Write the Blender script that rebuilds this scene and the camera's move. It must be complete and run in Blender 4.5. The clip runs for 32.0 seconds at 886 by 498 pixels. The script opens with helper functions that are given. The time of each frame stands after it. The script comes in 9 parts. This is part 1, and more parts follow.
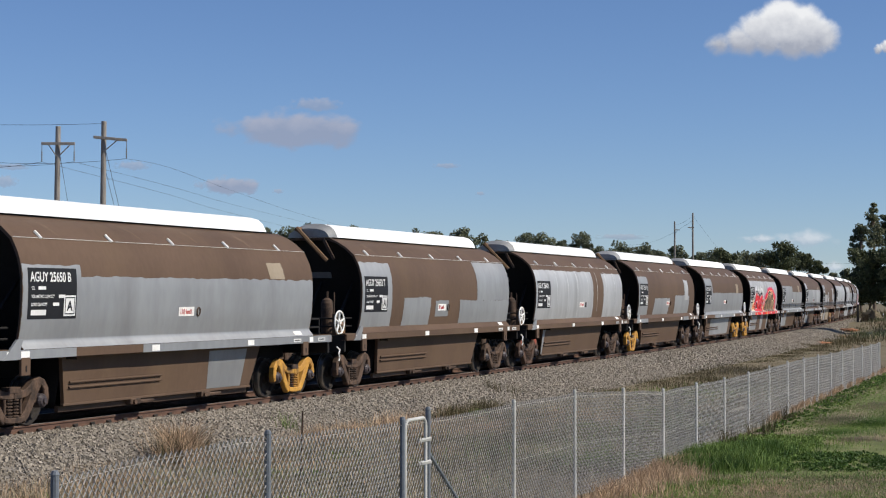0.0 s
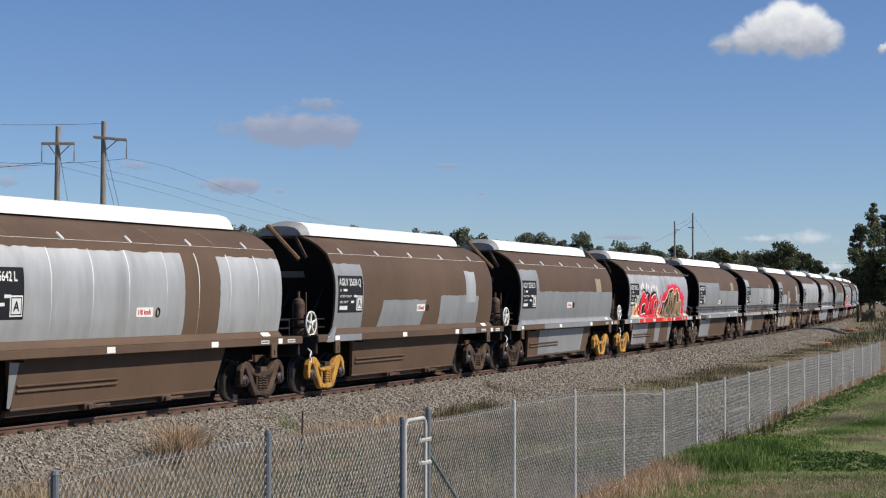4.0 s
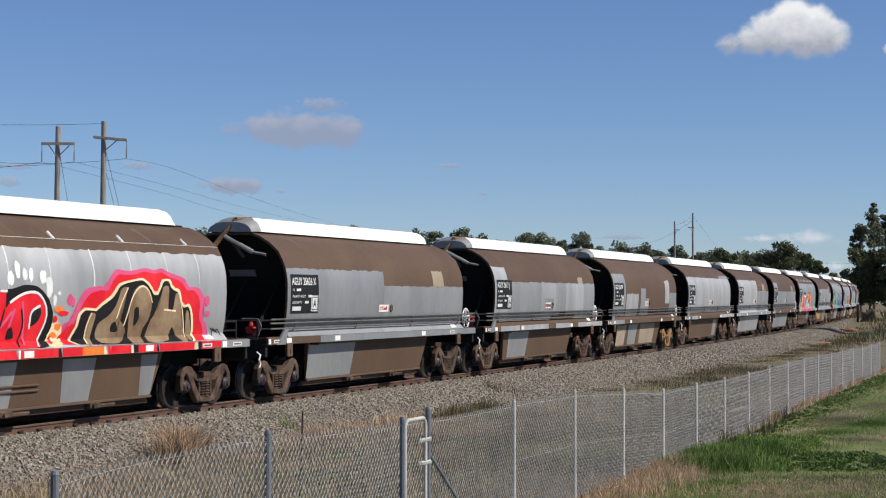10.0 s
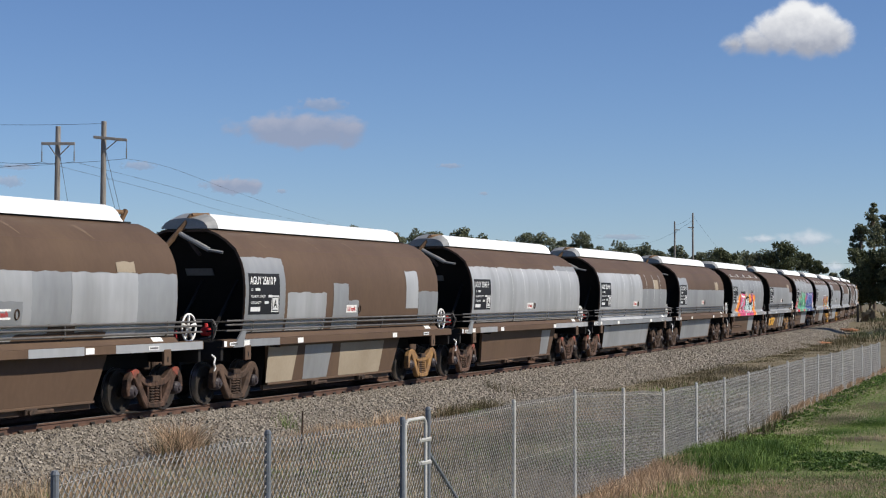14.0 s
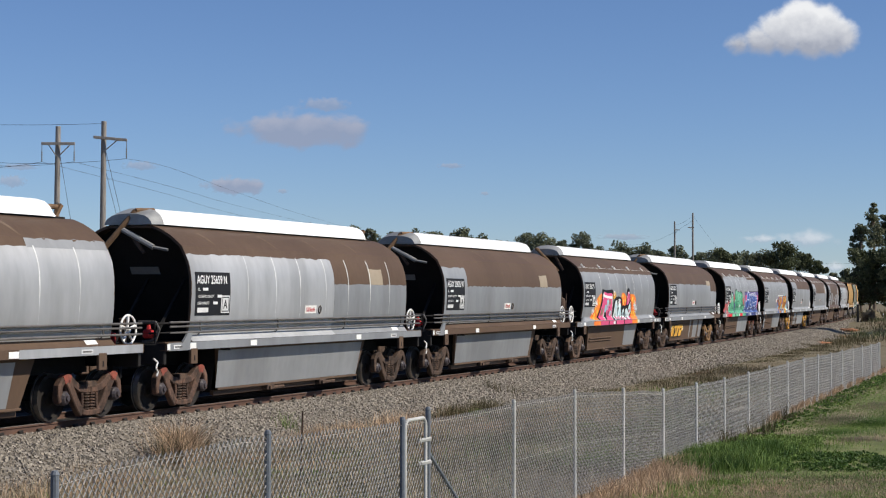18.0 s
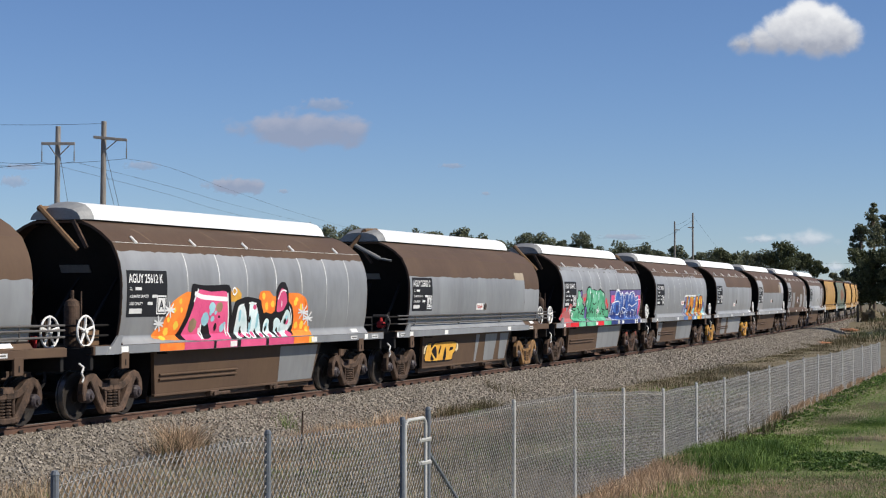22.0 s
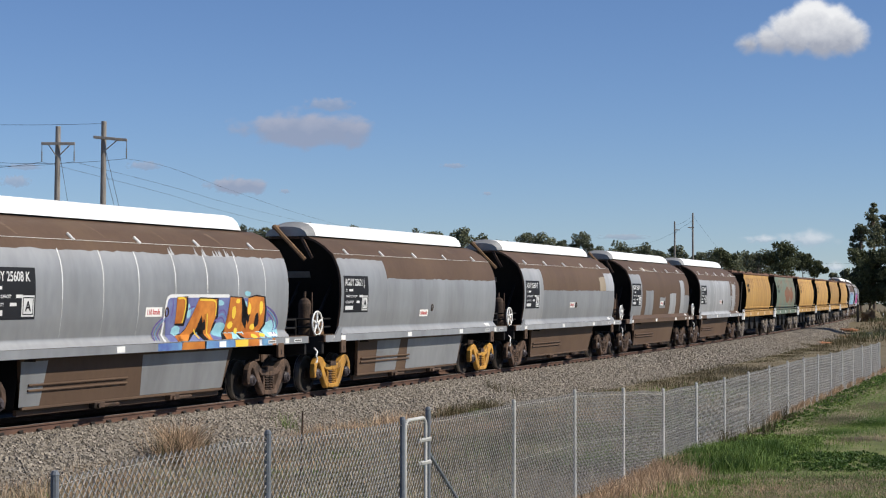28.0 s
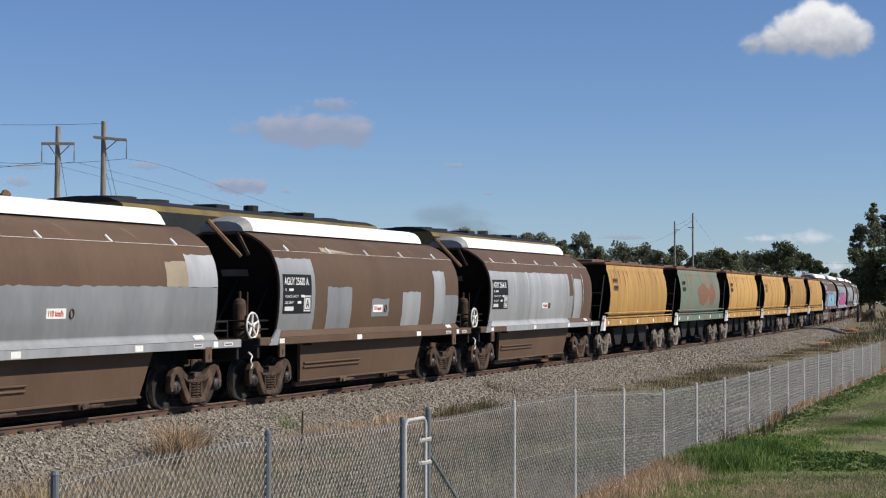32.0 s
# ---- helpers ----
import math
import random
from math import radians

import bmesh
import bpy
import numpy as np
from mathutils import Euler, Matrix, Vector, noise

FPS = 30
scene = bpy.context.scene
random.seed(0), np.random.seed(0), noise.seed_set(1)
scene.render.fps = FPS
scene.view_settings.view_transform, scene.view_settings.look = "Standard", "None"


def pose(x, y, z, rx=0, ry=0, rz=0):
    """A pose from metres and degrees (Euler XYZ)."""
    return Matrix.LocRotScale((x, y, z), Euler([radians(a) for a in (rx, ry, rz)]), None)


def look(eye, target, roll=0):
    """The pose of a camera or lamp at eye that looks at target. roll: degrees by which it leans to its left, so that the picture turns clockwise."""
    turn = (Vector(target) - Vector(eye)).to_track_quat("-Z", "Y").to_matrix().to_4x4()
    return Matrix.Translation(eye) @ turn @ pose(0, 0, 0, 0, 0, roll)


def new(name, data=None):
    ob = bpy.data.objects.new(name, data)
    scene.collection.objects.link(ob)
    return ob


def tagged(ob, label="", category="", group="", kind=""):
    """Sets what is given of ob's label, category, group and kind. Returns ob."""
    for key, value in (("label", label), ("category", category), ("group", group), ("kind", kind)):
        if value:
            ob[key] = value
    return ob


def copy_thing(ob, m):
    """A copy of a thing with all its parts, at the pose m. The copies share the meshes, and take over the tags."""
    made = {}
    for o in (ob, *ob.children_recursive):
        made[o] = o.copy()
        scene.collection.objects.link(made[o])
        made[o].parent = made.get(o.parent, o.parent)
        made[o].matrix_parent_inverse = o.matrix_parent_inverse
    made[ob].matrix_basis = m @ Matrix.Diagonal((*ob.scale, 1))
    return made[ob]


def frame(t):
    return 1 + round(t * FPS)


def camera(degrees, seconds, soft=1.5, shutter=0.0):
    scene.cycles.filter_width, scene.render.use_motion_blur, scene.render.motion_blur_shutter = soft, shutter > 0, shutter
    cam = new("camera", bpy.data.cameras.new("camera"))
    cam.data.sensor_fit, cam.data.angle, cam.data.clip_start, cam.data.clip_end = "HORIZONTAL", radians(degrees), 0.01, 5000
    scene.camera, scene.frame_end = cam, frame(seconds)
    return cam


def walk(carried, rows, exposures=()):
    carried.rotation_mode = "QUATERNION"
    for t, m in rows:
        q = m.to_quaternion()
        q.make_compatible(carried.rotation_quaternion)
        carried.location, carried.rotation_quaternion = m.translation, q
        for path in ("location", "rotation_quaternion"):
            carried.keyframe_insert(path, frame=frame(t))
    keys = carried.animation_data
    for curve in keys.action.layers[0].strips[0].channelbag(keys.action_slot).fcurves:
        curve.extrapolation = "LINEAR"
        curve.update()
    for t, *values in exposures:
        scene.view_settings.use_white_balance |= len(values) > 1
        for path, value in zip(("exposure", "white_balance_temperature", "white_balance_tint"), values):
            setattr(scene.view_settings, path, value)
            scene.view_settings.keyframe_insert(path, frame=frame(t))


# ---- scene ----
# camera: a tripod shot, it never moves
cam = camera(28.16, 32.0, soft=1.15, shutter=0.0)
EYE = (0.0, 0.0, 2.286)
STAND = look(EYE, (0.0, math.cos(0.03016), 2.286 + math.sin(0.03016)), 0.097)
walk(cam, [(0.0, STAND), (32.0, STAND)], exposures=[(0.0, 0.0), (32.0, 0.0)])

# world, sun
SUN_DIR = Vector((0.724, -0.167, 0.669)).normalized()
world = bpy.data.worlds.new("sky_world")
scene.world = world
world.use_nodes = True
wn = world.node_tree.nodes
wl = world.node_tree.links
sky = wn.new("ShaderNodeTexSky")
sky.sky_type = "NISHITA"
sky.sun_disc = False
sky.sun_elevation = math.asin(SUN_DIR.z)
sky.sun_rotation = math.atan2(SUN_DIR.x, SUN_DIR.y)
sky.altitude = 1500.0
sky.air_density, sky.dust_density, sky.ozone_density = 1.0, 0.1, 4.0
wn["Background"].inputs["Strength"].default_value = 0.083
tint = wn.new("ShaderNodeMixRGB")
tint.blend_type = "MULTIPLY"
tint.inputs["Fac"].default_value = 1.0
tint.inputs["Color2"].default_value = (0.89, 0.97, 1.165, 1.0)
wl.new(sky.outputs["Color"], tint.inputs["Color1"])
wl.new(tint.outputs["Color"], wn["Background"].inputs["Color"])
sun = new("sun", bpy.data.lights.new("sun", "SUN"))
sun.data.energy, sun.data.angle, sun.data.color = 5.0, radians(0.53), (1.0, 0.935, 0.815)
sun.matrix_world = look(SUN_DIR * 200, (0, 0, 0))


# ---- materials ----
def mat(name, a, b=None, rough=0.7, metal=0.0, scale=3.0, fine=40.0, bump=0.2, stretch=(1, 1, 1), dirt=None, dirt_amount=0.5, vary=0.1, island=False, trans=None, gloss=0.25):
    """A surface of two tones at two noise scales, with an optional dirt colour in streaks and fine relief."""
    m = bpy.data.materials.new(name)
    m.use_nodes = True
    n, l = m.node_tree.nodes, m.node_tree.links
    bs = n["Principled BSDF"]
    bs.inputs["Roughness"].default_value, bs.inputs["Metallic"].default_value = rough, metal
    bs.inputs["Specular IOR Level"].default_value = gloss
    b = b or tuple(c * 0.75 for c in a)
    tc = n.new("ShaderNodeTexCoord")
    mp = n.new("ShaderNodeMapping")
    mp.inputs["Scale"].default_value = stretch
    l.new(tc.outputs["Object"], mp.inputs["Vector"])
    info = n.new("ShaderNodeObjectInfo")
    shift = n.new("ShaderNodeVectorMath")
    shift.operation = "MULTIPLY_ADD"
    l.new(info.outputs["Random"], shift.inputs[0])
    shift.inputs[1].default_value = (37.0, 19.0, 53.0)
    l.new(mp.outputs["Vector"], shift.inputs[2])
    big = n.new("ShaderNodeTexNoise")
    big.inputs["Scale"].default_value, big.inputs["Detail"].default_value = scale, 5.0
    l.new(shift.outputs[0], big.inputs["Vector"])
    small = n.new("ShaderNodeTexNoise")
    small.inputs["Scale"].default_value, small.inputs["Detail"].default_value = fine, 4.0
    l.new(shift.outputs[0], small.inputs["Vector"])
    mixf = n.new("ShaderNodeMath")
    mixf.operation = "MULTIPLY_ADD"
    l.new(small.outputs["Fac"], mixf.inputs[0])
    mixf.inputs[1].default_value = 0.45
    l.new(big.outputs["Fac"], mixf.inputs[2])
    ramp = n.new("ShaderNodeValToRGB")
    ramp.color_ramp.elements[0].position, ramp.color_ramp.elements[1].position = 0.5, 0.95
    ramp.color_ramp.elements[0].color, ramp.color_ramp.elements[1].color = (*b, 1), (*a, 1)
    l.new(mixf.outputs[0], ramp.inputs["Fac"])
    col = ramp.outputs["Color"]
    if dirt:
        dn = n.new("ShaderNodeTexNoise")
        dn.inputs["Scale"].default_value, dn.inputs["Detail"].default_value = scale * 1.7, 7.0
        dm = n.new("ShaderNodeVectorMath")
        dm.operation = "MULTIPLY"
        dm.inputs[1].default_value = (1.0, 1.0, 0.3)
        l.new(shift.outputs[0], dm.inputs[0])
        l.new(dm.outputs[0], dn.inputs["Vector"])
        dr = n.new("ShaderNodeValToRGB")
        dr.color_ramp.elements[0].position, dr.color_ramp.elements[1].position = 0.5, 0.75
        dr.color_ramp.elements[1].color = (dirt_amount,) * 3 + (1,)
        l.new(dn.outputs["Fac"], dr.inputs["Fac"])
        mx = n.new("ShaderNodeMixRGB")
        l.new(dr.outputs["Color"], mx.inputs["Fac"])
        l.new(col, mx.inputs["Color1"])
        mx.inputs["Color2"].default_value = (*dirt, 1)
        col = mx.outputs["Color"]
    hs = n.new("ShaderNodeHueSaturation")
    rnd = info.outputs["Random"]
    if island:
        rnd = n.new("ShaderNodeNewGeometry").outputs["Random Per Island"]
    vr = n.new("ShaderNodeMapRange")
    vr.inputs["To Min"].default_value, vr.inputs["To Max"].default_value = 1 - vary, 1 + vary
    l.new(rnd, vr.inputs["Value"])
    l.new(vr.outputs["Result"], hs.inputs["Value"])
    l.new(col, hs.inputs["Color"])
    l.new(hs.outputs["Color"], bs.inputs["Base Color"])
    if bump:
        bp = n.new("ShaderNodeBump")
        bp.inputs["Strength"].default_value, bp.inputs["Distance"].default_value = bump, 0.02
        l.new(small.outputs["Fac"], bp.inputs["Height"])
        l.new(bp.outputs["Normal"], bs.inputs["Normal"])
    if trans:
        out = n["Material Output"]
        tl = n.new("ShaderNodeBsdfTranslucent")
        l.new(hs.outputs["Color"], tl.inputs["Color"])
        ms = n.new("ShaderNodeMixShader")
        ms.inputs[0].default_value = trans
        l.new(bs.outputs[0], ms.inputs[1])
        l.new(tl.outputs[0], ms.inputs[2])
        l.new(ms.outputs[0], out.inputs["Surface"])
    return m


BROWN = mat("brown_wagon_paint", (0.126, 0.083, 0.058), (0.096, 0.063, 0.045), 0.55, scale=0.5, fine=9, bump=0.05, stretch=(1, 1, 0.6), dirt=(0.16, 0.108, 0.066), dirt_amount=0.35, vary=0.06, gloss=0.1)
GREY = mat("grey_patch_paint", (0.42, 0.425, 0.43), (0.325, 0.33, 0.335), 0.6, 0.72, scale=0.6, fine=6, bump=0.05, stretch=(1, 1, 0.4), dirt=(0.20, 0.19, 0.18), dirt_amount=0.35, vary=0.08, gloss=0.5)
PALE = mat("pale_grey_paint", (0.57, 0.57, 0.57), (0.44, 0.44, 0.44), 0.6, 0.7, scale=0.8, fine=5, bump=0.05, stretch=(1, 1, 0.35), dirt=(0.26, 0.255, 0.25), dirt_amount=0.5, vary=0.08, gloss=0.5)
SEAMP = mat("bright_weld_seam", (0.82, 0.82, 0.80), (0.55, 0.56, 0.56), 0.5, scale=2, fine=14, bump=0.0)
BEIGE = mat("beige_touch_up_paint", (0.36, 0.30, 0.225), (0.29, 0.235, 0.17), 0.6, scale=1.0, fine=12, bump=0.05)
HATCHW = mat("white_hatch_cover", (0.94, 0.94, 0.93), (0.88, 0.88, 0.87), 0.45, scale=0.8, fine=14, bump=0.04, dirt=(0.45, 0.42, 0.38), dirt_amount=0.15)
CAPGREY = mat("galvanised_hatch_cap", (0.36, 0.36, 0.35), (0.25, 0.25, 0.245), 0.5, 0.3, scale=2, fine=20, bump=0.08)
# near-black for dark parts, and for shade in end recesses and undersides
DARK = mat("dark_steel_and_shade", (0.022, 0.02, 0.019), (0.012, 0.011, 0.011), 0.75, scale=1.2, fine=16, bump=0.15)
BLACKP = mat("black_number_panel", (0.014, 0.015, 0.019), (0.010, 0.011, 0.013), 0.7, scale=2, fine=30, bump=0.02)
WHITEP = mat("white_lettering", (0.72, 0.72, 0.71), (0.6, 0.6, 0.6), 0.5, scale=4, fine=40, bump=0.0)
REFL = mat("white_reflective_marker", (0.88, 0.87, 0.84), (0.74, 0.73, 0.7), 0.35, scale=8, fine=60, bump=0.0)
REDP = mat("red_lettering", (0.55, 0.04, 0.04), (0.45, 0.03, 0.03), 0.5, scale=4, fine=40, bump=0.0)
RUSTRED = mat("red_rusty_bogie_steel", (0.15, 0.085, 0.06), (0.035, 0.024, 0.019), 0.8, scale=4.5, fine=22, bump=0.4, dirt=(0.03, 0.022, 0.018), dirt_amount=0.9, vary=0.25)
REDMARK = mat("red_shoulder_tone", (0.33, 0.075, 0.05), (0.13, 0.06, 0.045), 0.75, scale=5, fine=24, bump=0.2)
RUST = mat("rusty_bogie_steel", (0.135, 0.085, 0.06), (0.03, 0.022, 0.018), 0.8, scale=3.5, fine=22, bump=0.4, dirt=(0.02, 0.017, 0.015), dirt_amount=0.6, vary=0.25)
HANDR = mat("sooty_handrail_pipe", (0.15, 0.14, 0.135), (0.08, 0.075, 0.07), 0.5, scale=3, fine=20, bump=0.1)
DUST = mat("pale_dust_streak", (0.19, 0.135, 0.097), (0.14, 0.095, 0.066), 0.8, scale=3, fine=14, bump=0.0)
# ballast darkened to hold the shade under the wagons
SHADEBED = mat("shade_dark_ballast", (0.06, 0.052, 0.045), (0.028, 0.025, 0.022), 0.9, scale=14, fine=34, bump=1.0)
STRAW = mat("golden_straw", (0.56, 0.405, 0.275), (0.42, 0.30, 0.195), 0.8, scale=0.8, fine=6, bump=0.0, vary=0.35, island=True, trans=0.25)
POSTD = mat("weathered_dark_post", (0.16, 0.18, 0.21), (0.10, 0.11, 0.13), 0.6, scale=4, fine=30, bump=0.1)
RUSTY_YELLOW = mat("rusted_through_yellow_bogie_paint", (0.33, 0.185, 0.065), (0.17, 0.10, 0.06), 0.75, scale=3.5, fine=24, bump=0.4, dirt=(0.07, 0.045, 0.035), dirt_amount=0.9)
YBOGIE = mat("yellow_bogie_paint", (0.60, 0.32, 0.06), (0.38, 0.19, 0.045), 0.6, scale=3, fine=24, bump=0.3, dirt=(0.06, 0.04, 0.028), dirt_amount=0.85)
RUSTARM = mat("orange_rust_steel", (0.235, 0.14, 0.075), (0.13, 0.08, 0.05), 0.8, scale=5, fine=35, bump=0.3)
BEARINGM = mat("dark_greasy_bearing_cap", (0.075, 0.062, 0.066), (0.04, 0.033, 0.035), 0.45, scale=5, fine=25, bump=0.1)
TREAD = mat("wheel_tread_steel", (0.42, 0.40, 0.38), (0.28, 0.25, 0.23), 0.3, 0.8, scale=3, fine=30, bump=0.05)
WHEEL = mat("dark_wheel_disc", (0.034, 0.028, 0.025), (0.02, 0.017, 0.015), 0.7, scale=4, fine=30, bump=0.15)
RAILM = mat("rusty_rail_web", (0.14, 0.08, 0.058), (0.085, 0.05, 0.038), 0.85, scale=3, fine=40, bump=0.2)
RAILTOP = mat("worn_rail_head", (0.30, 0.27, 0.25), (0.2, 0.17, 0.15), 0.55, 0.5, scale=3, fine=30, bump=0.03)
CONC = mat("weathered_concrete_sleeper", (0.30, 0.28, 0.255), (0.2, 0.185, 0.165), 0.9, scale=3, fine=35, bump=0.3)
STONE = mat("grey_ballast_stone", (0.303, 0.266, 0.219), (0.183, 0.158, 0.128), 0.9, scale=14, fine=60, bump=0.3, vary=0.36, island=True)
BALLAST = mat("ballast_bed", (0.283, 0.25, 0.216), (0.108, 0.095, 0.081), 0.95, scale=16, fine=34, bump=1.0)
GALV = mat("galvanised_fence_steel", (0.527, 0.518, 0.501), (0.374, 0.37, 0.357), 0.6, 0.0, scale=5, fine=50, bump=0.05)
WIRE = mat("galvanised_fence_wire", (0.57, 0.547, 0.506), (0.424, 0.412, 0.394), 0.45, 0.0, scale=2, fine=30, bump=0.0)
WOODP = mat("weathered_pole_timber", (0.32, 0.295, 0.27), (0.19, 0.17, 0.15), 0.9, scale=2.5, fine=18, stretch=(6, 6, 0.5), bump=0.5)
CABLE = mat("dark_line_wire", (0.07, 0.075, 0.085), (0.05, 0.055, 0.06), 0.6, scale=1, fine=6, bump=0.0)
BARK = mat("eucalypt_bark", (0.26, 0.21, 0.165), (0.13, 0.1, 0.08), 0.9, scale=2, fine=14, stretch=(3, 3, 0.6), bump=0.4)
# lighter than real leaves: distance haze is mixed into the tone
LEAF = mat("eucalypt_leaves", (0.21, 0.225, 0.14), (0.12, 0.135, 0.085), 0.6, scale=0.25, fine=2.0, bump=0.0, vary=0.35, island=True, trans=0.35)
LEAFD = mat("dark_bush_leaves", (0.12, 0.136, 0.068), (0.064, 0.076, 0.038), 0.6, scale=0.25, fine=2.0, bump=0.0, vary=0.35, island=True, trans=0.3)
LAWN = mat("mown_lawn_soil", (0.17, 0.19, 0.07), (0.085, 0.10, 0.034), 0.95, scale=1.2, fine=26, bump=1.0, dirt=(0.27, 0.215, 0.12), dirt_amount=0.6)
BLADE = mat("green_grass_blades", (0.205, 0.294, 0.076), (0.125, 0.188, 0.045), 0.65, scale=0.5, fine=6, bump=0.0, vary=0.35, island=True, trans=0.3)
TURF = mat("mown_turf_blades", (0.208, 0.269, 0.088), (0.13, 0.18, 0.054), 0.7, scale=0.4, fine=3, bump=0.0, vary=0.3, island=True, trans=0.25)
CLOVER = mat("dark_green_clover", (0.086, 0.153, 0.033), (0.046, 0.089, 0.02), 0.6, scale=0.8, fine=6, bump=0.0, vary=0.35, island=True, trans=0.3)
DRY = mat("dry_grass_blades", (0.43, 0.358, 0.246), (0.302, 0.246, 0.167), 0.8, scale=0.8, fine=6, bump=0.0, vary=0.35, island=True, trans=0.2)
SCRUB = mat("olive_scrub_blades", (0.138, 0.118, 0.063), (0.079, 0.069, 0.036), 0.8, scale=0.8, fine=6, bump=0.0, vary=0.4, island=True, trans=0.2)
SOIL = mat("dry_verge_soil", (0.195, 0.158, 0.104), (0.122, 0.098, 0.062), 0.95, scale=0.7, fine=8, bump=0.7, dirt=(0.15, 0.16, 0.07), dirt_amount=0.7)
YELLOW = mat("faded_yellow_wagon_paint", (0.52, 0.315, 0.10), (0.38, 0.215, 0.068), 0.6, scale=0.9, fine=9, bump=0.05, stretch=(1.6, 1, 0.3), dirt=(0.17, 0.085, 0.05), dirt_amount=0.8)
DUSTY = mat("dusty_grey_bogie_steel", (0.27, 0.235, 0.20), (0.10, 0.085, 0.07), 0.85, scale=4, fine=22, bump=0.4, vary=0.2)
RUSTY = mat("rust_smear", (0.27, 0.105, 0.06), (0.17, 0.12, 0.085), 0.85, scale=2.0, fine=10, bump=0.1)
RUSTROOF = mat("rusty_roof_sheet", (0.19, 0.105, 0.07), (0.10, 0.06, 0.045), 0.85, scale=1.2, fine=12, bump=0.2)
SAGE = mat("faded_sage_wagon_paint", (0.17, 0.215, 0.17), (0.125, 0.165, 0.13), 0.65, scale=0.6, fine=8, bump=0.05, dirt=(0.30, 0.12, 0.06), dirt_amount=0.75)
LOCOY = mat("locomotive_yellow", (0.21, 0.15, 0.045), (0.12, 0.09, 0.035), 0.5, scale=1.0, fine=12, bump=0.05, dirt=(0.08, 0.06, 0.04), dirt_amount=0.5)
LOCOB = mat("locomotive_black_roof", (0.03, 0.029, 0.027), (0.016, 0.016, 0.015), 0.6, scale=1.0, fine=12, bump=0.08)
G_RED = mat("red_spray_paint", (0.74, 0.035, 0.045), (0.62, 0.012, 0.025), 0.45, scale=1.6, fine=7, bump=0.0, gloss=0.08)
G_PINK = mat("pink_spray_paint", (0.70, 0.11, 0.24), (0.55, 0.07, 0.18), 0.5, scale=2, fine=20, bump=0.0, gloss=0.08)
G_BURNT = mat("burnt_orange_spray_paint", (0.62, 0.24, 0.05), (0.36, 0.11, 0.03), 0.5, scale=1.6, fine=7, bump=0.0, gloss=0.08)
G_AMBER = mat("amber_spray_paint", (0.78, 0.46, 0.08), (0.62, 0.28, 0.05), 0.5, scale=2.5, fine=9, bump=0.0, gloss=0.08)
G_CREAM = mat("cream_spray_paint", (0.80, 0.70, 0.48), (0.68, 0.52, 0.30), 0.5, scale=2, fine=10, bump=0.0, gloss=0.08)
G_MINT = mat("mint_white_spray_paint", (0.80, 0.84, 0.84), (0.42, 0.62, 0.64), 0.5, scale=2.2, fine=8, bump=0.0, gloss=0.08)
G_ORANGE = mat("orange_spray_paint", (0.82, 0.26, 0.05), (0.74, 0.15, 0.03), 0.5, scale=1.8, fine=8, bump=0.0, gloss=0.08)
G_GREEN = mat("green_spray_paint", (0.20, 0.52, 0.34), (0.03, 0.27, 0.13), 0.45, scale=1.4, fine=6, bump=0.0, gloss=0.08)
G_BLUE = mat("blue_spray_paint", (0.06, 0.17, 0.50), (0.02, 0.04, 0.20), 0.45, scale=1.6, fine=6, bump=0.0, gloss=0.08)
G_SKY = mat("light_blue_spray_paint", (0.16, 0.34, 0.52), (0.09, 0.13, 0.34), 0.5, scale=1.4, fine=6, bump=0.0, gloss=0.08)
G_VIOLET = mat("violet_spray_paint", (0.17, 0.13, 0.34), (0.11, 0.08, 0.24), 0.5, scale=2, fine=20, bump=0.0, gloss=0.08)
G_GOLD = mat("gold_brown_spray_paint", (0.33, 0.24, 0.15), (0.17, 0.105, 0.065), 0.5, scale=1.4, fine=6, bump=0.0, gloss=0.08)
G_YELLOW = mat("yellow_spray_paint", (0.85, 0.58, 0.08), (0.75, 0.5, 0.06), 0.5, scale=2, fine=20, bump=0.0, gloss=0.08)
G_AQUA = mat("aqua_spray_paint", (0.36, 0.62, 0.68), (0.22, 0.46, 0.55), 0.5, scale=2.0, fine=8, bump=0.0, gloss=0.08)
G_NAVY = mat("navy_spray_paint", (0.035, 0.06, 0.22), (0.015, 0.022, 0.10), 0.45, scale=1.8, fine=8, bump=0.0, gloss=0.08)
G_HAZE = mat("violet_blue_spray_paint", (0.20, 0.24, 0.42), (0.12, 0.12, 0.30), 0.5, scale=2.2, fine=8, bump=0.0, gloss=0.08)
G_DULLRED = mat("thin_red_overspray", (0.38, 0.16, 0.16), (0.27, 0.2, 0.2), 0.5, scale=2.5, fine=10, bump=0.0, gloss=0.08)
G_REDHAZE = mat("soft_red_spray_paint", (0.52, 0.09, 0.095), (0.36, 0.15, 0.15), 0.5, scale=2.2, fine=9, bump=0.0, gloss=0.08)
G_BLACK = mat("black_spray_paint", (0.02, 0.018, 0.02), (0.014, 0.013, 0.014), 0.5, scale=2, fine=20, bump=0.0, gloss=0.08)
G_WHITE = mat("white_spray_paint", (0.82, 0.82, 0.82), (0.7, 0.7, 0.7), 0.5, scale=2, fine=20, bump=0.0, gloss=0.08)
ORANGE = mat("orange_clay", (0.36, 0.17, 0.085), (0.25, 0.115, 0.06), 0.95, scale=2, fine=14, bump=0.5)


# ---- mesh helpers ----
def finish(bm, name, smooth=False):
    me = bpy.data.meshes.new(name)
    bm.normal_update()
    bm.to_mesh(me)
    bm.free()
    if smooth:
        me.shade_smooth()
    return me


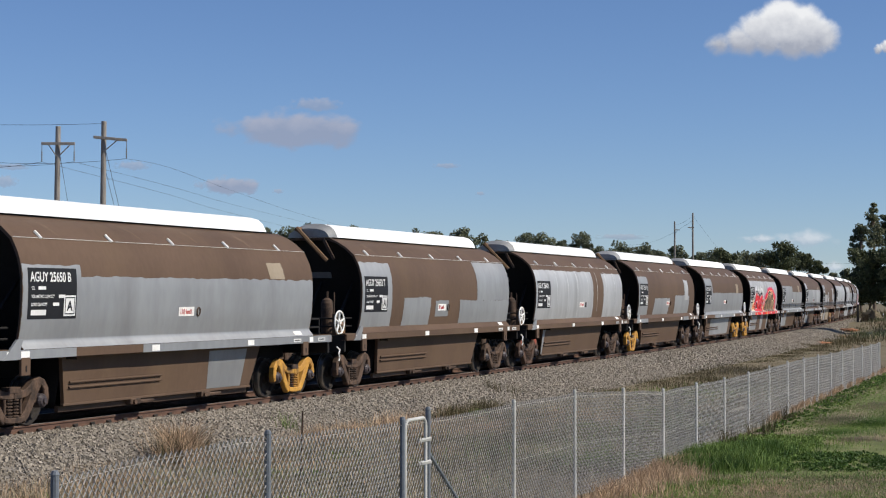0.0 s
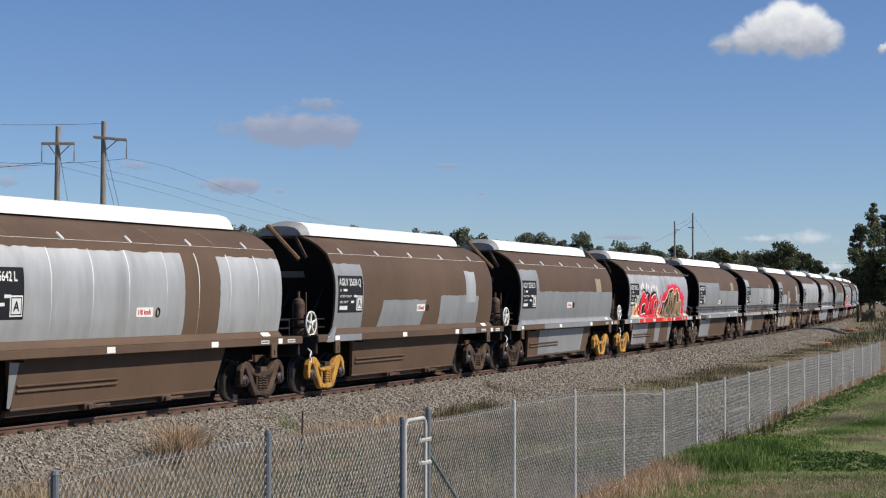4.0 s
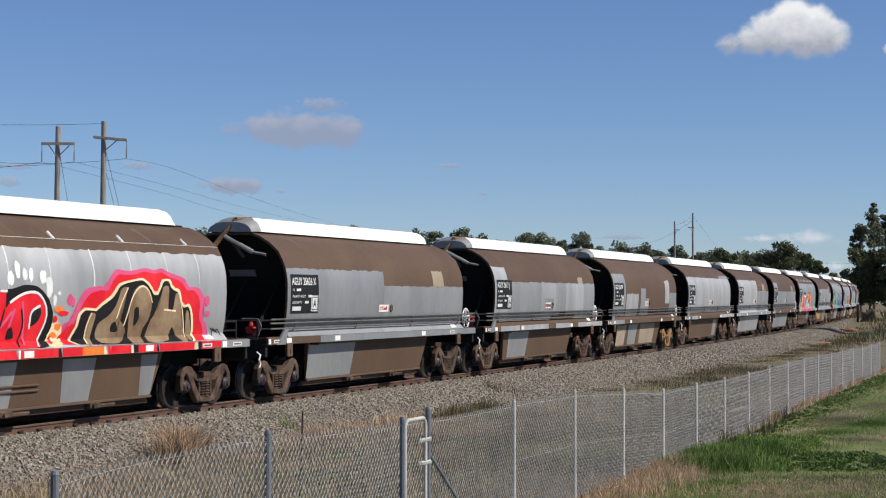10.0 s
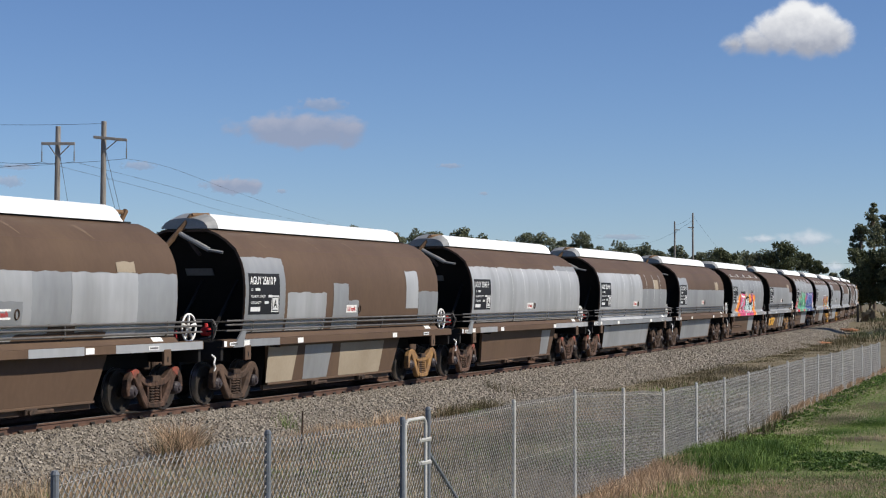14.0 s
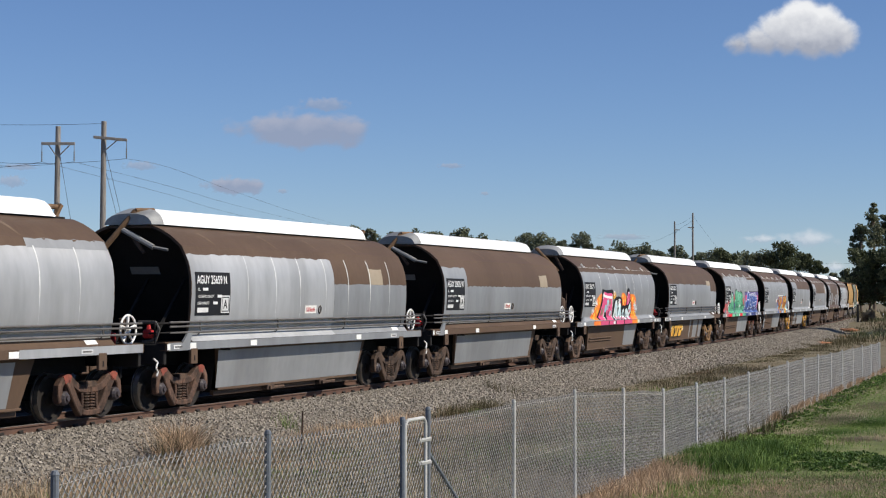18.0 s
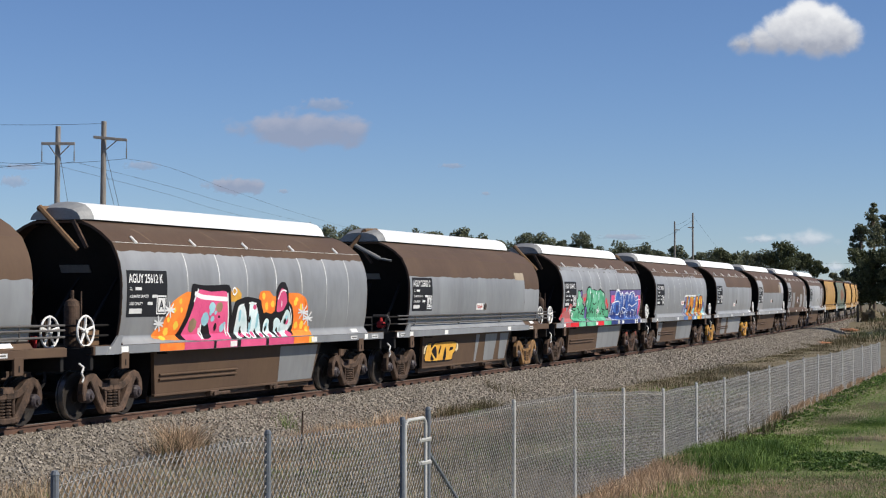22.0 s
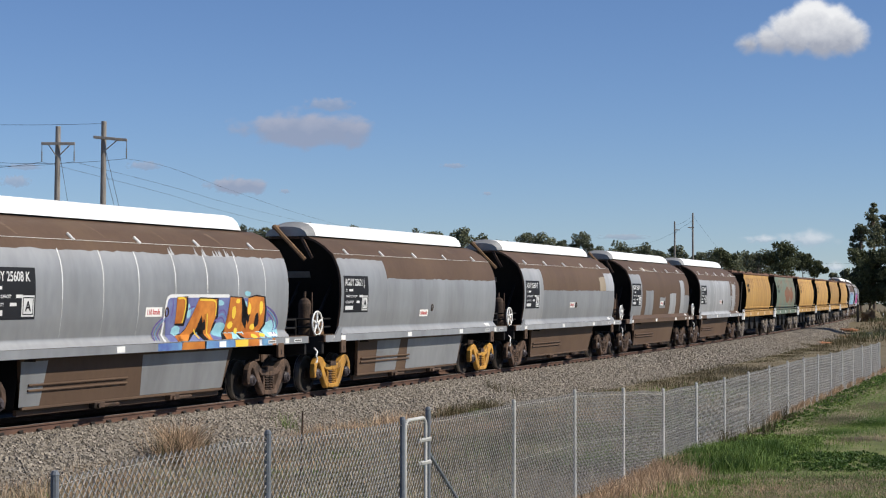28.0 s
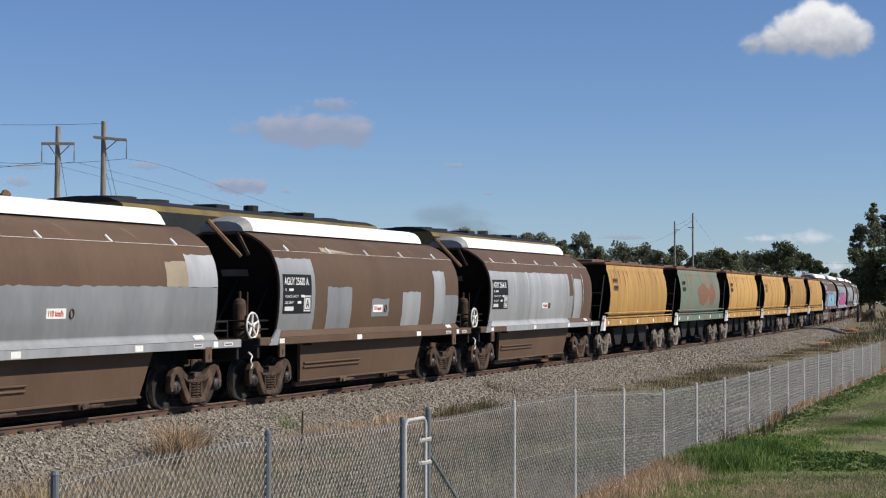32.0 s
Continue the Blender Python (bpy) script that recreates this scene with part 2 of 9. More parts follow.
def part(name, bm, material, parent, label="", smooth=False):
    """Link a bmesh, or a mesh, as one mesh object under a thing or a part."""
    me = bm if isinstance(bm, bpy.types.Mesh) else finish(bm, name, smooth)
    if not me.materials:
        me.materials.append(material)
    ob = new(name, me)
    if parent is not None:
        ob.parent = parent
    if me.materials[0] is not material:
        ob.material_slots[0].link = "OBJECT"
        ob.material_slots[0].material = material
    if label:
        ob["label"] = label
    return ob


def box(bm, x0, x1, y0, y1, z0, z1, bevel=0.0):
    r = bmesh.ops.create_cube(bm, size=1.0)
    vs = r["verts"]
    for v in vs:
        v.co = Vector((x0 + (v.co.x + 0.5) * (x1 - x0), y0 + (v.co.y + 0.5) * (y1 - y0), z0 + (v.co.z + 0.5) * (z1 - z0)))
    if bevel:
        es = list({e for v in vs for e in v.link_edges})
        bmesh.ops.bevel(bm, geom=es, offset=bevel, segments=1, affect="EDGES")
    return vs


def tube(bm, a, b, r0, r1=None, sides=8, caps=True):
    """A tapered round bar from a to b."""
    r1 = r0 if r1 is None else r1
    a, b = Vector(a), Vector(b)
    d = (b - a).normalized()
    u = d.orthogonal().normalized()
    w = d.cross(u)
    ra, rb = [], []
    for i in range(sides):
        c, s = math.cos(2 * math.pi * i / sides), math.sin(2 * math.pi * i / sides)
        ra.append(bm.verts.new(a + (u * c + w * s) * r0))
        rb.append(bm.verts.new(b + (u * c + w * s) * r1))
    for i in range(sides):
        j = (i + 1) % sides
        bm.faces.new((ra[i], ra[j], rb[j], rb[i]))
    if caps:
        bm.faces.new(ra[::-1])
        bm.faces.new(rb)


def prism(bm, outline, y0, y1):
    """An outline in x and z pushed through from y0 to y1."""
    a = [bm.verts.new((x, y0, z)) for x, z in outline]
    b = [bm.verts.new((x, y1, z)) for x, z in outline]
    n = len(outline)
    for i in range(n):
        j = (i + 1) % n
        bm.faces.new((a[i], a[j], b[j], b[i]))
    bm.faces.new(a[::-1])
    bm.faces.new(b)
    bmesh.ops.recalc_face_normals(bm, faces=bm.faces)


def sweep_x(bm, section, x0, x1, closed=False, steps=1):
    """A section in y and z swept along x."""
    rows = []
    for k in range(steps + 1):
        x = x0 + (x1 - x0) * k / steps
        rows.append([bm.verts.new((x, y, z)) for y, z in section])
    n = len(section)
    for r, q in zip(rows, rows[1:]):
        for i in range(n if closed else n - 1):
            j = (i + 1) % n
            bm.faces.new((r[i], q[i], q[j], r[j]))
    return rows


def arrays(name, verts, faces):
    me = bpy.data.meshes.new(name)
    me.from_pydata(np.asarray(verts).tolist(), [], np.asarray(faces).tolist())
    me.update()
    return me


# ---- the railway's line: a curve bending away, on a slight rise ----
S0, S1, DS = -900.0, 700.0, 0.5
SS = np.arange(S0, S1, DS)
KAPPA = np.interp(SS, (0.0, 60.0, 120.0, 180.0, 260.0), (0.0010, 0.00068, 0.00039, 0.00105, 0.00104))
HEAD = np.concatenate([[0.0], np.cumsum((KAPPA[1:] + KAPPA[:-1]) / 2 * DS)])
HEAD += 1.1957 - np.interp(0.0, SS, HEAD)
MID = (HEAD[1:] + HEAD[:-1]) / 2
PX = np.concatenate([[0.0], np.cumsum(np.cos(MID) * DS)])
PY = np.concatenate([[0.0], np.cumsum(np.sin(MID) * DS)])
PX += -7.0734 - np.interp(0.0, SS, PX)
PY += 32.4599 - np.interp(0.0, SS, PY)
GRADE = 0.00405
HALF = 1.5


def rise(s):
    return GRADE * np.clip(s, -120.0, 420.0)


def on_track(s, left=0.0, up=0.0):
    """A place s metres along the line, so far to the left of its middle and above the rails."""
    h = np.interp(s, SS, HEAD)
    o = HALF + left
    return Vector((float(np.interp(s, SS, PX) - o * np.sin(h)), float(np.interp(s, SS, PY) + o * np.cos(h)), float(rise(s) + up)))


def along(s, left=0.0, up=0.0, reach=5.7):
    """The pose of a vehicle whose bogies stand on the line."""
    a, b = on_track(s - reach, left, up), on_track(s + reach, left, up)
    d = b - a
    return Matrix.Translation((a + b) / 2) @ Euler((0, -math.asin(d.z / d.length), math.atan2(d.y, d.x))).to_matrix().to_4x4()


def ribbon(name, section, s0, s1, step, material, kind="structure", label="", category=""):
    """A section in left and up drawn along the line."""
    ss = np.arange(s0, s1 + 0.01, step)
    verts, faces, n = [], [], len(section)
    for s in ss:
        for l, u in section:
            verts.append(on_track(s, l, u)[:])
    for k in range(len(ss) - 1):
        for i in range(n - 1):
            faces.append((k * n + i, (k + 1) * n + i, (k + 1) * n + i + 1, k * n + i + 1))
    me = arrays(name, verts, faces)
    me.materials.append(material)
    ob = new(name, me)
    return tagged(ob, label, category, kind=kind)


def train_s(t):
    """How far the train has run by t seconds."""
    return 7.978 * (t - 6.0) + 0.00207 * ((t - 16.0) ** 2 - 100.0) + 0.0072 * max(0.0, t - 7.0) ** 2


# ---- grain hopper wagons ----
PROF = [(1.528, 1.435), (1.405, 1.58), (1.425, 1.68), (1.47, 1.95), (1.495, 2.3), (1.50, 2.6), (1.475, 2.9), (1.41, 3.15), (1.30, 3.38), (1.265, 3.45), (1.02, 3.66), (0.78, 3.80), (0.55, 3.89)]


def eased(prof, step=0.07):
    """The same outline with many more points, bent smoothly between the given ones."""
    zs = [z for w, z in prof]
    ws = [w for w, z in prof]
    d = [(ws[i + 1] - ws[i]) / (zs[i + 1] - zs[i]) for i in range(len(zs) - 1)]
    t = [d[0]] + [(d[i - 1] + d[i]) / 2 for i in range(1, len(d))] + [d[-1]]
    out = []
    for i in range(len(zs) - 1):
        h = zs[i + 1] - zs[i]
        n = max(1, round(h / step))
        for k in range(n):
            u = k / n
            a, b = (1 + 2 * u) * (1 - u) ** 2, u * (1 - u) ** 2
            c, e = u * u * (3 - 2 * u), u * u * (u - 1)
            out.append((a * ws[i] + b * h * t[i] + c * ws[i + 1] + e * h * t[i + 1], zs[i] + u * h))
    return out + [prof[-1]]


PROF = PROF[:1] + eased(PROF[1:10]) + PROF[10:]
PZ = [z for w, z in PROF]
PW = [w for w, z in PROF]
FLANK_Z = [1.2] + PZ
FLANK_W = [1.5335] + PW
PITCH = 15.0


def skin(x, z, off=0.0):
    """A place on the near flank of the barrel-sided body."""
    return Vector((x, -(float(np.interp(z, FLANK_Z, FLANK_W)) + off), z))


def body_mesh(prof, x0, x1, thick=0.05):
    bm = bmesh.new()
    outer = [(-w, z) for w, z in prof] + [(w, z) for w, z in prof[::-1]]
    inner = [(y * (1 - thick / 1.5), z - thick * (z - 1.45) / 2.4) for y, z in outer]
    ro = sweep_x(bm, outer, x0, x1, steps=12)
    ri = sweep_x(bm, inner, x0, x1, steps=1)
    for a, b in ((ro[0], ri[0]), (ro[-1], ri[-1])):
        for i in range(len(a) - 1):
            bm.faces.new((a[i], a[i + 1], b[i + 1], b[i]))
    for k in range(0, 1):
        bm.faces.new((ro[0][0], ri[0][0], ri[-1][0], ro[-1][0])) if len(ro) == 2 else None
    bmesh.ops.recalc_face_normals(bm, faces=bm.faces)
    for e in bm.edges:
        a, b = e.verts
        if abs(a.co.z - b.co.z) < 1e-4 and min(abs(a.co.z - 3.45), abs(a.co.z - 1.58)) < 0.004 or any(len(f.verts) == 4 and abs(f.normal.x) > 0.9 for f in e.link_faces):
            e.smooth = False
    return finish(bm, "body", True)


def end_sheet_mesh(prof, xt, xb, zb=1.2):
    """The sloping end of the hopper, closed across between the flanks."""
    bm = bmesh.new()
    rows = []
    zs = [zb] + [z for w, z in prof]
    for z in zs:
        w = float(np.interp(z, [p[1] for p in prof], [p[0] for p in prof])) - 0.045
        f = (z - zb) / (prof[-1][1] - zb)
        x = xb + (xt - xb) * f
        rows.append((bm.verts.new((x, -w, z)), bm.verts.new((x, w, z))))
    for (a, b), (c, d) in zip(rows, rows[1:]):
        bm.faces.new((a, b, d, c))
    return finish(bm, "end_sheet")


def bar(bm, pts, width, y0, y1):
    """A flat bar bent along points of the side view, between two depths."""
    ps = [Vector((x, 0, z)) for x, z in pts]
    left, right = [], []
    for i, p in enumerate(ps):
        d = (ps[min(i + 1, len(ps) - 1)] - ps[max(i - 1, 0)]).normalized()
        s = Vector((-d.z, 0, d.x)) * width / 2
        left.append(p + s)
        right.append(p - s)
    front = [[bm.verts.new((v.x, y, v.z)) for v in left] + [bm.verts.new((v.x, y, v.z)) for v in right] for y in (y0, y1)]
    n = len(ps)
    for f in front:
        for i in range(n - 1):
            bm.faces.new((f[i], f[i + 1], f[n + i + 1], f[n + i]))
    ring = list(range(n)) + list(range(2 * n - 1, n - 1, -1))
    for a, b in zip(ring, ring[1:] + ring[:1]):
        bm.faces.new((front[0][a], front[0][b], front[1][b], front[1][a]))


def bogie_frame_mesh(side):
    """One cast side frame: two humped shoulders, slanted legs, pedestals and a spring seat."""
    bm = bmesh.new()
    y0, y1 = side * 1.0, side * 1.14
    for sg in (-1, 1):
        bar(bm, [(sg * 0.99, 0.38), (sg * 1.03, 0.52), (sg * 1.01, 0.68), (sg * 0.92, 0.79), (sg * 0.79, 0.835), (sg * 0.65, 0.80), (sg * 0.52, 0.70), (sg * 0.38, 0.625), (sg * 0.2, 0.60), (0.0, 0.60)], 0.15, y0, y1)
        bar(bm, [(sg * 0.78, 0.80), (sg * 0.66, 0.64), (sg * 0.52, 0.42), (sg * 0.38, 0.24), (sg * 0.27, 0.14)], 0.18, y0 + side * 0.008, y1 + side * 0.006)
        bar(bm, [(sg * 0.76, 0.72), (sg * 0.75, 0.55), (sg * 0.72, 0.42)], 0.05, y0, y1 - side * 0.04)
        bar(bm, [(sg * 0.27, 0.60), (sg * 0.24, 0.42), (sg * 0.25, 0.24)], 0.06, y0, y1 - side * 0.015)
    bar(bm, [(-0.32, 0.17), (-0.15, 0.145), (0.15, 0.145), (0.32, 0.17)], 0.11, y0 - side * 0.02, y1 + side * 0.03)
    bmesh.ops.recalc_face_normals(bm, faces=bm.faces)
    sharp = [e for e in bm.edges if len(e.link_faces) == 2 and e.calc_face_angle(0) > 0.9]
    bmesh.ops.bevel(bm, geom=sharp, offset=0.018, segments=1, affect="EDGES")
    return finish(bm, "side_frame")


def lathe(bm, prof, at, n=10):
    """Rings of (radius, height) about an upright axis."""
    rings = [[bm.verts.new(Vector(at) + Vector((r * math.cos(2 * math.pi * i / n), r * math.sin(2 * math.pi * i / n), z))) for i in range(n)] for r, z in prof]
    for a, b in zip(rings, rings[1:]):
        for i in range(n):
            bm.faces.new((a[i], a[(i + 1) % n], b[(i + 1) % n], b[i]))
    bm.faces.new(rings[0][::-1])
    bm.faces.new(rings[-1])


def spring_mesh():
    bm = bmesh.new()
    prof = []
    for k in range(6):
        z = 0.2 + k * 0.058
        prof += [(0.05, z), (0.085, z + 0.012), (0.085, z + 0.032), (0.05, z + 0.044)]
    lathe(bm, prof, (0, 0, 0))
    return finish(bm, "spring")


def wedge_mesh():
    bm = bmesh.new()
    prism(bm, [(-0.2, 0.64), (0.2, 0.64), (0.17, 0.75), (-0.17, 0.75)], -0.09, 0.09)
    return finish(bm, "bolster_end")


def wheelset_mesh():
    bm = bmesh.new()
    for side in (-1, 1):
        prof = [(0.0, 0.02), (0.12, 0.05), (0.16, 0.02), (0.36, 0.015), (0.39, 0.06), (0.455, 0.065), (0.462, 0.0), (0.46, -0.04), (0.487, -0.05), (0.487, -0.075), (0.39, -0.08), (0.36, -0.02), (0.14, -0.02), (0.0, -0.03)]
        n = 28
        rings = []
        for r, y in prof:
            yy = side * (0.76 + y)
            rings.append([bm.verts.new((r * math.cos(2 * math.pi * i / n), yy, r * math.sin(2 * math.pi * i / n))) for i in range(n)] if r > 0 else [bm.verts.new((0, yy, 0))] * n)
        for a, b in zip(rings, rings[1:]):
            for i in range(n):
                j = (i + 1) % n
                q = []
                for v in (a[i], a[j], b[j], b[i]):
                    if v not in q:
                        q.append(v)
                if len(q) > 2:
                    bm.faces.new(q)
    tube(bm, (0, -0.78, 0), (0, 0.78, 0), 0.075, sides=10)
    bmesh.ops.recalc_face_normals(bm, faces=bm.faces)
    me = finish(bm, "wheelset")
    me.materials.append(WHEEL)
    me.materials.append(TREAD)
    for p in me.polygons:
        c = p.center
        if abs(c.y) > 0.6 and math.hypot(c.x, c.z) > 0.40 and abs(c.y) < 0.84 and abs(p.normal.y) < 0.7:
            p.material_index = 1
    return me


FRAME_M = {s: bogie_frame_mesh(s) for s in (-1, 1)}
SPRING_M = spring_mesh()
WEDGE_M = wedge_mesh()
WHEELSET_M = wheelset_mesh()


def bearing_mesh():
    bm = bmesh.new()
    lathe(bm, [(0.11, -0.14), (0.135, -0.1), (0.135, 0.08), (0.1, 0.12), (0.06, 0.13), (0.05, 0.16)], (0, 0, 0), 12)
    for v in bm.verts:
        v.co = Vector((v.co.x, -v.co.z, v.co.y))
    bmesh.ops.recalc_face_normals(bm, faces=bm.faces)
    return finish(bm, "bearing")


BEARING_M = bearing_mesh()


def shoulder_mark_mesh():
    """A red band over the top of a side frame's shoulder."""
    bm = bmesh.new()
    bar(bm, [(-0.1, 0.80), (-0.03, 0.832), (0.05, 0.828), (0.11, 0.795)], 0.165, -1.146, -1.02)
    bmesh.ops.recalc_face_normals(bm, faces=bm.faces)
    return finish(bm, "paint_mark")


MARK_M = shoulder_mark_mesh()
MARK_M.materials.append(REDMARK)
for me_ in (FRAME_M[-1], FRAME_M[1], SPRING_M, WEDGE_M, BEARING_M):
    me_.materials.append(RUST)


def add_bogie(wagon, x, paint, base=1.75):
    bm = bmesh.new()
    box(bm, -0.22, 0.22, -0.95, 0.95, 0.42, 0.70, 0.03)
    box(bm, -0.16, 0.16, -0.35, 0.35, 0.70, 0.86)
    # bolster coloured near-black for the shade behind the side frames
    bogie = part("bogie", bm, DARK, wagon)
    bogie.location = (x, 0, 0)
    for s in (-1, 1):
        part("side_frame", FRAME_M[s], paint, bogie)
        for sx in (-0.095, 0.095):
            part("spring", SPRING_M, RUST if sx < 0 else paint, bogie).location = (sx, s * 1.07, 0)
        part("bolster_end", WEDGE_M, RUST, bogie).location = (0, s * 1.06, 0)
    if paint is RUSTRED:
        for sx in (-1, 1):
            m = part("paint_mark", MARK_M, REDMARK, bogie, "red band over the frame's shoulder")
            m.matrix_basis = Matrix.Translation((sx * 0.79, 0, 0)) @ Matrix.Diagonal((sx, 1, 1, 1))
    for sx in (-1, 1):
        w = part("wheelset", WHEELSET_M, WHEEL, bogie, "dark steel wheels with bright worn rims")
        w.location = (sx * base / 2, 0, 0.46)
        for sy in (-1, 1):
            b = part("bearing", BEARING_M, BEARINGM, bogie)
            b.matrix_basis = Matrix.Translation((sx * base / 2, sy * 1.06, 0.46)) @ Matrix.Rotation(0 if sy < 0 else math.pi, 4, "Z")
    return bogie


def handwheel_mesh(r=0.29):
    bm = bmesh.new()
    n, k = 24, 6
    rings = [[bm.verts.new(((r + 0.022 * math.cos(2 * math.pi * j / k)) * math.cos(2 * math.pi * i / n), 0.022 * math.sin(2 * math.pi * j / k), (r + 0.022 * math.cos(2 * math.pi * j / k)) * math.sin(2 * math.pi * i / n))) for j in range(k)] for i in range(n)]
    for i in range(n):
        for j in range(k):
            bm.faces.new((rings[i][j], rings[(i + 1) % n][j], rings[(i + 1) % n][(j + 1) % k], rings[i][(j + 1) % k]))
    for i in range(5):
        a = 2 * math.pi * i / 5 + 0.3
        tube(bm, (0, 0.02, 0), (r * math.cos(a), 0, r * math.sin(a)), 0.032, 0.024, sides=6)
    tube(bm, (0, -0.04, 0), (0, 0.08, 0), 0.05, sides=8)
    return finish(bm, "handwheel")


HANDWHEEL_M = handwheel_mesh()
HANDWHEEL_M.materials.append(REFL)


def common_underparts(w, sill_z=(1.26, 1.43), ends=7.05):
    for s in (-1, 1):
        bm = bmesh.new()
        box(bm, -ends, ends, s * 1.50 - 0.03, s * 1.50 + 0.03, sill_z[0], sill_z[1], 0.012)
        box(bm, -ends, ends, s * 1.42 - 0.06, s * 1.42 + 0.06, sill_z[0] + 0.004, sill_z[0] + 0.024)
        box(bm, -ends, ends, s * 1.40 - 0.08, s * 1.40 + 0.08, sill_z[1] - 0.02, sill_z[1] + 0.012)
        part("side_sill", bm, BROWN, w)
    bm = bmesh.new()
    box(bm, -7.0, 7.0, -0.22, 0.22, 0.86, 1.22)
    part("centre_sill", bm, DARK, w)
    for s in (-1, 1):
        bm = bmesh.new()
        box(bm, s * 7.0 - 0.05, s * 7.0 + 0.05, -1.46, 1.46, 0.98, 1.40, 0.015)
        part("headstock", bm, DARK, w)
        bm = bmesh.new()
        box(bm, s * 7.0, s * 7.28, -0.10, 0.10, 0.80, 0.98, 0.02)
        box(bm, min(s * 7.28, s * 7.54), max(s * 7.28, s * 7.54), -0.16, 0.14, 0.76, 1.02, 0.03)
        part("coupler", bm, RUST, w)
        bm = bmesh.new()
        pts = [Vector((s * 7.05, -0.45, 0.95)), Vector((s * 7.15, -0.5, 0.72)), Vector((s * 7.3, -0.42, 0.52)), Vector((s * 7.46, -0.3, 0.50))]
        for a, b in zip(pts, pts[1:]):
            tube(bm, a, b, 0.028, sides=6)
        part("brake_hose", bm, DARK, w)
    bm = bmesh.new()
    pts = [Vector(p) for p in ((-7.3, -1.36, 1.12), (-7.2, -1.4, 1.04), (-7.27, -1.4, 0.93), (-7.16, -1.38, 0.84), (-7.2, -1.37, 0.76))]
    for a, b in zip(pts, pts[1:]):
        tube(bm, a, b, 0.02, sides=6)
    part("white_hose", bm, REFL, w, "white hanging air hose")


def grain_wagon(tabs):
    """A barrel-sided covered grain hopper on two bogies, its origin on the rails at the middle."""
    w = tagged(new("grain_hopper_wagon"), "brown bogie grain hopper wagon with white roof hatch", "railway wagon", "grain train wagons")
    part("body", body_mesh(PROF, -6.0, 6.0), BROWN, w)
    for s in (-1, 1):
        # brown end sheets coloured near-black: the recess's shade is in the paint
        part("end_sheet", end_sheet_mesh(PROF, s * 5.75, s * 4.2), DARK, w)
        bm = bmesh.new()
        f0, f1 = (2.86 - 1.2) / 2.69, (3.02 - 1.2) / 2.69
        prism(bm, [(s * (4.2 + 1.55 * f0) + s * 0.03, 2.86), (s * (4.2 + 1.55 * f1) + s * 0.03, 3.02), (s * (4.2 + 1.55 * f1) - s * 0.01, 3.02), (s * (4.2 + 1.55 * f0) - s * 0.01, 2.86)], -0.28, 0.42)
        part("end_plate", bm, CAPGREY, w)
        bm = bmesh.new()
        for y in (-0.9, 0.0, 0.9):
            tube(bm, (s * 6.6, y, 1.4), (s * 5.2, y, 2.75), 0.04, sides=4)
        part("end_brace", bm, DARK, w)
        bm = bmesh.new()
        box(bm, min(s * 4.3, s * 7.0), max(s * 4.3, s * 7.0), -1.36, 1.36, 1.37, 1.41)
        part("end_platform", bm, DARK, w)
    common_underparts(w)
    # roof walkway lips and hatch
    arch = [(0.62, 3.915), (0.60, 4.0), (0.54, 4.11), (0.42, 4.21), (0.23, 4.265), (0.0, 4.28)]
    sec = [(-a, z) for a, z in arch] + [(a, z) for a, z in arch[-2::-1]]
    bm = bmesh.new()
    rows = sweep_x(bm, sec, -5.62, 5.22, steps=6)
    nose = [bm.verts.new((5.46, y * 0.86, 3.9 + (z - 3.9) * 0.35)) for y, z in sec]
    for i in range(len(sec) - 1):
        bm.faces.new((rows[-1][i], nose[i], nose[i + 1], rows[-1][i + 1]))
    bm.faces.new(nose)
    bm.faces.new(rows[0][::-1])
    bmesh.ops.recalc_face_normals(bm, faces=bm.faces)
    hatch = part("roof_hatch", bm, HATCHW, w, "white rounded roof hatch cover")
    bm = bmesh.new()
    front = [bm.verts.new((-6.06, y * 0.94, 3.88 + (z - 3.88) * 0.66)) for y, z in sec]
    back = [bm.verts.new((-5.63, y * 1.012, z + 0.004)) for y, z in sec]
    for i in range(len(sec) - 1):
        bm.faces.new((front[i], back[i], back[i + 1], front[i + 1]))
    bm.faces.new(front)
    bmesh.ops.recalc_face_normals(bm, faces=bm.faces)
    part("hatch_cap", bm, CAPGREY, hatch, "dull grey rounded hatch end")
    bm = bmesh.new()
    for s in (-1, 1):
        box(bm, -5.9, 5.7, min(s * 0.5, s * 0.56), max(s * 0.5, s * 0.56), 3.80, 3.925)
    # near-black coaming also draws the shadow line under the hatch
    part("hatch_coaming", bm, DARK, hatch)
    # skirt of the discharge hoppers
    for s in (-1, 1):
        bm = bmesh.new()
        o = [(-4.35, 1.27), (3.75, 1.27), (3.45, 0.34), (-4.05, 0.34)]
        a = [bm.verts.new((x, s * (1.248 if z > 1 else 1.10), z)) for x, z in o]
        b = [bm.verts.new((x, s * (1.168 if z > 1 else 1.02), z)) for x, z in o]
        for i in range(4):
            j = (i + 1) % 4
            bm.faces.new((a[i], a[j], b[j], b[i]))
        bm.faces.new(a[::-1])
        bm.faces.new(b)
        bmesh.ops.recalc_face_normals(bm, faces=bm.faces)
        skirt = part("hopper_skirt", bm, BROWN, w)
        bm = bmesh.new()
        box(bm, -4.1, 3.5, s * 1.085 - 0.035, s * 1.085 + 0.035, 0.31, 0.36, 0.008)
        box(bm, -4.1, 3.5, s * 0.96 - 0.04, s * 0.96 + 0.04, 0.20, 0.31)
        part("skirt_ledge", bm, BROWN, skirt)
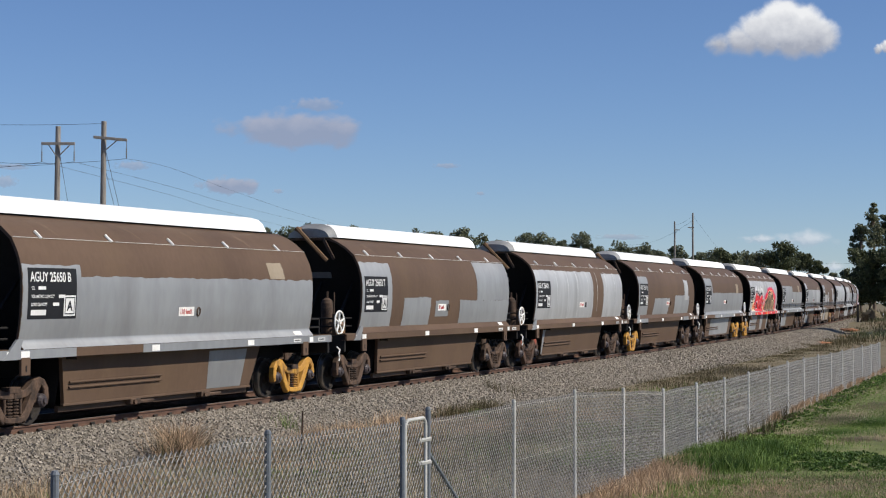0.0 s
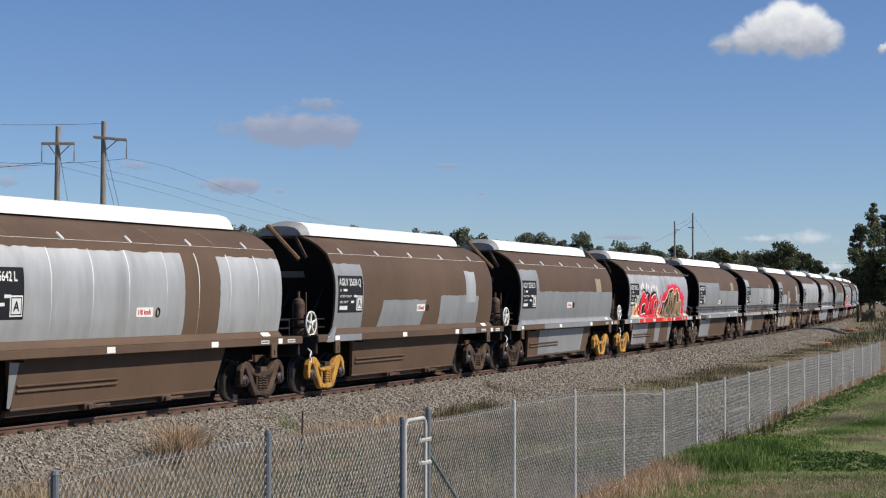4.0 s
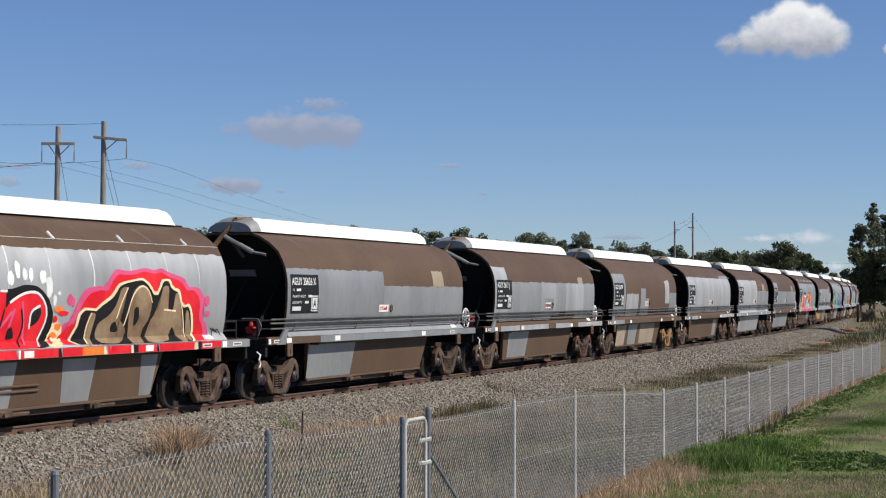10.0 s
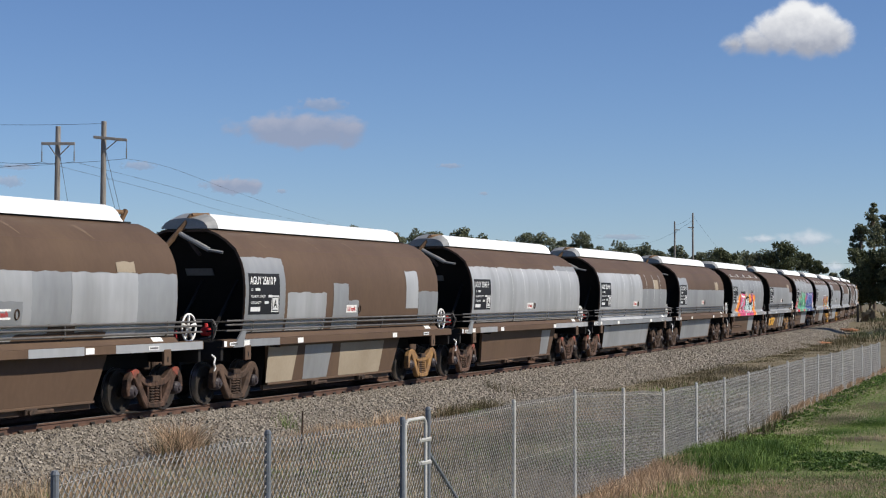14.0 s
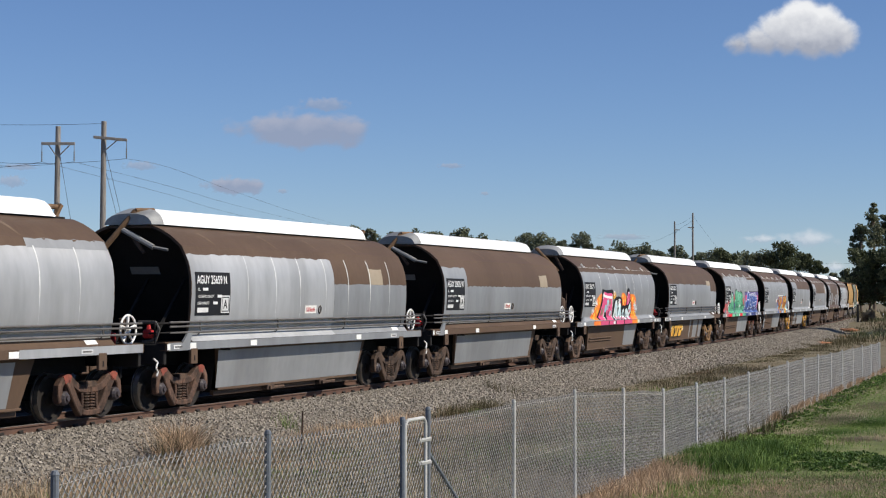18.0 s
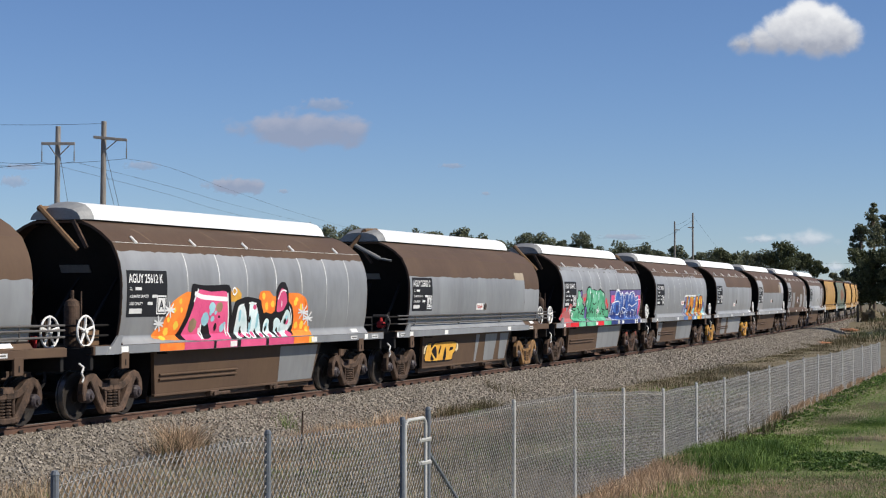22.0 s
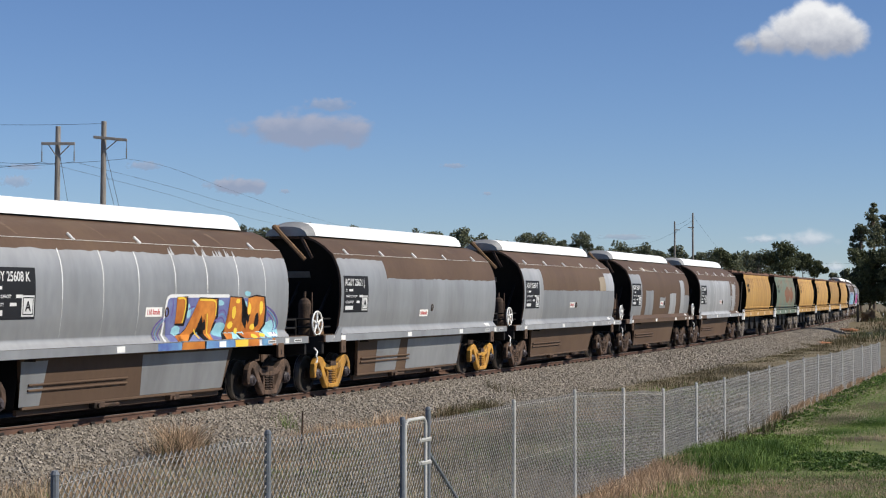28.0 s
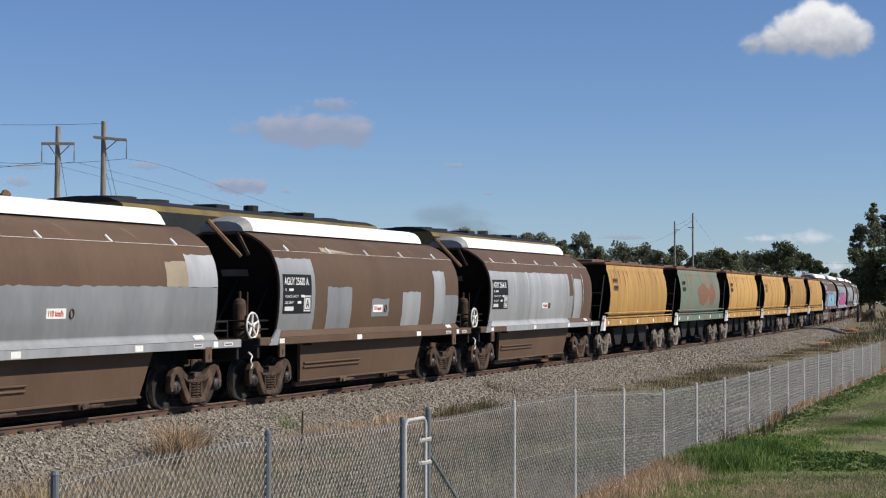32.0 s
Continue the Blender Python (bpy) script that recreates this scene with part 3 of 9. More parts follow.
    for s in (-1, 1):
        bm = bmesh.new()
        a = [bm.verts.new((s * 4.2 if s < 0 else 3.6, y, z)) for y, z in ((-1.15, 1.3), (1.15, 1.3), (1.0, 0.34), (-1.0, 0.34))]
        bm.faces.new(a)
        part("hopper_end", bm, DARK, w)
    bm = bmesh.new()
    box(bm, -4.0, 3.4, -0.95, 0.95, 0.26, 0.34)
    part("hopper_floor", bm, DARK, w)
    for x0 in (-1.7, 1.2):
        bm = bmesh.new()
        box(bm, x0, x0 + 0.38, -1.14, -0.9, 0.20, 0.33, 0.02)
        tube(bm, (x0 + 0.1, -1.15, 0.26), (x0 + 0.1, -1.19, 0.26), 0.05)
        tube(bm, (x0 + 0.36, -1.1, 0.25), (x0 + 0.9, -1.1, 0.25), 0.04, sides=6)
        part("door_gear", bm, RUST, w)
    # jacking plates below the sill
    for x in (-5.93, 5.54):
        bm = bmesh.new()
        box(bm, x - 0.14, x + 0.14, -1.545, -1.48, 0.97, 1.30, 0.01)
        part("jacking_plate", bm, BROWN, w)
        bm = bmesh.new()
        box(bm, x - 0.018, x + 0.018, -1.552, -1.546, 1.04, 1.15)
        part("plate_slot", bm, DARK, w)
    # upright markers along the sill
    for x, wide in ((-6.4, 0.11), (-5.95, 0.13), (-1.42, 0.15), (2.72, 0.15), (5.85, 0.1)) if tabs else ((-7.0, 0.06), (-5.98, 0.13), (-3.2, 0.15), (2.68, 0.15)):
        bm = bmesh.new()
        box(bm, x - wide, x + wide, -1.542, -1.533, 1.285, 1.405)
        part("reflector", bm, REFL, w)
    bm = bmesh.new()
    vs = [bm.verts.new(skin(x, z, 0.012)) for x, z in ((5.02, 1.47), (5.42, 1.47), (5.42, 1.555), (5.02, 1.555))]
    bm.faces.new(vs)
    part("reflector", bm, REFL, w)
    for x in (5.08, 6.42) if tabs else (-6.6, 5.0):
        bm = bmesh.new()
        box(bm, x - 0.2, x + 0.2, -1.542, -1.533, 1.30, 1.38)
        plate = part("data_plate", bm, WHITEP, w, "small white data plate")
        bm = bmesh.new()
        box(bm, x - 0.15, x + 0.15, -1.546, -1.543, 1.325, 1.355)
        part("writing_bar", bm, HANDR, plate)
    # brake rigging at the ends
    if tabs:
        bm = bmesh.new()
        tube(bm, (-6.75, -0.85, 1.4), (-6.75, -0.85, 2.2), 0.16, sides=22)
        tube(bm, (-6.75, -0.85, 2.2), (-6.75, -0.85, 2.29), 0.16, 0.125, sides=22)
        tube(bm, (-6.75, -0.85, 2.29), (-6.75, -0.85, 2.34), 0.125, 0.05, sides=22)
        tube(bm, (-6.75, -0.85, 2.3), (-6.75, -0.85, 2.5), 0.035, sides=8)
        tube(bm, (-6.72, -1.03, 1.4), (-6.72, -1.03, 2.48), 0.018, sides=6)
        part("brake_cylinder", bm, RUST, w, "brown upright brake cylinder")
        for dy in (0.0,):
            bm = bmesh.new()
            tube(bm, (-6.1, -0.55, 3.30), (-6.25, 0.25, 4.16), 0.055, sides=6)
            tube(bm, (-6.25, 0.25, 4.12), (-5.7, 0.25, 4.12), 0.06, sides=8)
            part("hatch_lever", bm, RUSTARM, w, "rusty diagonal hatch lever")
            bm = bmesh.new()
            tube(bm, (-6.06, -0.42, 3.88), (-6.04, -0.72, 3.34), 0.05, sides=4)
            part("hatch_link", bm, RUST, w)
            bm = bmesh.new()
            box(bm, -6.62, -6.2, -1.12, -0.78, 1.42, 1.74, 0.02)
            part("valve_box", bm, RUSTARM, w, "rusty orange valve box")
        hx, hs = -6.95, 1
    else:
        bm = bmesh.new()
        tube(bm, (-5.5, -0.3, 4.22), (-5.95, -0.12, 4.2), 0.06, sides=6)
        tube(bm, (-5.95, -0.12, 4.2), (-6.3, 0.42, 3.42), 0.065, sides=6)
        part("hatch_lever", bm, RUSTARM, w, "rusty hatch lever and bracket")
        bm = bmesh.new()
        tube(bm, (-6.1, 0.15, 3.82), (-6.05, -0.62, 3.42), 0.06, sides=8)
        tube(bm, (-6.05, -0.62, 3.42), (-6.02, -0.95, 3.36), 0.035, sides=6)
        part("hatch_ram", bm, CAPGREY, w, "grey hatch ram")
        hx, hs = 6.85, -1
        bm = bmesh.new()
        box(bm, 6.75, 7.0, -0.75, -0.45, 1.45, 1.78, 0.04)
        tube(bm, (6.9, -0.9, 1.42), (6.9, -0.9, 1.65), 0.06)
        part("brake_gear", bm, REDP, w, "red painted brake gear")
        bm = bmesh.new()
        tube(bm, (5.3, -0.1, 4.15), (6.15, -0.1, 4.15), 0.05, sides=8)
        tube(bm, (6.15, -0.16, 4.2), (5.95, -0.1, 3.84), 0.055, sides=4)
        part("hatch_catch", bm, RUSTARM, w, "rusty lever behind the hatch")
        bm = bmesh.new()
        tube(bm, (-6.06, -0.05, 3.72), (-6.02, -0.38, 3.30), 0.05, sides=4)
        part("hatch_link", bm, RUST, w)
        bm = bmesh.new()
        box(bm, -7.0, -6.78, -1.1, -0.9, 1.52, 1.70, 0.04)
        tube(bm, (-6.89, -1.0, 1.70), (-6.89, -1.0, 1.80), 0.06, 0.04)
        tube(bm, (-6.95, -1.12, 1.6), (-6.95, -1.2, 1.6), 0.05)
        part("brake_valve", bm, REDP, w, "red painted brake valve")
        bm = bmesh.new()
        pipe = [Vector(q) for q in ((-6.95, -0.9, 1.45), (-6.97, -1.22, 1.48), (-6.97, -1.3, 1.7), (-6.95, -1.2, 1.86), (-6.95, -0.8, 1.86))]
        for a, b in zip(pipe, pipe[1:]):
            tube(bm, a, b, 0.025, sides=6)
        part("brake_pipe", bm, HANDR, w)
    wheel = part("handwheel", HANDWHEEL_M, REFL, w, "white spoked brake handwheel")
    wheel.location = (hx, -1.28, 1.72)
    bm = bmesh.new()
    box(bm, hx - 0.06, hx + 0.06, -1.22, -1.1, 1.4, 1.95, 0.01)
    part("wheel_bracket", bm, BROWN, wheel).location = (-hx, 1.28, -1.72)
    bm = bmesh.new()
    prism(bm, [(-6.62, 1.26), (-6.18, 1.26), (-6.02, 1.62), (-6.2, 1.62)], -1.545, -1.5)
    part("corner_gusset", bm, GREY, w)
    # low end rails
    for s in (-1, 1):
        bm = bmesh.new()
        for z in (1.62, 1.82):
            tube(bm, (s * 6.98, -1.2, z), (s * 6.98, 1.2, z), 0.022, sides=6)
            tube(bm, (s * 6.98, -1.2, z), (s * 6.0, -1.2, z), 0.022, sides=6)
        for y in (-1.2, -0.4, 0.4, 1.2):
            tube(bm, (s * 6.98, y, 1.4), (s * 6.98, y, 1.82), 0.022, sides=6)
        part("end_rail", bm, DARK, w)
    for x, z0, z1, wd in ((-4.4, 3.5, 3.84, 0.09), (-1.4, 3.5, 3.8, 0.05), (0.9, 3.52, 3.82, 0.07), (3.3, 3.49, 3.84, 0.1)):
        bm = bmesh.new()
        vs = []
        for z in np.linspace(z0, z1, 5):
            k = wd * (0.25 + 0.75 * (z - z0) / (z1 - z0))
            vs.append((bm.verts.new(skin(x - (z - z0) * 0.7 - k, z, 0.004)), bm.verts.new(skin(x - (z - z0) * 0.7 + k, z, 0.004))))
        for (p, q), (r, s) in zip(vs, vs[1:]):
            bm.faces.new((p, q, s, r))
        part("dust_streak", bm, DUST, w)
    if tabs:
        bm = bmesh.new()
        box(bm, -5.97, 5.97, -1.28, -1.262, 3.448, 3.455)
        part("eaves_strip", bm, REFL, w)
        for x in (-5.1, -2.7, -0.3, 2.1, 4.6):
            bm = bmesh.new()
            tube(bm, (x, -1.285, 3.445), (x - 0.05, -1.16, 3.58), 0.03, sides=6)
            part("rope_eye", bm, REFL, w)
        for z in (0.66, 0.76):
            bm = bmesh.new()
            tube(bm, (-4.0, -1.065 - 0.16 * z, z), (-0.6, -1.065 - 0.16 * z, z), 0.024, sides=8)
            part("skirt_pipe", bm, BROWN, w)
    else:
        for z in (1.63, 1.755, 1.845):
            bm = bmesh.new()
            tube(bm, (-6.9, -1.50, z), (7.0, -1.50, z), 0.022, sides=8)
            part("side_handrail", bm, HANDR, w, "long pipe handrail along the flank")
        for x in (-5.6, -1.9, 1.9, 5.6):
            bm = bmesh.new()
            tube(bm, (x, -1.42, 1.56), (x, -1.50, 1.63), 0.014, sides=5)
            tube(bm, (x, -1.50, 1.61), (x, -1.50, 1.87), 0.016, sides=5)
            part("rail_bracket", bm, HANDR, w)
    return w


def flat_patch_mesh(x0, x1, kind):
    """A painted area on the sill or on the skirt below it."""
    bm = bmesh.new()
    if kind == "sill":
        vs = [bm.verts.new((x, -1.5335, z)) for x, z in ((x0, 1.265), (x1, 1.265), (x1, 1.43), (x0, 1.43))]
    else:
        vs = [bm.verts.new((x, -(1.10 + 0.14 * (z - 0.34) / 0.88) - 0.004, z)) for x, z in ((x0 + 0.1, 0.37), (x1 - 0.05, 0.37), (x1 + 0.05, 1.2), (x0, 1.2))]
    bm.faces.new(vs)
    return finish(bm, "paint_patch")


def text_mesh(words, size, x, z, off, anchor="LEFT", squeeze=1.0):
    """Lettering in the built-in font, laid on the flank from x, with its foot at z."""
    cu = bpy.data.curves.new("lettering", "FONT")
    cu.body, cu.size, cu.align_x, cu.offset = words, size, anchor, size * 0.019
    ob = bpy.data.objects.new("lettering", cu)
    scene.collection.objects.link(ob)
    me = bpy.data.meshes.new_from_object(ob)
    bpy.data.objects.remove(ob)
    for v in me.vertices:
        v.co = skin(x + v.co.x * squeeze, z + v.co.y, off)
    return me


LINES = {}


def number_panel(w, words):
    bm = bmesh.new()
    g = [[bm.verts.new(skin(x, z, 0.008)) for z in np.linspace(1.97, 2.90, 8)] for x in (-5.83, -4.26)]
    for k in range(7):
        bm.faces.new((g[0][k], g[1][k], g[1][k + 1], g[0][k + 1]))
    panel = part("number_panel", bm, BLACKP, w, "black panel with white wagon number")
    part("lettering", text_mesh(words, 0.245, -5.76, 2.655, 0.012, squeeze=0.84), WHITEP, panel)
    if "cl" not in LINES:
        LINES["cl"] = text_mesh("CL", 0.085, -5.73, 2.505, 0.012)
        LINES["vol"] = text_mesh("VOLUMETRIC CAPACITY", 0.082, -5.73, 2.355, 0.012, squeeze=0.8)
        LINES["load"] = text_mesh("LOAD CAPACITY", 0.082, -5.73, 2.21, 0.012, squeeze=0.8)
        bm = bmesh.new()
        for x0, x1, z0, z1 in ((-5.52, -5.28, 2.505, 2.565), (-4.86, -4.66, 2.355, 2.415), (-5.04, -4.84, 2.21, 2.27)):
            bm.faces.new([bm.verts.new(skin(x, z, 0.012)) for x, z in ((x0, z0), (x1, z0), (x1, z1), (x0, z1))])
        LINES["bars"] = finish(bm, "data_bars")
        bm = bmesh.new()
        bm.faces.new([bm.verts.new(skin(x, z, 0.012)) for x, z in ((-5.73, 2.04), (-5.25, 2.04), (-5.25, 2.14), (-5.73, 2.14))])
        LINES["slip"] = finish(bm, "white_slip")
        bm = bmesh.new()
        bm.faces.new([bm.verts.new(skin(x, z, 0.012)) for x, z in ((-4.68, 2.02), (-4.30, 2.02), (-4.30, 2.40), (-4.68, 2.40))])
        LINES["box"] = finish(bm, "white_box")
        bm = bmesh.new()
        for x0, x1, z0, z1 in ((-4.65, -4.33, 2.05, 2.07), (-4.65, -4.33, 2.35, 2.37), (-4.65, -4.63, 2.07, 2.35), (-4.35, -4.33, 2.07, 2.35)):
            bm.faces.new([bm.verts.new(skin(x, z, 0.016)) for x, z in ((x0, z0), (x1, z0), (x1, z1), (x0, z1))])
        LINES["outline"] = finish(bm, "box_outline")
        LINES["letter"] = text_mesh("A", 0.26, -4.49, 2.12, 0.016, "CENTER")
    for key, name in (("cl", "lettering"), ("vol", "lettering"), ("load", "lettering"), ("bars", "data_bars"), ("slip", "white_slip"), ("box", "white_box")):
        part(name, LINES[key], WHITEP, panel)
    for key, name in (("outline", "box_outline"), ("letter", "letter")):
        part(name, LINES[key], BLACKP, panel)


def speed_label(w, dx=0.0, dz=0.0, words="110 km/h"):
    bm = bmesh.new()
    bm.faces.new([bm.verts.new(skin(x + dx, z + dz, 0.009)) for x, z in ((-0.42, 1.97), (0.22, 1.97), (0.22, 2.16), (-0.42, 2.16))])
    lab = part("speed_label", bm, REFL, w, "white label with red lettering")
    part("lettering", text_mesh(words, 0.15, -0.38 + dx, 2.015 + dz, 0.013, squeeze=0.9), REDP, lab)
    if "ring" not in LINES:
        bm = bmesh.new()
        n, k = 14, 5
        g = []
        for i in range(n):
            a = 2 * math.pi * i / n
            c = skin(0.40 + 0.065 * math.cos(a), 2.06 + 0.09 * math.sin(a), 0.02)
            o = Vector((math.cos(a), 0, math.sin(a)))
            g.append([bm.verts.new(c + (o * math.cos(2 * math.pi * j / k) + Vector((0, -1, 0)) * math.sin(2 * math.pi * j / k)) * 0.013) for j in range(k)])
        for i in range(n):
            for j in range(k):
                bm.faces.new((g[i][j], g[(i + 1) % n][j], g[(i + 1) % n][(j + 1) % k], g[i][(j + 1) % k]))
        LINES["ring"] = finish(bm, "inspection_ring")
    part("inspection_ring", LINES["ring"], RUST, w)


SEAM_M = {}


def weld_seams(w, z1):
    """Bright weld lines down the flank, wide at the shoulder and thinning out below."""
    if z1 not in SEAM_M:
        bm = bmesh.new()
        g = [[bm.verts.new(skin(sx * 0.018 * (1.0 if z > z1 - 0.5 else 0.12 + 0.88 * ((z - 1.5) / (z1 - 2.0)) ** 2), z, 0.0072)) for z in np.linspace(1.6, z1, 27)] for sx in (-1, 1)]
        for k in range(26):
            bm.faces.new((g[0][k], g[1][k], g[1][k + 1], g[0][k + 1]))
        SEAM_M[z1] = finish(bm, "weld_seam")
    for x in (-3.4, -2.0, -0.7, 0.75, 2.1, 3.5, 4.8):
        part("weld_seam", SEAM_M[z1], SEAMP, w).location = (x, 0, 0)


# ---- the ground: one sheet with the railway's bed, the verge and the camera's rise ----
def ground_z(x, y):
    """Height of the ground sheet."""
    base = -0.62 + GRADE * min(max(y - 32.0, -120.0), 420.0)
    mound = 1.25 * math.exp(-((x - 0.5) ** 2 + (y + 2.0) ** 2) / 90.0)
    bank = 0.9 * math.exp(-((x - 43.0) / 9.0) ** 2 - ((y - 150.0) / 34.0) ** 2)
    return base + mound + bank


def ground():
    xs = np.unique(np.concatenate([np.linspace(-3000, -120, 14), np.arange(-120, 160, 4.0), np.linspace(160, 3000, 14)]))
    ys = np.unique(np.concatenate([np.linspace(-3000, -60, 12), np.arange(-60, 420, 4.0), np.linspace(420, 4200, 16)]))
    verts = [(x, y, ground_z(x, y)) for y in ys for x in xs]
    n = len(xs)
    faces = [(j * n + i, j * n + i + 1, (j + 1) * n + i + 1, (j + 1) * n + i) for j in range(len(ys) - 1) for i in range(n - 1)]
    me = arrays("ground", verts, faces)
    me.materials.append(SOIL)
    me.shade_smooth()
    return tagged(new("ground", me), "dry grassy ground beside the railway", "ground", kind="structure")


ground()

# ballast bed of both tracks
BED = [(-4.4, -0.66), (-3.5, -0.50), (-2.7, -0.24), (-1.9, -0.155), (0.0, -0.15), (2.6, -0.15), (2.9, 0.45), (3.3, 0.6), (4.6, 0.62), (6.0, 0.6), (7.6, -0.6)]
ribbon("ballast_bed", BED, -120, 420, 4.0, BALLAST, label="grey crushed stone ballast under the tracks", category="ballast")


# dark colour stands for shade under the train, up to the far track
ribbon("stained_ballast", [(-0.68, -0.138), (0.0, -0.135), (2.56, -0.138), (2.86, 0.455), (3.28, 0.608)], -60, 300, 4.0, SHADEBED, label="ballast between the rails, darkened for the train's shade", category="ballast")


def rail(left, up, s0, s1, step):
    web = [(left - 0.07, up - 0.15), (left - 0.07, up - 0.135), (left - 0.012, up - 0.115), (left - 0.012, up - 0.045), (left - 0.036, up - 0.035), (left - 0.036, up - 0.004)]
    top = [(left - 0.036, up - 0.004), (left - 0.03, up), (left + 0.03, up), (left + 0.036, up - 0.004)]
    back = [(left + 0.036, up - 0.004), (left + 0.036, up - 0.035), (left + 0.012, up - 0.045), (left + 0.012, up - 0.115), (left + 0.07, up - 0.135), (left + 0.07, up - 0.15)]
    ob = ribbon("rail", web + back[0:0], s0, s1, step, RAILM, label="rust-brown steel running rail", category="rail")
    for name, sec, mt in (("rail_head", top, RAILTOP), ("rail_web", back, RAILM)):
        p = ribbon(name, sec, s0, s1, step, mt)
        for k in ("kind",):
            del p[k]
        p.parent = ob
    return ob


for l in (-0.75, 0.75):
    rail(l, 0.0, -90, 380, 3.0)
for l in (3.75, 5.25):
    rail(l, 0.78, -90, 380, 5.0)

# sleepers and their rail clips, nearest stretch one by one
bm = bmesh.new()
prism(bm, [(-0.11, -0.14), (0.11, -0.14), (0.14, -0.34), (-0.14, -0.34)], -1.25, 1.25)
SLEEPER_M = finish(bm, "sleeper")
SLEEPER_M.materials.append(CONC)
bm = bmesh.new()
for y in (-0.85, -0.65):
    box(bm, -0.06, 0.06, y - 0.035, y + 0.035, -0.145, -0.095, 0.01)
    tube(bm, (-0.07, y, -0.10), (0.07, y, -0.09), 0.02, sides=6)
CLIP_M = finish(bm, "rail_clip")
CLIP_M.materials.append(WHEEL)
for k in range(240):
    s = -14.0 + 0.6 * k
    m = along(s, reach=0.5)
    sl = new("sleeper", SLEEPER_M)
    sl.matrix_world = m
    tagged(sl, "weathered concrete sleeper bedded in ballast", "sleeper", "railway sleepers", kind="structure")
    c = new("rail_clip", CLIP_M)
    c.parent = sl


# ---- chain-link fence along the boundary ----
F0 = Vector((1.90, 25.5))
FD = Vector((0.33, 0.944)).normalized()
GAPF = 3.0


def fence_at(d):
    """A place on the fence line, d metres beyond the post beside the lawn, and the height of its foot and top rail."""
    p = F0 + FD * d
    top = float(np.interp(d, (-13.9, -10.4, -7.05, -6.25, -3, 0, 3, 6, 9, 12, 15, 18, 21, 24, 27, 30, 45, 70), (1.04, 1.085, 0.996, 0.98, 0.974, 0.965, 0.856, 0.71, 0.687, 0.67, 0.673, 0.71, 0.733, 0.744, 0.736, 0.717, 0.72, 0.75)))
    return Vector((p.x, p.y, top - 1.5)), top


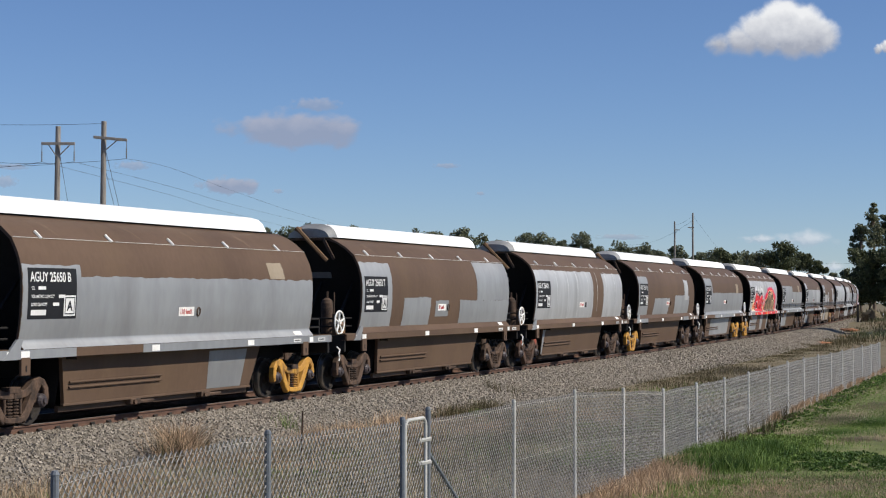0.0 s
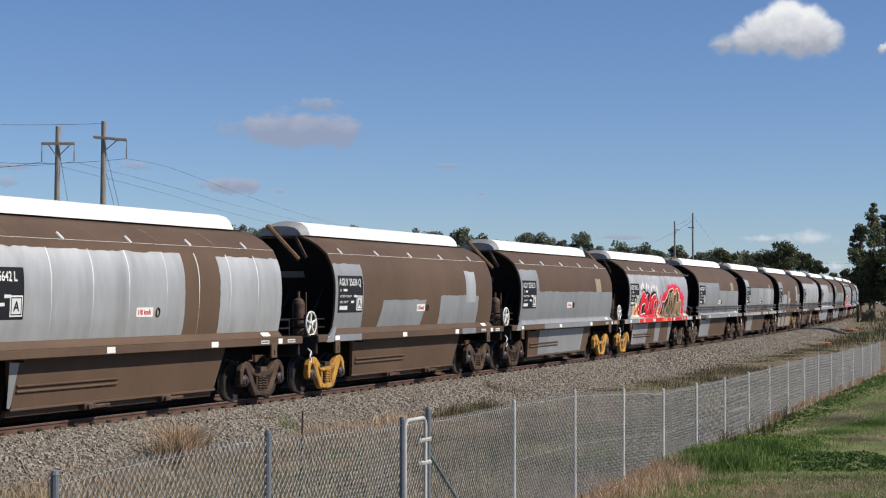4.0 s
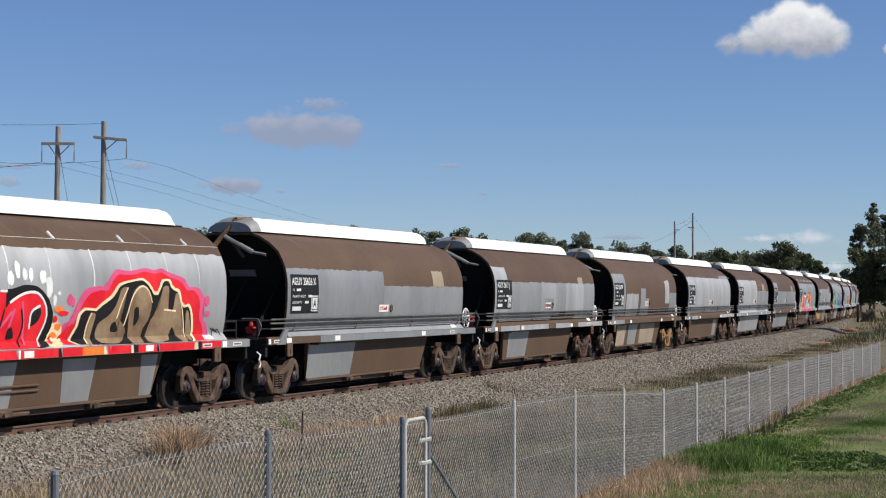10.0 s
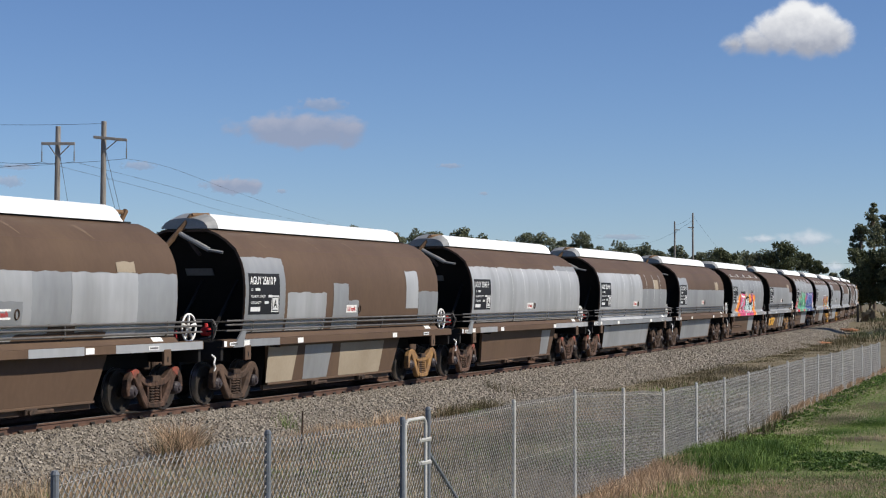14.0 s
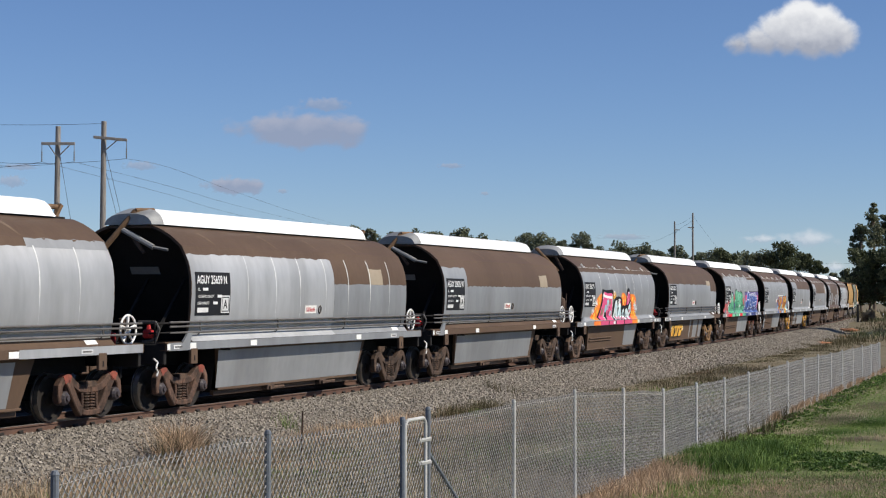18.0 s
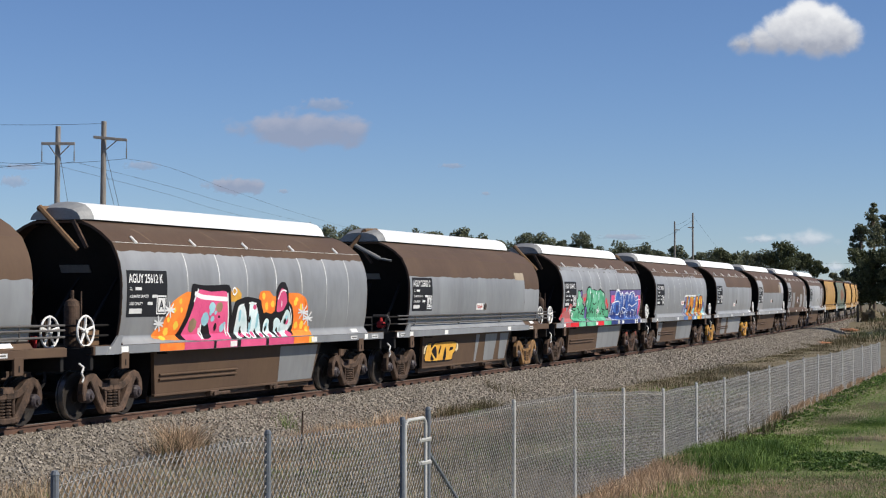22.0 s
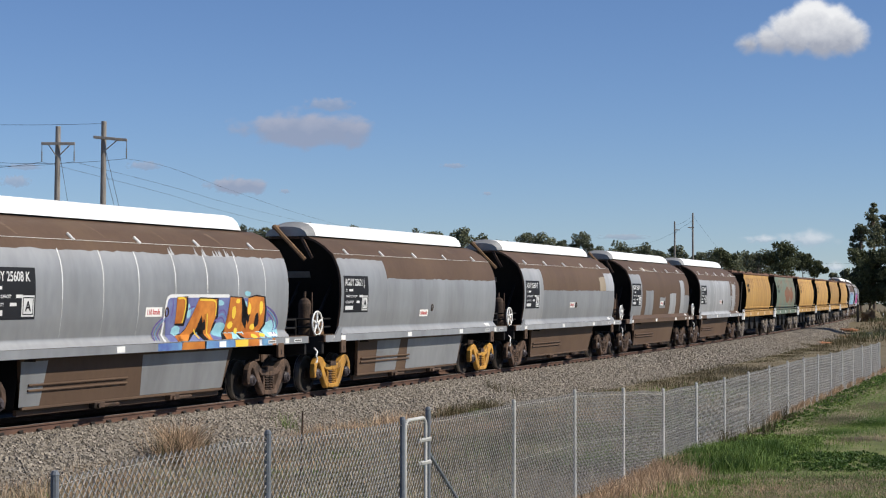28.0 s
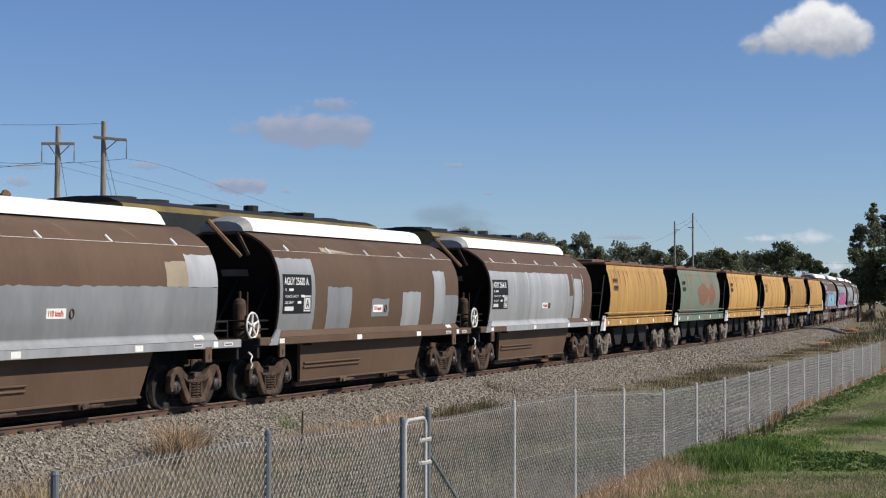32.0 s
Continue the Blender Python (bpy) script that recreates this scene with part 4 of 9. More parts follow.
def fence():
    th = tagged(new("chain_link_fence"), "galvanised chain-link fence with pipe posts on a grassy boundary", "fence")
    posts = [-13.94, -10.44, -7.05, -6.25] + [GAPF * k for k in range(-1, 16)]
    posts[4] = -3.0
    for d in posts:
        p, top = fence_at(d)
        bm = bmesh.new()
        r = 0.03 if d in (-7.05, -6.25, -13.94, -10.44) else 0.027
        up = 0.12 if d == -6.25 else 0.04
        tube(bm, (p.x, p.y, p.z - 0.3), (p.x, p.y, top + up), r, sides=10)
        tube(bm, (p.x, p.y, top + up), (p.x, p.y, top + up + 0.03), r * 1.15, r * 0.7, sides=10)
        part("post", bm, POSTD if d < -6.0 else GALV, th)
    # gate frame
    a, ta = fence_at(-6.98)
    b, tb = fence_at(-6.33)
    bm = bmesh.new()
    hi = (ta + tb) / 2 + 0.03
    low = a.z + 0.1
    bend = [Vector((a.x, a.y, low))]
    for k in range(7):
        c = math.pi / 2 * k / 6
        bend.append(Vector((a.x, a.y, hi - 0.1)).lerp(Vector((b.x, b.y, hi - 0.1)), 0.16 * (1 - math.cos(c))) + Vector((0, 0, 0.1 * math.sin(c))))
    for k in range(7):
        c = math.pi / 2 * (1 - k / 6)
        bend.append(Vector((b.x, b.y, hi - 0.1)).lerp(Vector((a.x, a.y, hi - 0.1)), 0.16 * (1 - math.cos(c))) + Vector((0, 0, 0.1 * math.sin(c))))
    bend += [Vector((b.x, b.y, low)), bend[0]]
    for q, r in zip(bend, bend[1:]):
        tube(bm, q, r, 0.02, sides=8)
    part("gate_frame", bm, GALV, th)
    bm = bmesh.new()
    p, tp = fence_at(-6.25)
    q, tq = fence_at(-4.4)
    tube(bm, (p.x, p.y, tp - 0.35), (q.x, q.y, q.z), 0.024, sides=8)
    part("brace", bm, POSTD, th)
    for z in (tp - 0.2, tp - 0.45):
        bm = bmesh.new()
        tube(bm, (p.x + 0.03, p.y - 0.05, z), (p.x - 0.1, p.y - 0.12, z - 0.02), 0.025, sides=6)
        part("gate_hinge", bm, GALV, th)
    # the woven mesh
    rng = random.Random(5)
    wob = [rng.uniform(-1, 1) for _ in range(200)]

    def place(d, h):
        c, top = fence_at(d)
        k = (d + 20) * 1.1
        i = int(k)
        f = k - i
        w = wob[i % 200] * (1 - f) + wob[(i + 1) % 200] * f
        sag = (0.035 if d < -6.0 else 0.01) * w
        side = FD.orthogonal() * ((0.03 if d < -6.0 else 0.012) * w * h)
        z = c.z + 0.03 + (top + 0.02 - c.z - 0.03 + sag) * h
        return Vector((c.x + side.x, c.y + side.y, z))

    def mesh_span(d0, d1, pitch, name, thick):
        verts, faces = [], []
        n = int((d1 - d0) / pitch)
        levels = 2 * max(3, int(1.5 / (pitch * 1.05)))
        for i in range(n):
            prev = None
            for k in range(levels + 1):
                ph = (i + (0.5 if k % 2 else -0.02) * 1.04) * pitch
                if k % 2 == 0:
                    ph = (i - 0.01) * pitch
                c = place(d0 + ph, k / levels)
                y0 = 0.006 if k % 2 else -0.006
                base = len(verts)
                verts += [(c.x - thick, c.y + y0, c.z), (c.x + thick, c.y + y0 - thick, c.z), (c.x, c.y + y0 + thick, c.z + thick)]
                if prev is not None:
                    for e in range(3):
                        f = (e + 1) % 3
                        faces.append((prev + e, prev + f, base + f, base + e))
                prev = base
            # the mate that runs the other way
            prev = None
            for k in range(levels + 1):
                ph = (i - 0.5 if k % 2 else i + 0.01) * pitch
                c = place(d0 + ph, k / levels)
                base = len(verts)
                verts += [(c.x - thick, c.y, c.z), (c.x + thick, c.y - thick, c.z), (c.x, c.y + thick, c.z + thick)]
                if prev is not None:
                    for e in range(3):
                        f = (e + 1) % 3
                        faces.append((prev + e, prev + f, base + f, base + e))
                prev = base
        me = arrays(name, verts, faces)
        ob = part("wire_mesh", me, WIRE, th)
        ob["kind"] = "stuff"

    mesh_span(-13.9, -7.1, 0.085, "wire_mesh", 0.0056)
    mesh_span(-6.98, -6.33, 0.085, "wire_mesh", 0.0042)
    mesh_span(-6.2, 9.0, 0.085, "wire_mesh", 0.004)
    mesh_span(9.0, 46.0, 0.13, "wire_mesh", 0.0046)
    for h in (0.97, 0.5):
        bm = bmesh.new()
        ds = np.arange(-13.9 if h > 0.9 else -3.0, 46, 0.75)
        for d0, d1 in zip(ds, ds[1:]):
            tube(bm, place(d0, h), place(d1, h), 0.0028 if d0 > -7 else 0.0016, sides=4, caps=False)
        part("line_wire", bm, WIRE, th)["kind"] = "stuff"
    return th


fence()


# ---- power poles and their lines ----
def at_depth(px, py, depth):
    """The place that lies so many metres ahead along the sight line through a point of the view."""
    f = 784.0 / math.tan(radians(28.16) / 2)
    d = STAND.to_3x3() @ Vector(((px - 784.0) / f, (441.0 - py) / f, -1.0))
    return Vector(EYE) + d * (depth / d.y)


def power_pole(px, top, depth, arms, lean=0.0, r=0.16):
    tp = at_depth(px, top, depth)
    z0 = ground_z(tp.x, tp.y) - 0.5
    base = Vector((tp.x + lean, tp.y, z0))
    th = tagged(new("power_pole"), "weathered grey timber power pole with crossarm", "power pole", "power poles")
    th.location = base
    bm = bmesh.new()
    tube(bm, (0, 0, 0), tp - base, r * 1.15, r * 0.85, sides=12)
    part("pole", bm, WOODP, th)
    ends = []
    for (dz, x0, x1, hang, tilt) in arms:
        c = tp - base + Vector((0, -r - 0.06, -dz))
        bm = bmesh.new()
        v = box(bm, x0, x1, -0.06, 0.06, -0.075, 0.075, 0.01)
        for w in bm.verts:
            w.co.z += w.co.x * tilt
            w.co += c
        part("crossarm", bm, WOODP, th)
        bm = bmesh.new()
        for sx in (x0, x1):
            if abs(sx) > 0.5:
                tube(bm, c + Vector((math.copysign(0.75, sx) if abs(sx) > 0.9 else sx * 0.6, 0, sx * tilt)), c + Vector((0, 0.05, -0.75)), 0.03, sides=5)
        part("arm_brace", bm, WOODP, th)
        for hx in hang:
            bm = bmesh.new()
            p = c + Vector((hx, 0, hx * tilt))
            tube(bm, p, p + Vector((0, 0, -0.98)), 0.02, sides=5)
            for k in range(4):
                tube(bm, p + Vector((0, 0, -0.45 - 0.13 * k)), p + Vector((0, 0, -0.52 - 0.13 * k)), 0.055, 0.03, sides=8)
            part("insulator", bm, CAPGREY, th)
            ends.append(base + p + Vector((0, 0, -0.98)))
    return th, ends


def line_wire(name, a, b, sag, r=0.011, n=14):
    bm = bmesh.new()
    a, b = Vector(a), Vector(b)
    pts = [a.lerp(b, i / n) - Vector((0, 0, sag * 4 * (i / n) * (1 - i / n))) for i in range(n + 1)]
    for p, q in zip(pts, pts[1:]):
        tube(bm, p, q, r, sides=5, caps=False)
    return tagged(part(name, bm, CABLE, None), "thin dark overhead power line wire", "power line", "power lines")


DP = 95.0
pole_a, ea = power_pole(103, 224, DP, [(0.95, -0.85, 0.95, (-0.82, 0.92), 0.0)], lean=-0.1)
pole_b, eb = power_pole(184, 215, DP - 2, [(0.9, -0.5, 1.27, (1.24,), -0.09)], lean=-0.05)
pole_c, ec = power_pole(1194, 392, 330, [(1.6, -0.2, 0.9, (), 0.0)], r=0.17)
pole_d, ed = power_pole(1226, 377, 310, [(2.6, -0.9, 0.2, (), 0.0)], r=0.17)
far_c, far_d = at_depth(1194, 398, 330), at_depth(1226, 381, 310)


def long_line(e, views):
    """A wire that hangs from an insulator and passes the given sight points on its way."""
    pts = [e] + [at_depth(*v) for v in views]
    bm = bmesh.new()
    curve = []
    for i in range(len(pts) - 1):
        p0, p1, p2, p3 = pts[max(0, i - 1)], pts[i], pts[i + 1], pts[min(len(pts) - 1, i + 2)]
        for k in range(8):
            u = k / 8
            curve.append(0.5 * ((2 * p1) + (p2 - p0) * u + (2 * p0 - 5 * p1 + 4 * p2 - p3) * u * u + (3 * p1 - p0 - 3 * p2 + p3) * u ** 3))
    for p, q in zip(curve, curve[1:] + [pts[-1]]):
        tube(bm, p, q, 0.009, sides=5, caps=False)
    tagged(part("power_line", bm, CABLE, None), "thin dark overhead power line wire", "power line", "power lines")


long_line(eb[0], ((300, 297, 106), (420, 341, 132), (545, 383, 175), (700, 427, 270)))
long_line(ea[1], ((300, 330, 120), (400, 359, 150), (495, 383, 190), (660, 422, 300)))
long_line(ea[0], ((300, 345, 124), (388, 372, 158), (540, 410, 260)))
for e, tgt in ((ea[0], (-160, 277, 110)), (ea[1], (-160, 270, 112)), (eb[0], (-160, 268, 115))):
    line_wire("power_line", e, at_depth(*tgt), 0.5)
line_wire("power_line", at_depth(184, 219, DP - 2), at_depth(-160, 217, 96), 0.1)
for (px, py), (qx, qy) in (((104, 262), (122, 372)), ((186, 262), (212, 372)), ((186, 300), (204, 372))):
    a, b = at_depth(px, py, DP - 1), at_depth(qx, qy, DP + 1)
    k = (a.z - ground_z(b.x, b.y) + 0.3) / (a.z - b.z)
    line_wire("stay_wire", a, a + (b - a) * k, 0.0, 0.012, 3)
line_wire("power_line", far_c, far_d, 0.4, 0.012)
line_wire("power_line", far_d, at_depth(1300, 470, 320), 0.5, 0.012)
line_wire("power_line", at_depth(1226, 390, 310), at_depth(1090, 430, 420), 2.0, 0.014)
power_pole(1392, 462, 400, [(0.9, -1.0, 1.0, (), 0.0)], r=0.17)
power_pole(1548, 461, 400, [(0.9, -1.0, 1.0, (), 0.0)], r=0.17)
line_wire("power_line", at_depth(1392, 466, 400), at_depth(1548, 465, 400), 0.2, 0.016)


# ---- trees ----
def leaf_cloud(rng, centres, leaf, per):
    """Many small leaf faces, bunched round the given centres with their radii."""
    c = np.array([p[:3] for p in centres])
    r = np.array([p[3] for p in centres])
    idx = np.repeat(np.arange(len(c)), per)
    n = len(idx)
    d = rng.normal(size=(n, 3))
    d /= np.linalg.norm(d, axis=1)[:, None]
    p = c[idx] + d * (r[idx] * rng.uniform(0.35, 1.05, n) ** 0.6)[:, None] * np.array([1.0, 1.0, 0.75])
    a = rng.normal(size=(n, 3))
    a /= np.linalg.norm(a, axis=1)[:, None]
    b = np.cross(a, rng.normal(size=(n, 3)))
    b /= np.linalg.norm(b, axis=1)[:, None]
    sz = (leaf * rng.uniform(0.6, 1.4, n))[:, None]
    v = np.empty((n, 4, 3))
    v[:, 0], v[:, 1], v[:, 2], v[:, 3] = p - a * sz, p - b * sz * 0.5, p + a * sz, p + b * sz * 0.5
    f = np.arange(n * 4).reshape(n, 4)
    return v.reshape(-1, 3), f


def tree(base, height, width, seed, material=LEAF, clumps=26, per=60, leaf=0.3, bare=0.35, label="grey-green eucalypt tree with an open crown", group="far trees", stretch=1.0):
    rng = np.random.default_rng(seed)
    th = tagged(new("tree"), label, "tree", group)
    th.location = base
    bm = bmesh.new()
    top = Vector((rng.uniform(-0.1, 0.1) * width, rng.uniform(-0.1, 0.1) * width, height * 0.8))
    pts = [Vector((0, 0, -0.4)), Vector((rng.uniform(-0.05, 0.05) * width, 0, height * 0.3)), Vector((top.x * 0.5, top.y * 0.5, height * 0.55)), top]
    r = height * 0.022
    for i in range(3):
        tube(bm, pts[i], pts[i + 1], r * (1 - 0.28 * i), r * (0.72 - 0.28 * i), sides=7, caps=False)
    cs = []
    for k in range(clumps):
        f = bare + (1 - bare) * (k + 0.5) / clumps
        ang = rng.uniform(0, 2 * math.pi)
        g = (f - bare) / (1 - bare)
        reach = width * 0.5 * math.sqrt(max(0.05, 1 - abs(1.75 * g - 0.75) ** 2.2)) * rng.uniform(0.3, 1.0)
        z = height * (f + rng.uniform(-0.05, 0.05)) * 0.95
        c = (math.cos(ang) * reach, math.sin(ang) * reach, z)
        cs.append((*c, width * rng.uniform(0.10, 0.2) * stretch))
        if k % 3 == 0:
            st = pts[1].lerp(pts[2], rng.uniform(0, 1)) if f < 0.7 else pts[2].lerp(pts[3], rng.uniform(0, 1))
            tube(bm, st, Vector(c), r * 0.35, r * 0.1, sides=5, caps=False)
    part("trunk", bm, BARK, th)
    v, f = leaf_cloud(rng, cs, leaf, per)
    part("crown", arrays("crown", v, f), material, th)
    return th


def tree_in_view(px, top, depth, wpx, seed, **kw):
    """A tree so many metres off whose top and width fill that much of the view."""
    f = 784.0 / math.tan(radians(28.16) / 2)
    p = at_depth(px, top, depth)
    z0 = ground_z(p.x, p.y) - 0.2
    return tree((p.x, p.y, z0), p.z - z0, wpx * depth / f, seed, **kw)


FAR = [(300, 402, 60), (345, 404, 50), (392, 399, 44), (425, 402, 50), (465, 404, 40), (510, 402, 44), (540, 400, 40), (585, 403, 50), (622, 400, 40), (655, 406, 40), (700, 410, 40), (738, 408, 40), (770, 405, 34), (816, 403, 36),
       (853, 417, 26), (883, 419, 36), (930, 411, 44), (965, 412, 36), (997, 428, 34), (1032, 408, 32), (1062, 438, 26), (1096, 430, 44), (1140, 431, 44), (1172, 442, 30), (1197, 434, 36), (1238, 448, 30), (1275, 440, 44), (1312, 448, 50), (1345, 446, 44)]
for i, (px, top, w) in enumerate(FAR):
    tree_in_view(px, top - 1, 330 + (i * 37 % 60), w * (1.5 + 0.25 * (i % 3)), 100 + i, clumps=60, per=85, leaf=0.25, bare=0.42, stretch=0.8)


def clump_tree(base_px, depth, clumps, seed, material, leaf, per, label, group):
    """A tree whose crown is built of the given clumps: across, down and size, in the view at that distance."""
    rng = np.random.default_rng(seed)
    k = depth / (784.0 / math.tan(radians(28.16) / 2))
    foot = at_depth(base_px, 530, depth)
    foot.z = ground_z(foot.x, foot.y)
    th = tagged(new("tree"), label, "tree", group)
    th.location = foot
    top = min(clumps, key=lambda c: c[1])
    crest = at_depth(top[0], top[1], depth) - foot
    bm = bmesh.new()
    stem = [Vector((0, 0, -0.4)), Vector((crest.x * 0.15, 0, crest.z * 0.35)), Vector((crest.x * 0.5, 0, crest.z * 0.65)), crest]
    r = crest.z * 0.02
    for i in range(3):
        tube(bm, stem[i], stem[i + 1], r * (1 - 0.3 * i), r * (0.7 - 0.3 * i), sides=8, caps=False)
    cs = []
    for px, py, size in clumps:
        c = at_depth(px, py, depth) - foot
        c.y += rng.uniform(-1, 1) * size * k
        q = stem[1].lerp(stem[2], rng.uniform(0.2, 1)) if c.z < crest.z * 0.7 else stem[2].lerp(stem[3], rng.uniform(0, 0.6))
        tube(bm, q, c, r * 0.3, r * 0.08, sides=5, caps=False)
        for _ in range(6):
            d = Vector(rng.normal(size=3)).normalized() * size * k * rng.uniform(0.2, 0.85)
            cs.append((c.x + d.x, c.y + d.y, c.z + d.z * 0.8, size * k * rng.uniform(0.5, 0.85)))
    part("trunk", bm, BARK, th)
    v, f = leaf_cloud(rng, cs, leaf, per)
    part("crown", arrays("crown", v, f), material, th)
    return th


def crowd(rng, x0, x1, y0, y1, n, lo, hi):
    return [(rng.uniform(x0, x1), rng.uniform(y0, y1), rng.uniform(lo, hi)) for _ in range(n)]


_rng = random.Random(31)
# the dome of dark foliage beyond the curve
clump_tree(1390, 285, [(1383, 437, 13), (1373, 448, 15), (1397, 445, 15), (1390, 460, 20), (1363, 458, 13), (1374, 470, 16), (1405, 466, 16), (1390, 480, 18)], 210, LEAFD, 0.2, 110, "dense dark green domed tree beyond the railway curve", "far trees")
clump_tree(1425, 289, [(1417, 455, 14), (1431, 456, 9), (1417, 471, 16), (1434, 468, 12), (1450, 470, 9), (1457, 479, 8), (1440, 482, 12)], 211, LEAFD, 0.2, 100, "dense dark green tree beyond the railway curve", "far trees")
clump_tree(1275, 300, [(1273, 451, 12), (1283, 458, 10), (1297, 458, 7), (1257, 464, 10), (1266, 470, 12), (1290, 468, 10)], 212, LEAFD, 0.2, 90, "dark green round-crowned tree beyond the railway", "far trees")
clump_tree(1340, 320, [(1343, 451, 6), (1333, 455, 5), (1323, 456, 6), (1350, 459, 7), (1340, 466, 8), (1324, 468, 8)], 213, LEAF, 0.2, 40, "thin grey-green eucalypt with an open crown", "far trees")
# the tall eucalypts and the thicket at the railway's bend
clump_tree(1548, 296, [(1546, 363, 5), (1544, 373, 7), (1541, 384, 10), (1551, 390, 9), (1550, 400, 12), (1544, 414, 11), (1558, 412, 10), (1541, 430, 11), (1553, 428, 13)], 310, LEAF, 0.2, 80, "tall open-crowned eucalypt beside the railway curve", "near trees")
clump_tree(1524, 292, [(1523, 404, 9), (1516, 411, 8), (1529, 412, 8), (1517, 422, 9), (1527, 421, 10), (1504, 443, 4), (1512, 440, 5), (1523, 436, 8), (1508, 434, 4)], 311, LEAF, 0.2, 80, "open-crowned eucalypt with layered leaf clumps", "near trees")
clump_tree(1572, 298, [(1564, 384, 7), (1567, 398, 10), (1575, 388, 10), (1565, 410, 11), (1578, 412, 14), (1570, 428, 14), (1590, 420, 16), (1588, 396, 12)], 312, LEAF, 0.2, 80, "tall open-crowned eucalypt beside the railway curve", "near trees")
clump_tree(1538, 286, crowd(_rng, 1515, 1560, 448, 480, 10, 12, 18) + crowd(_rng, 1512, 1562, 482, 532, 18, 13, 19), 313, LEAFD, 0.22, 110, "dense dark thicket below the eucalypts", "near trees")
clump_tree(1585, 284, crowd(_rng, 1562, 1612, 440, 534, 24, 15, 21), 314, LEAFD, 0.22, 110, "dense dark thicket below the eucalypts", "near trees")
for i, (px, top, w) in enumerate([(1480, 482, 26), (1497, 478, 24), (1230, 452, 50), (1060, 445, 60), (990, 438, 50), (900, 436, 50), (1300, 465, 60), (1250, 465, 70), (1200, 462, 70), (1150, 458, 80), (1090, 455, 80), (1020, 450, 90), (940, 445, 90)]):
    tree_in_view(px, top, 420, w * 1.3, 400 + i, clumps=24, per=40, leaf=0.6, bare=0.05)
# unseen tree out of view, added for its shadow across the ballast
tree((39.0, 133.0, ground_z(39.0, 133.0)), 11.0, 6.0, 390, material=LEAFD, clumps=40, per=60, leaf=0.35, label="dark eucalypt beside the railway curve", group="near trees")


# ---- paint on the flanks ----
def poly_patch(pts, seed, off):
    """A painted area with straight sides on the flank: four corners, lower left first, going round."""
    (ax, az), (bx, bz), (cx, cz), (dx, dz) = pts
    rng = random.Random(seed)
    bm = bmesh.new()
    nx, nz = max(2, int((bx - ax) / 0.16)), max(2, int((dz - az) / 0.06))
    jit = [[rng.uniform(-1, 1) * 0.012 for _ in range(40)] for _ in range(4)]
    top = [rng.uniform(-1, 1) * 0.02 for _ in range(nx + 1)]
    g = []
    for i in range(nx + 1):
        u = i / nx
        col = []
        for k in range(nz + 1):
            v = k / nz
            x = (ax + (dx - ax) * v + jit[0][k % 40]) * (1 - u) + (bx + (cx - bx) * v + jit[1][k % 40]) * u
            z = (az + (bz - az) * u) * (1 - v) + (dz + (cz - dz) * u + top[i]) * v
            z = 1.58 if abs(z - 1.58) < 0.031 else z
            col.append(bm.verts.new(skin(x, z, off)))
        g.append(col)
    for i in range(nx):
        for k in range(nz):
            bm.faces.new((g[i][k], g[i + 1][k], g[i + 1][k + 1], g[i][k + 1]))
    return finish(bm, "paint_patch", True)


def stroke_mesh(lines, width, off, taper=1.0):
    """Fat painted strokes on the flank."""
    bm = bmesh.new()
    for n, line in enumerate(lines):
        pts = [Vector((p[0], 0, p[1])) for p in line]
        fine = [pts[0]]
        for a, b in zip(pts, pts[1:]):
            m = max(1, int((b - a).length / 0.1))
            fine += [a.lerp(b, (i + 1) / m) for i in range(m)]
        for _ in range(2):
            fine = [fine[0]] + [(fine[i - 1] + fine[i] * 2 + fine[i + 1]) / 4 for i in range(1, len(fine) - 1)] + [fine[-1]]
        d0, d1 = (fine[1] - fine[0]).normalized(), (fine[-1] - fine[-2]).normalized()
        fine = [fine[0] - d0 * width * 0.3] + fine + [fine[-1] + d1 * width * 0.3]
        rows = []
        for i, p in enumerate(fine):
            d = (fine[min(i + 1, len(fine) - 1)] - fine[max(i - 1, 0)]).normalized()
            s = Vector((-d.z, 0, d.x)) * (width / 2 * (0.75 if i in (0, len(fine) - 1) else 1.0))
            row = []
            for f in (-1, -0.33, 0.33, 1):
                q = p + s * f
                row.append(bm.verts.new(skin(q.x, max(1.44, q.z), off + 0.003 + 0.0002 * (n % 7))))
            rows.append(row)
        for a, b in zip(rows, rows[1:]):
            for k in range(3):
                bm.faces.new((a[k], b[k], b[k + 1], a[k + 1]))
    return finish(bm, "spray_strokes", True)


def blob_mesh(blobs, off, seed=1):
    """Rounded painted spots on the flank."""
    rng = random.Random(seed)
    bm = bmesh.new()
    for n, (cx, cz, rx, rz) in enumerate(blobs):
        o = off + 0.003
        prev = None
        m = 14
        wob = [rng.uniform(0.85, 1.12) for _ in range(m)]
        for ring in range(1, 4):
            f = ring / 3
            cur = [bm.verts.new(skin(cx + rx * f * wob[i] * math.cos(2 * math.pi * i / m), max(1.44, cz + rz * f * wob[i] * math.sin(2 * math.pi * i / m)), o)) for i in range(m)]
            if prev is None:
                bm.faces.new(cur)
            else:
                for i in range(m):
                    bm.faces.new((prev[i], prev[(i + 1) % m], cur[(i + 1) % m], cur[i]))
            prev = cur
    bmesh.ops.recalc_face_normals(bm, faces=bm.faces)
    return finish(bm, "spray_blobs", True)


def skirt_skin(x, z, off=0.0):
    """A place on the near skirt below the sill."""
    return Vector((x, -(1.10 + 0.14 * (z - 0.34) / 0.88) - off, z))


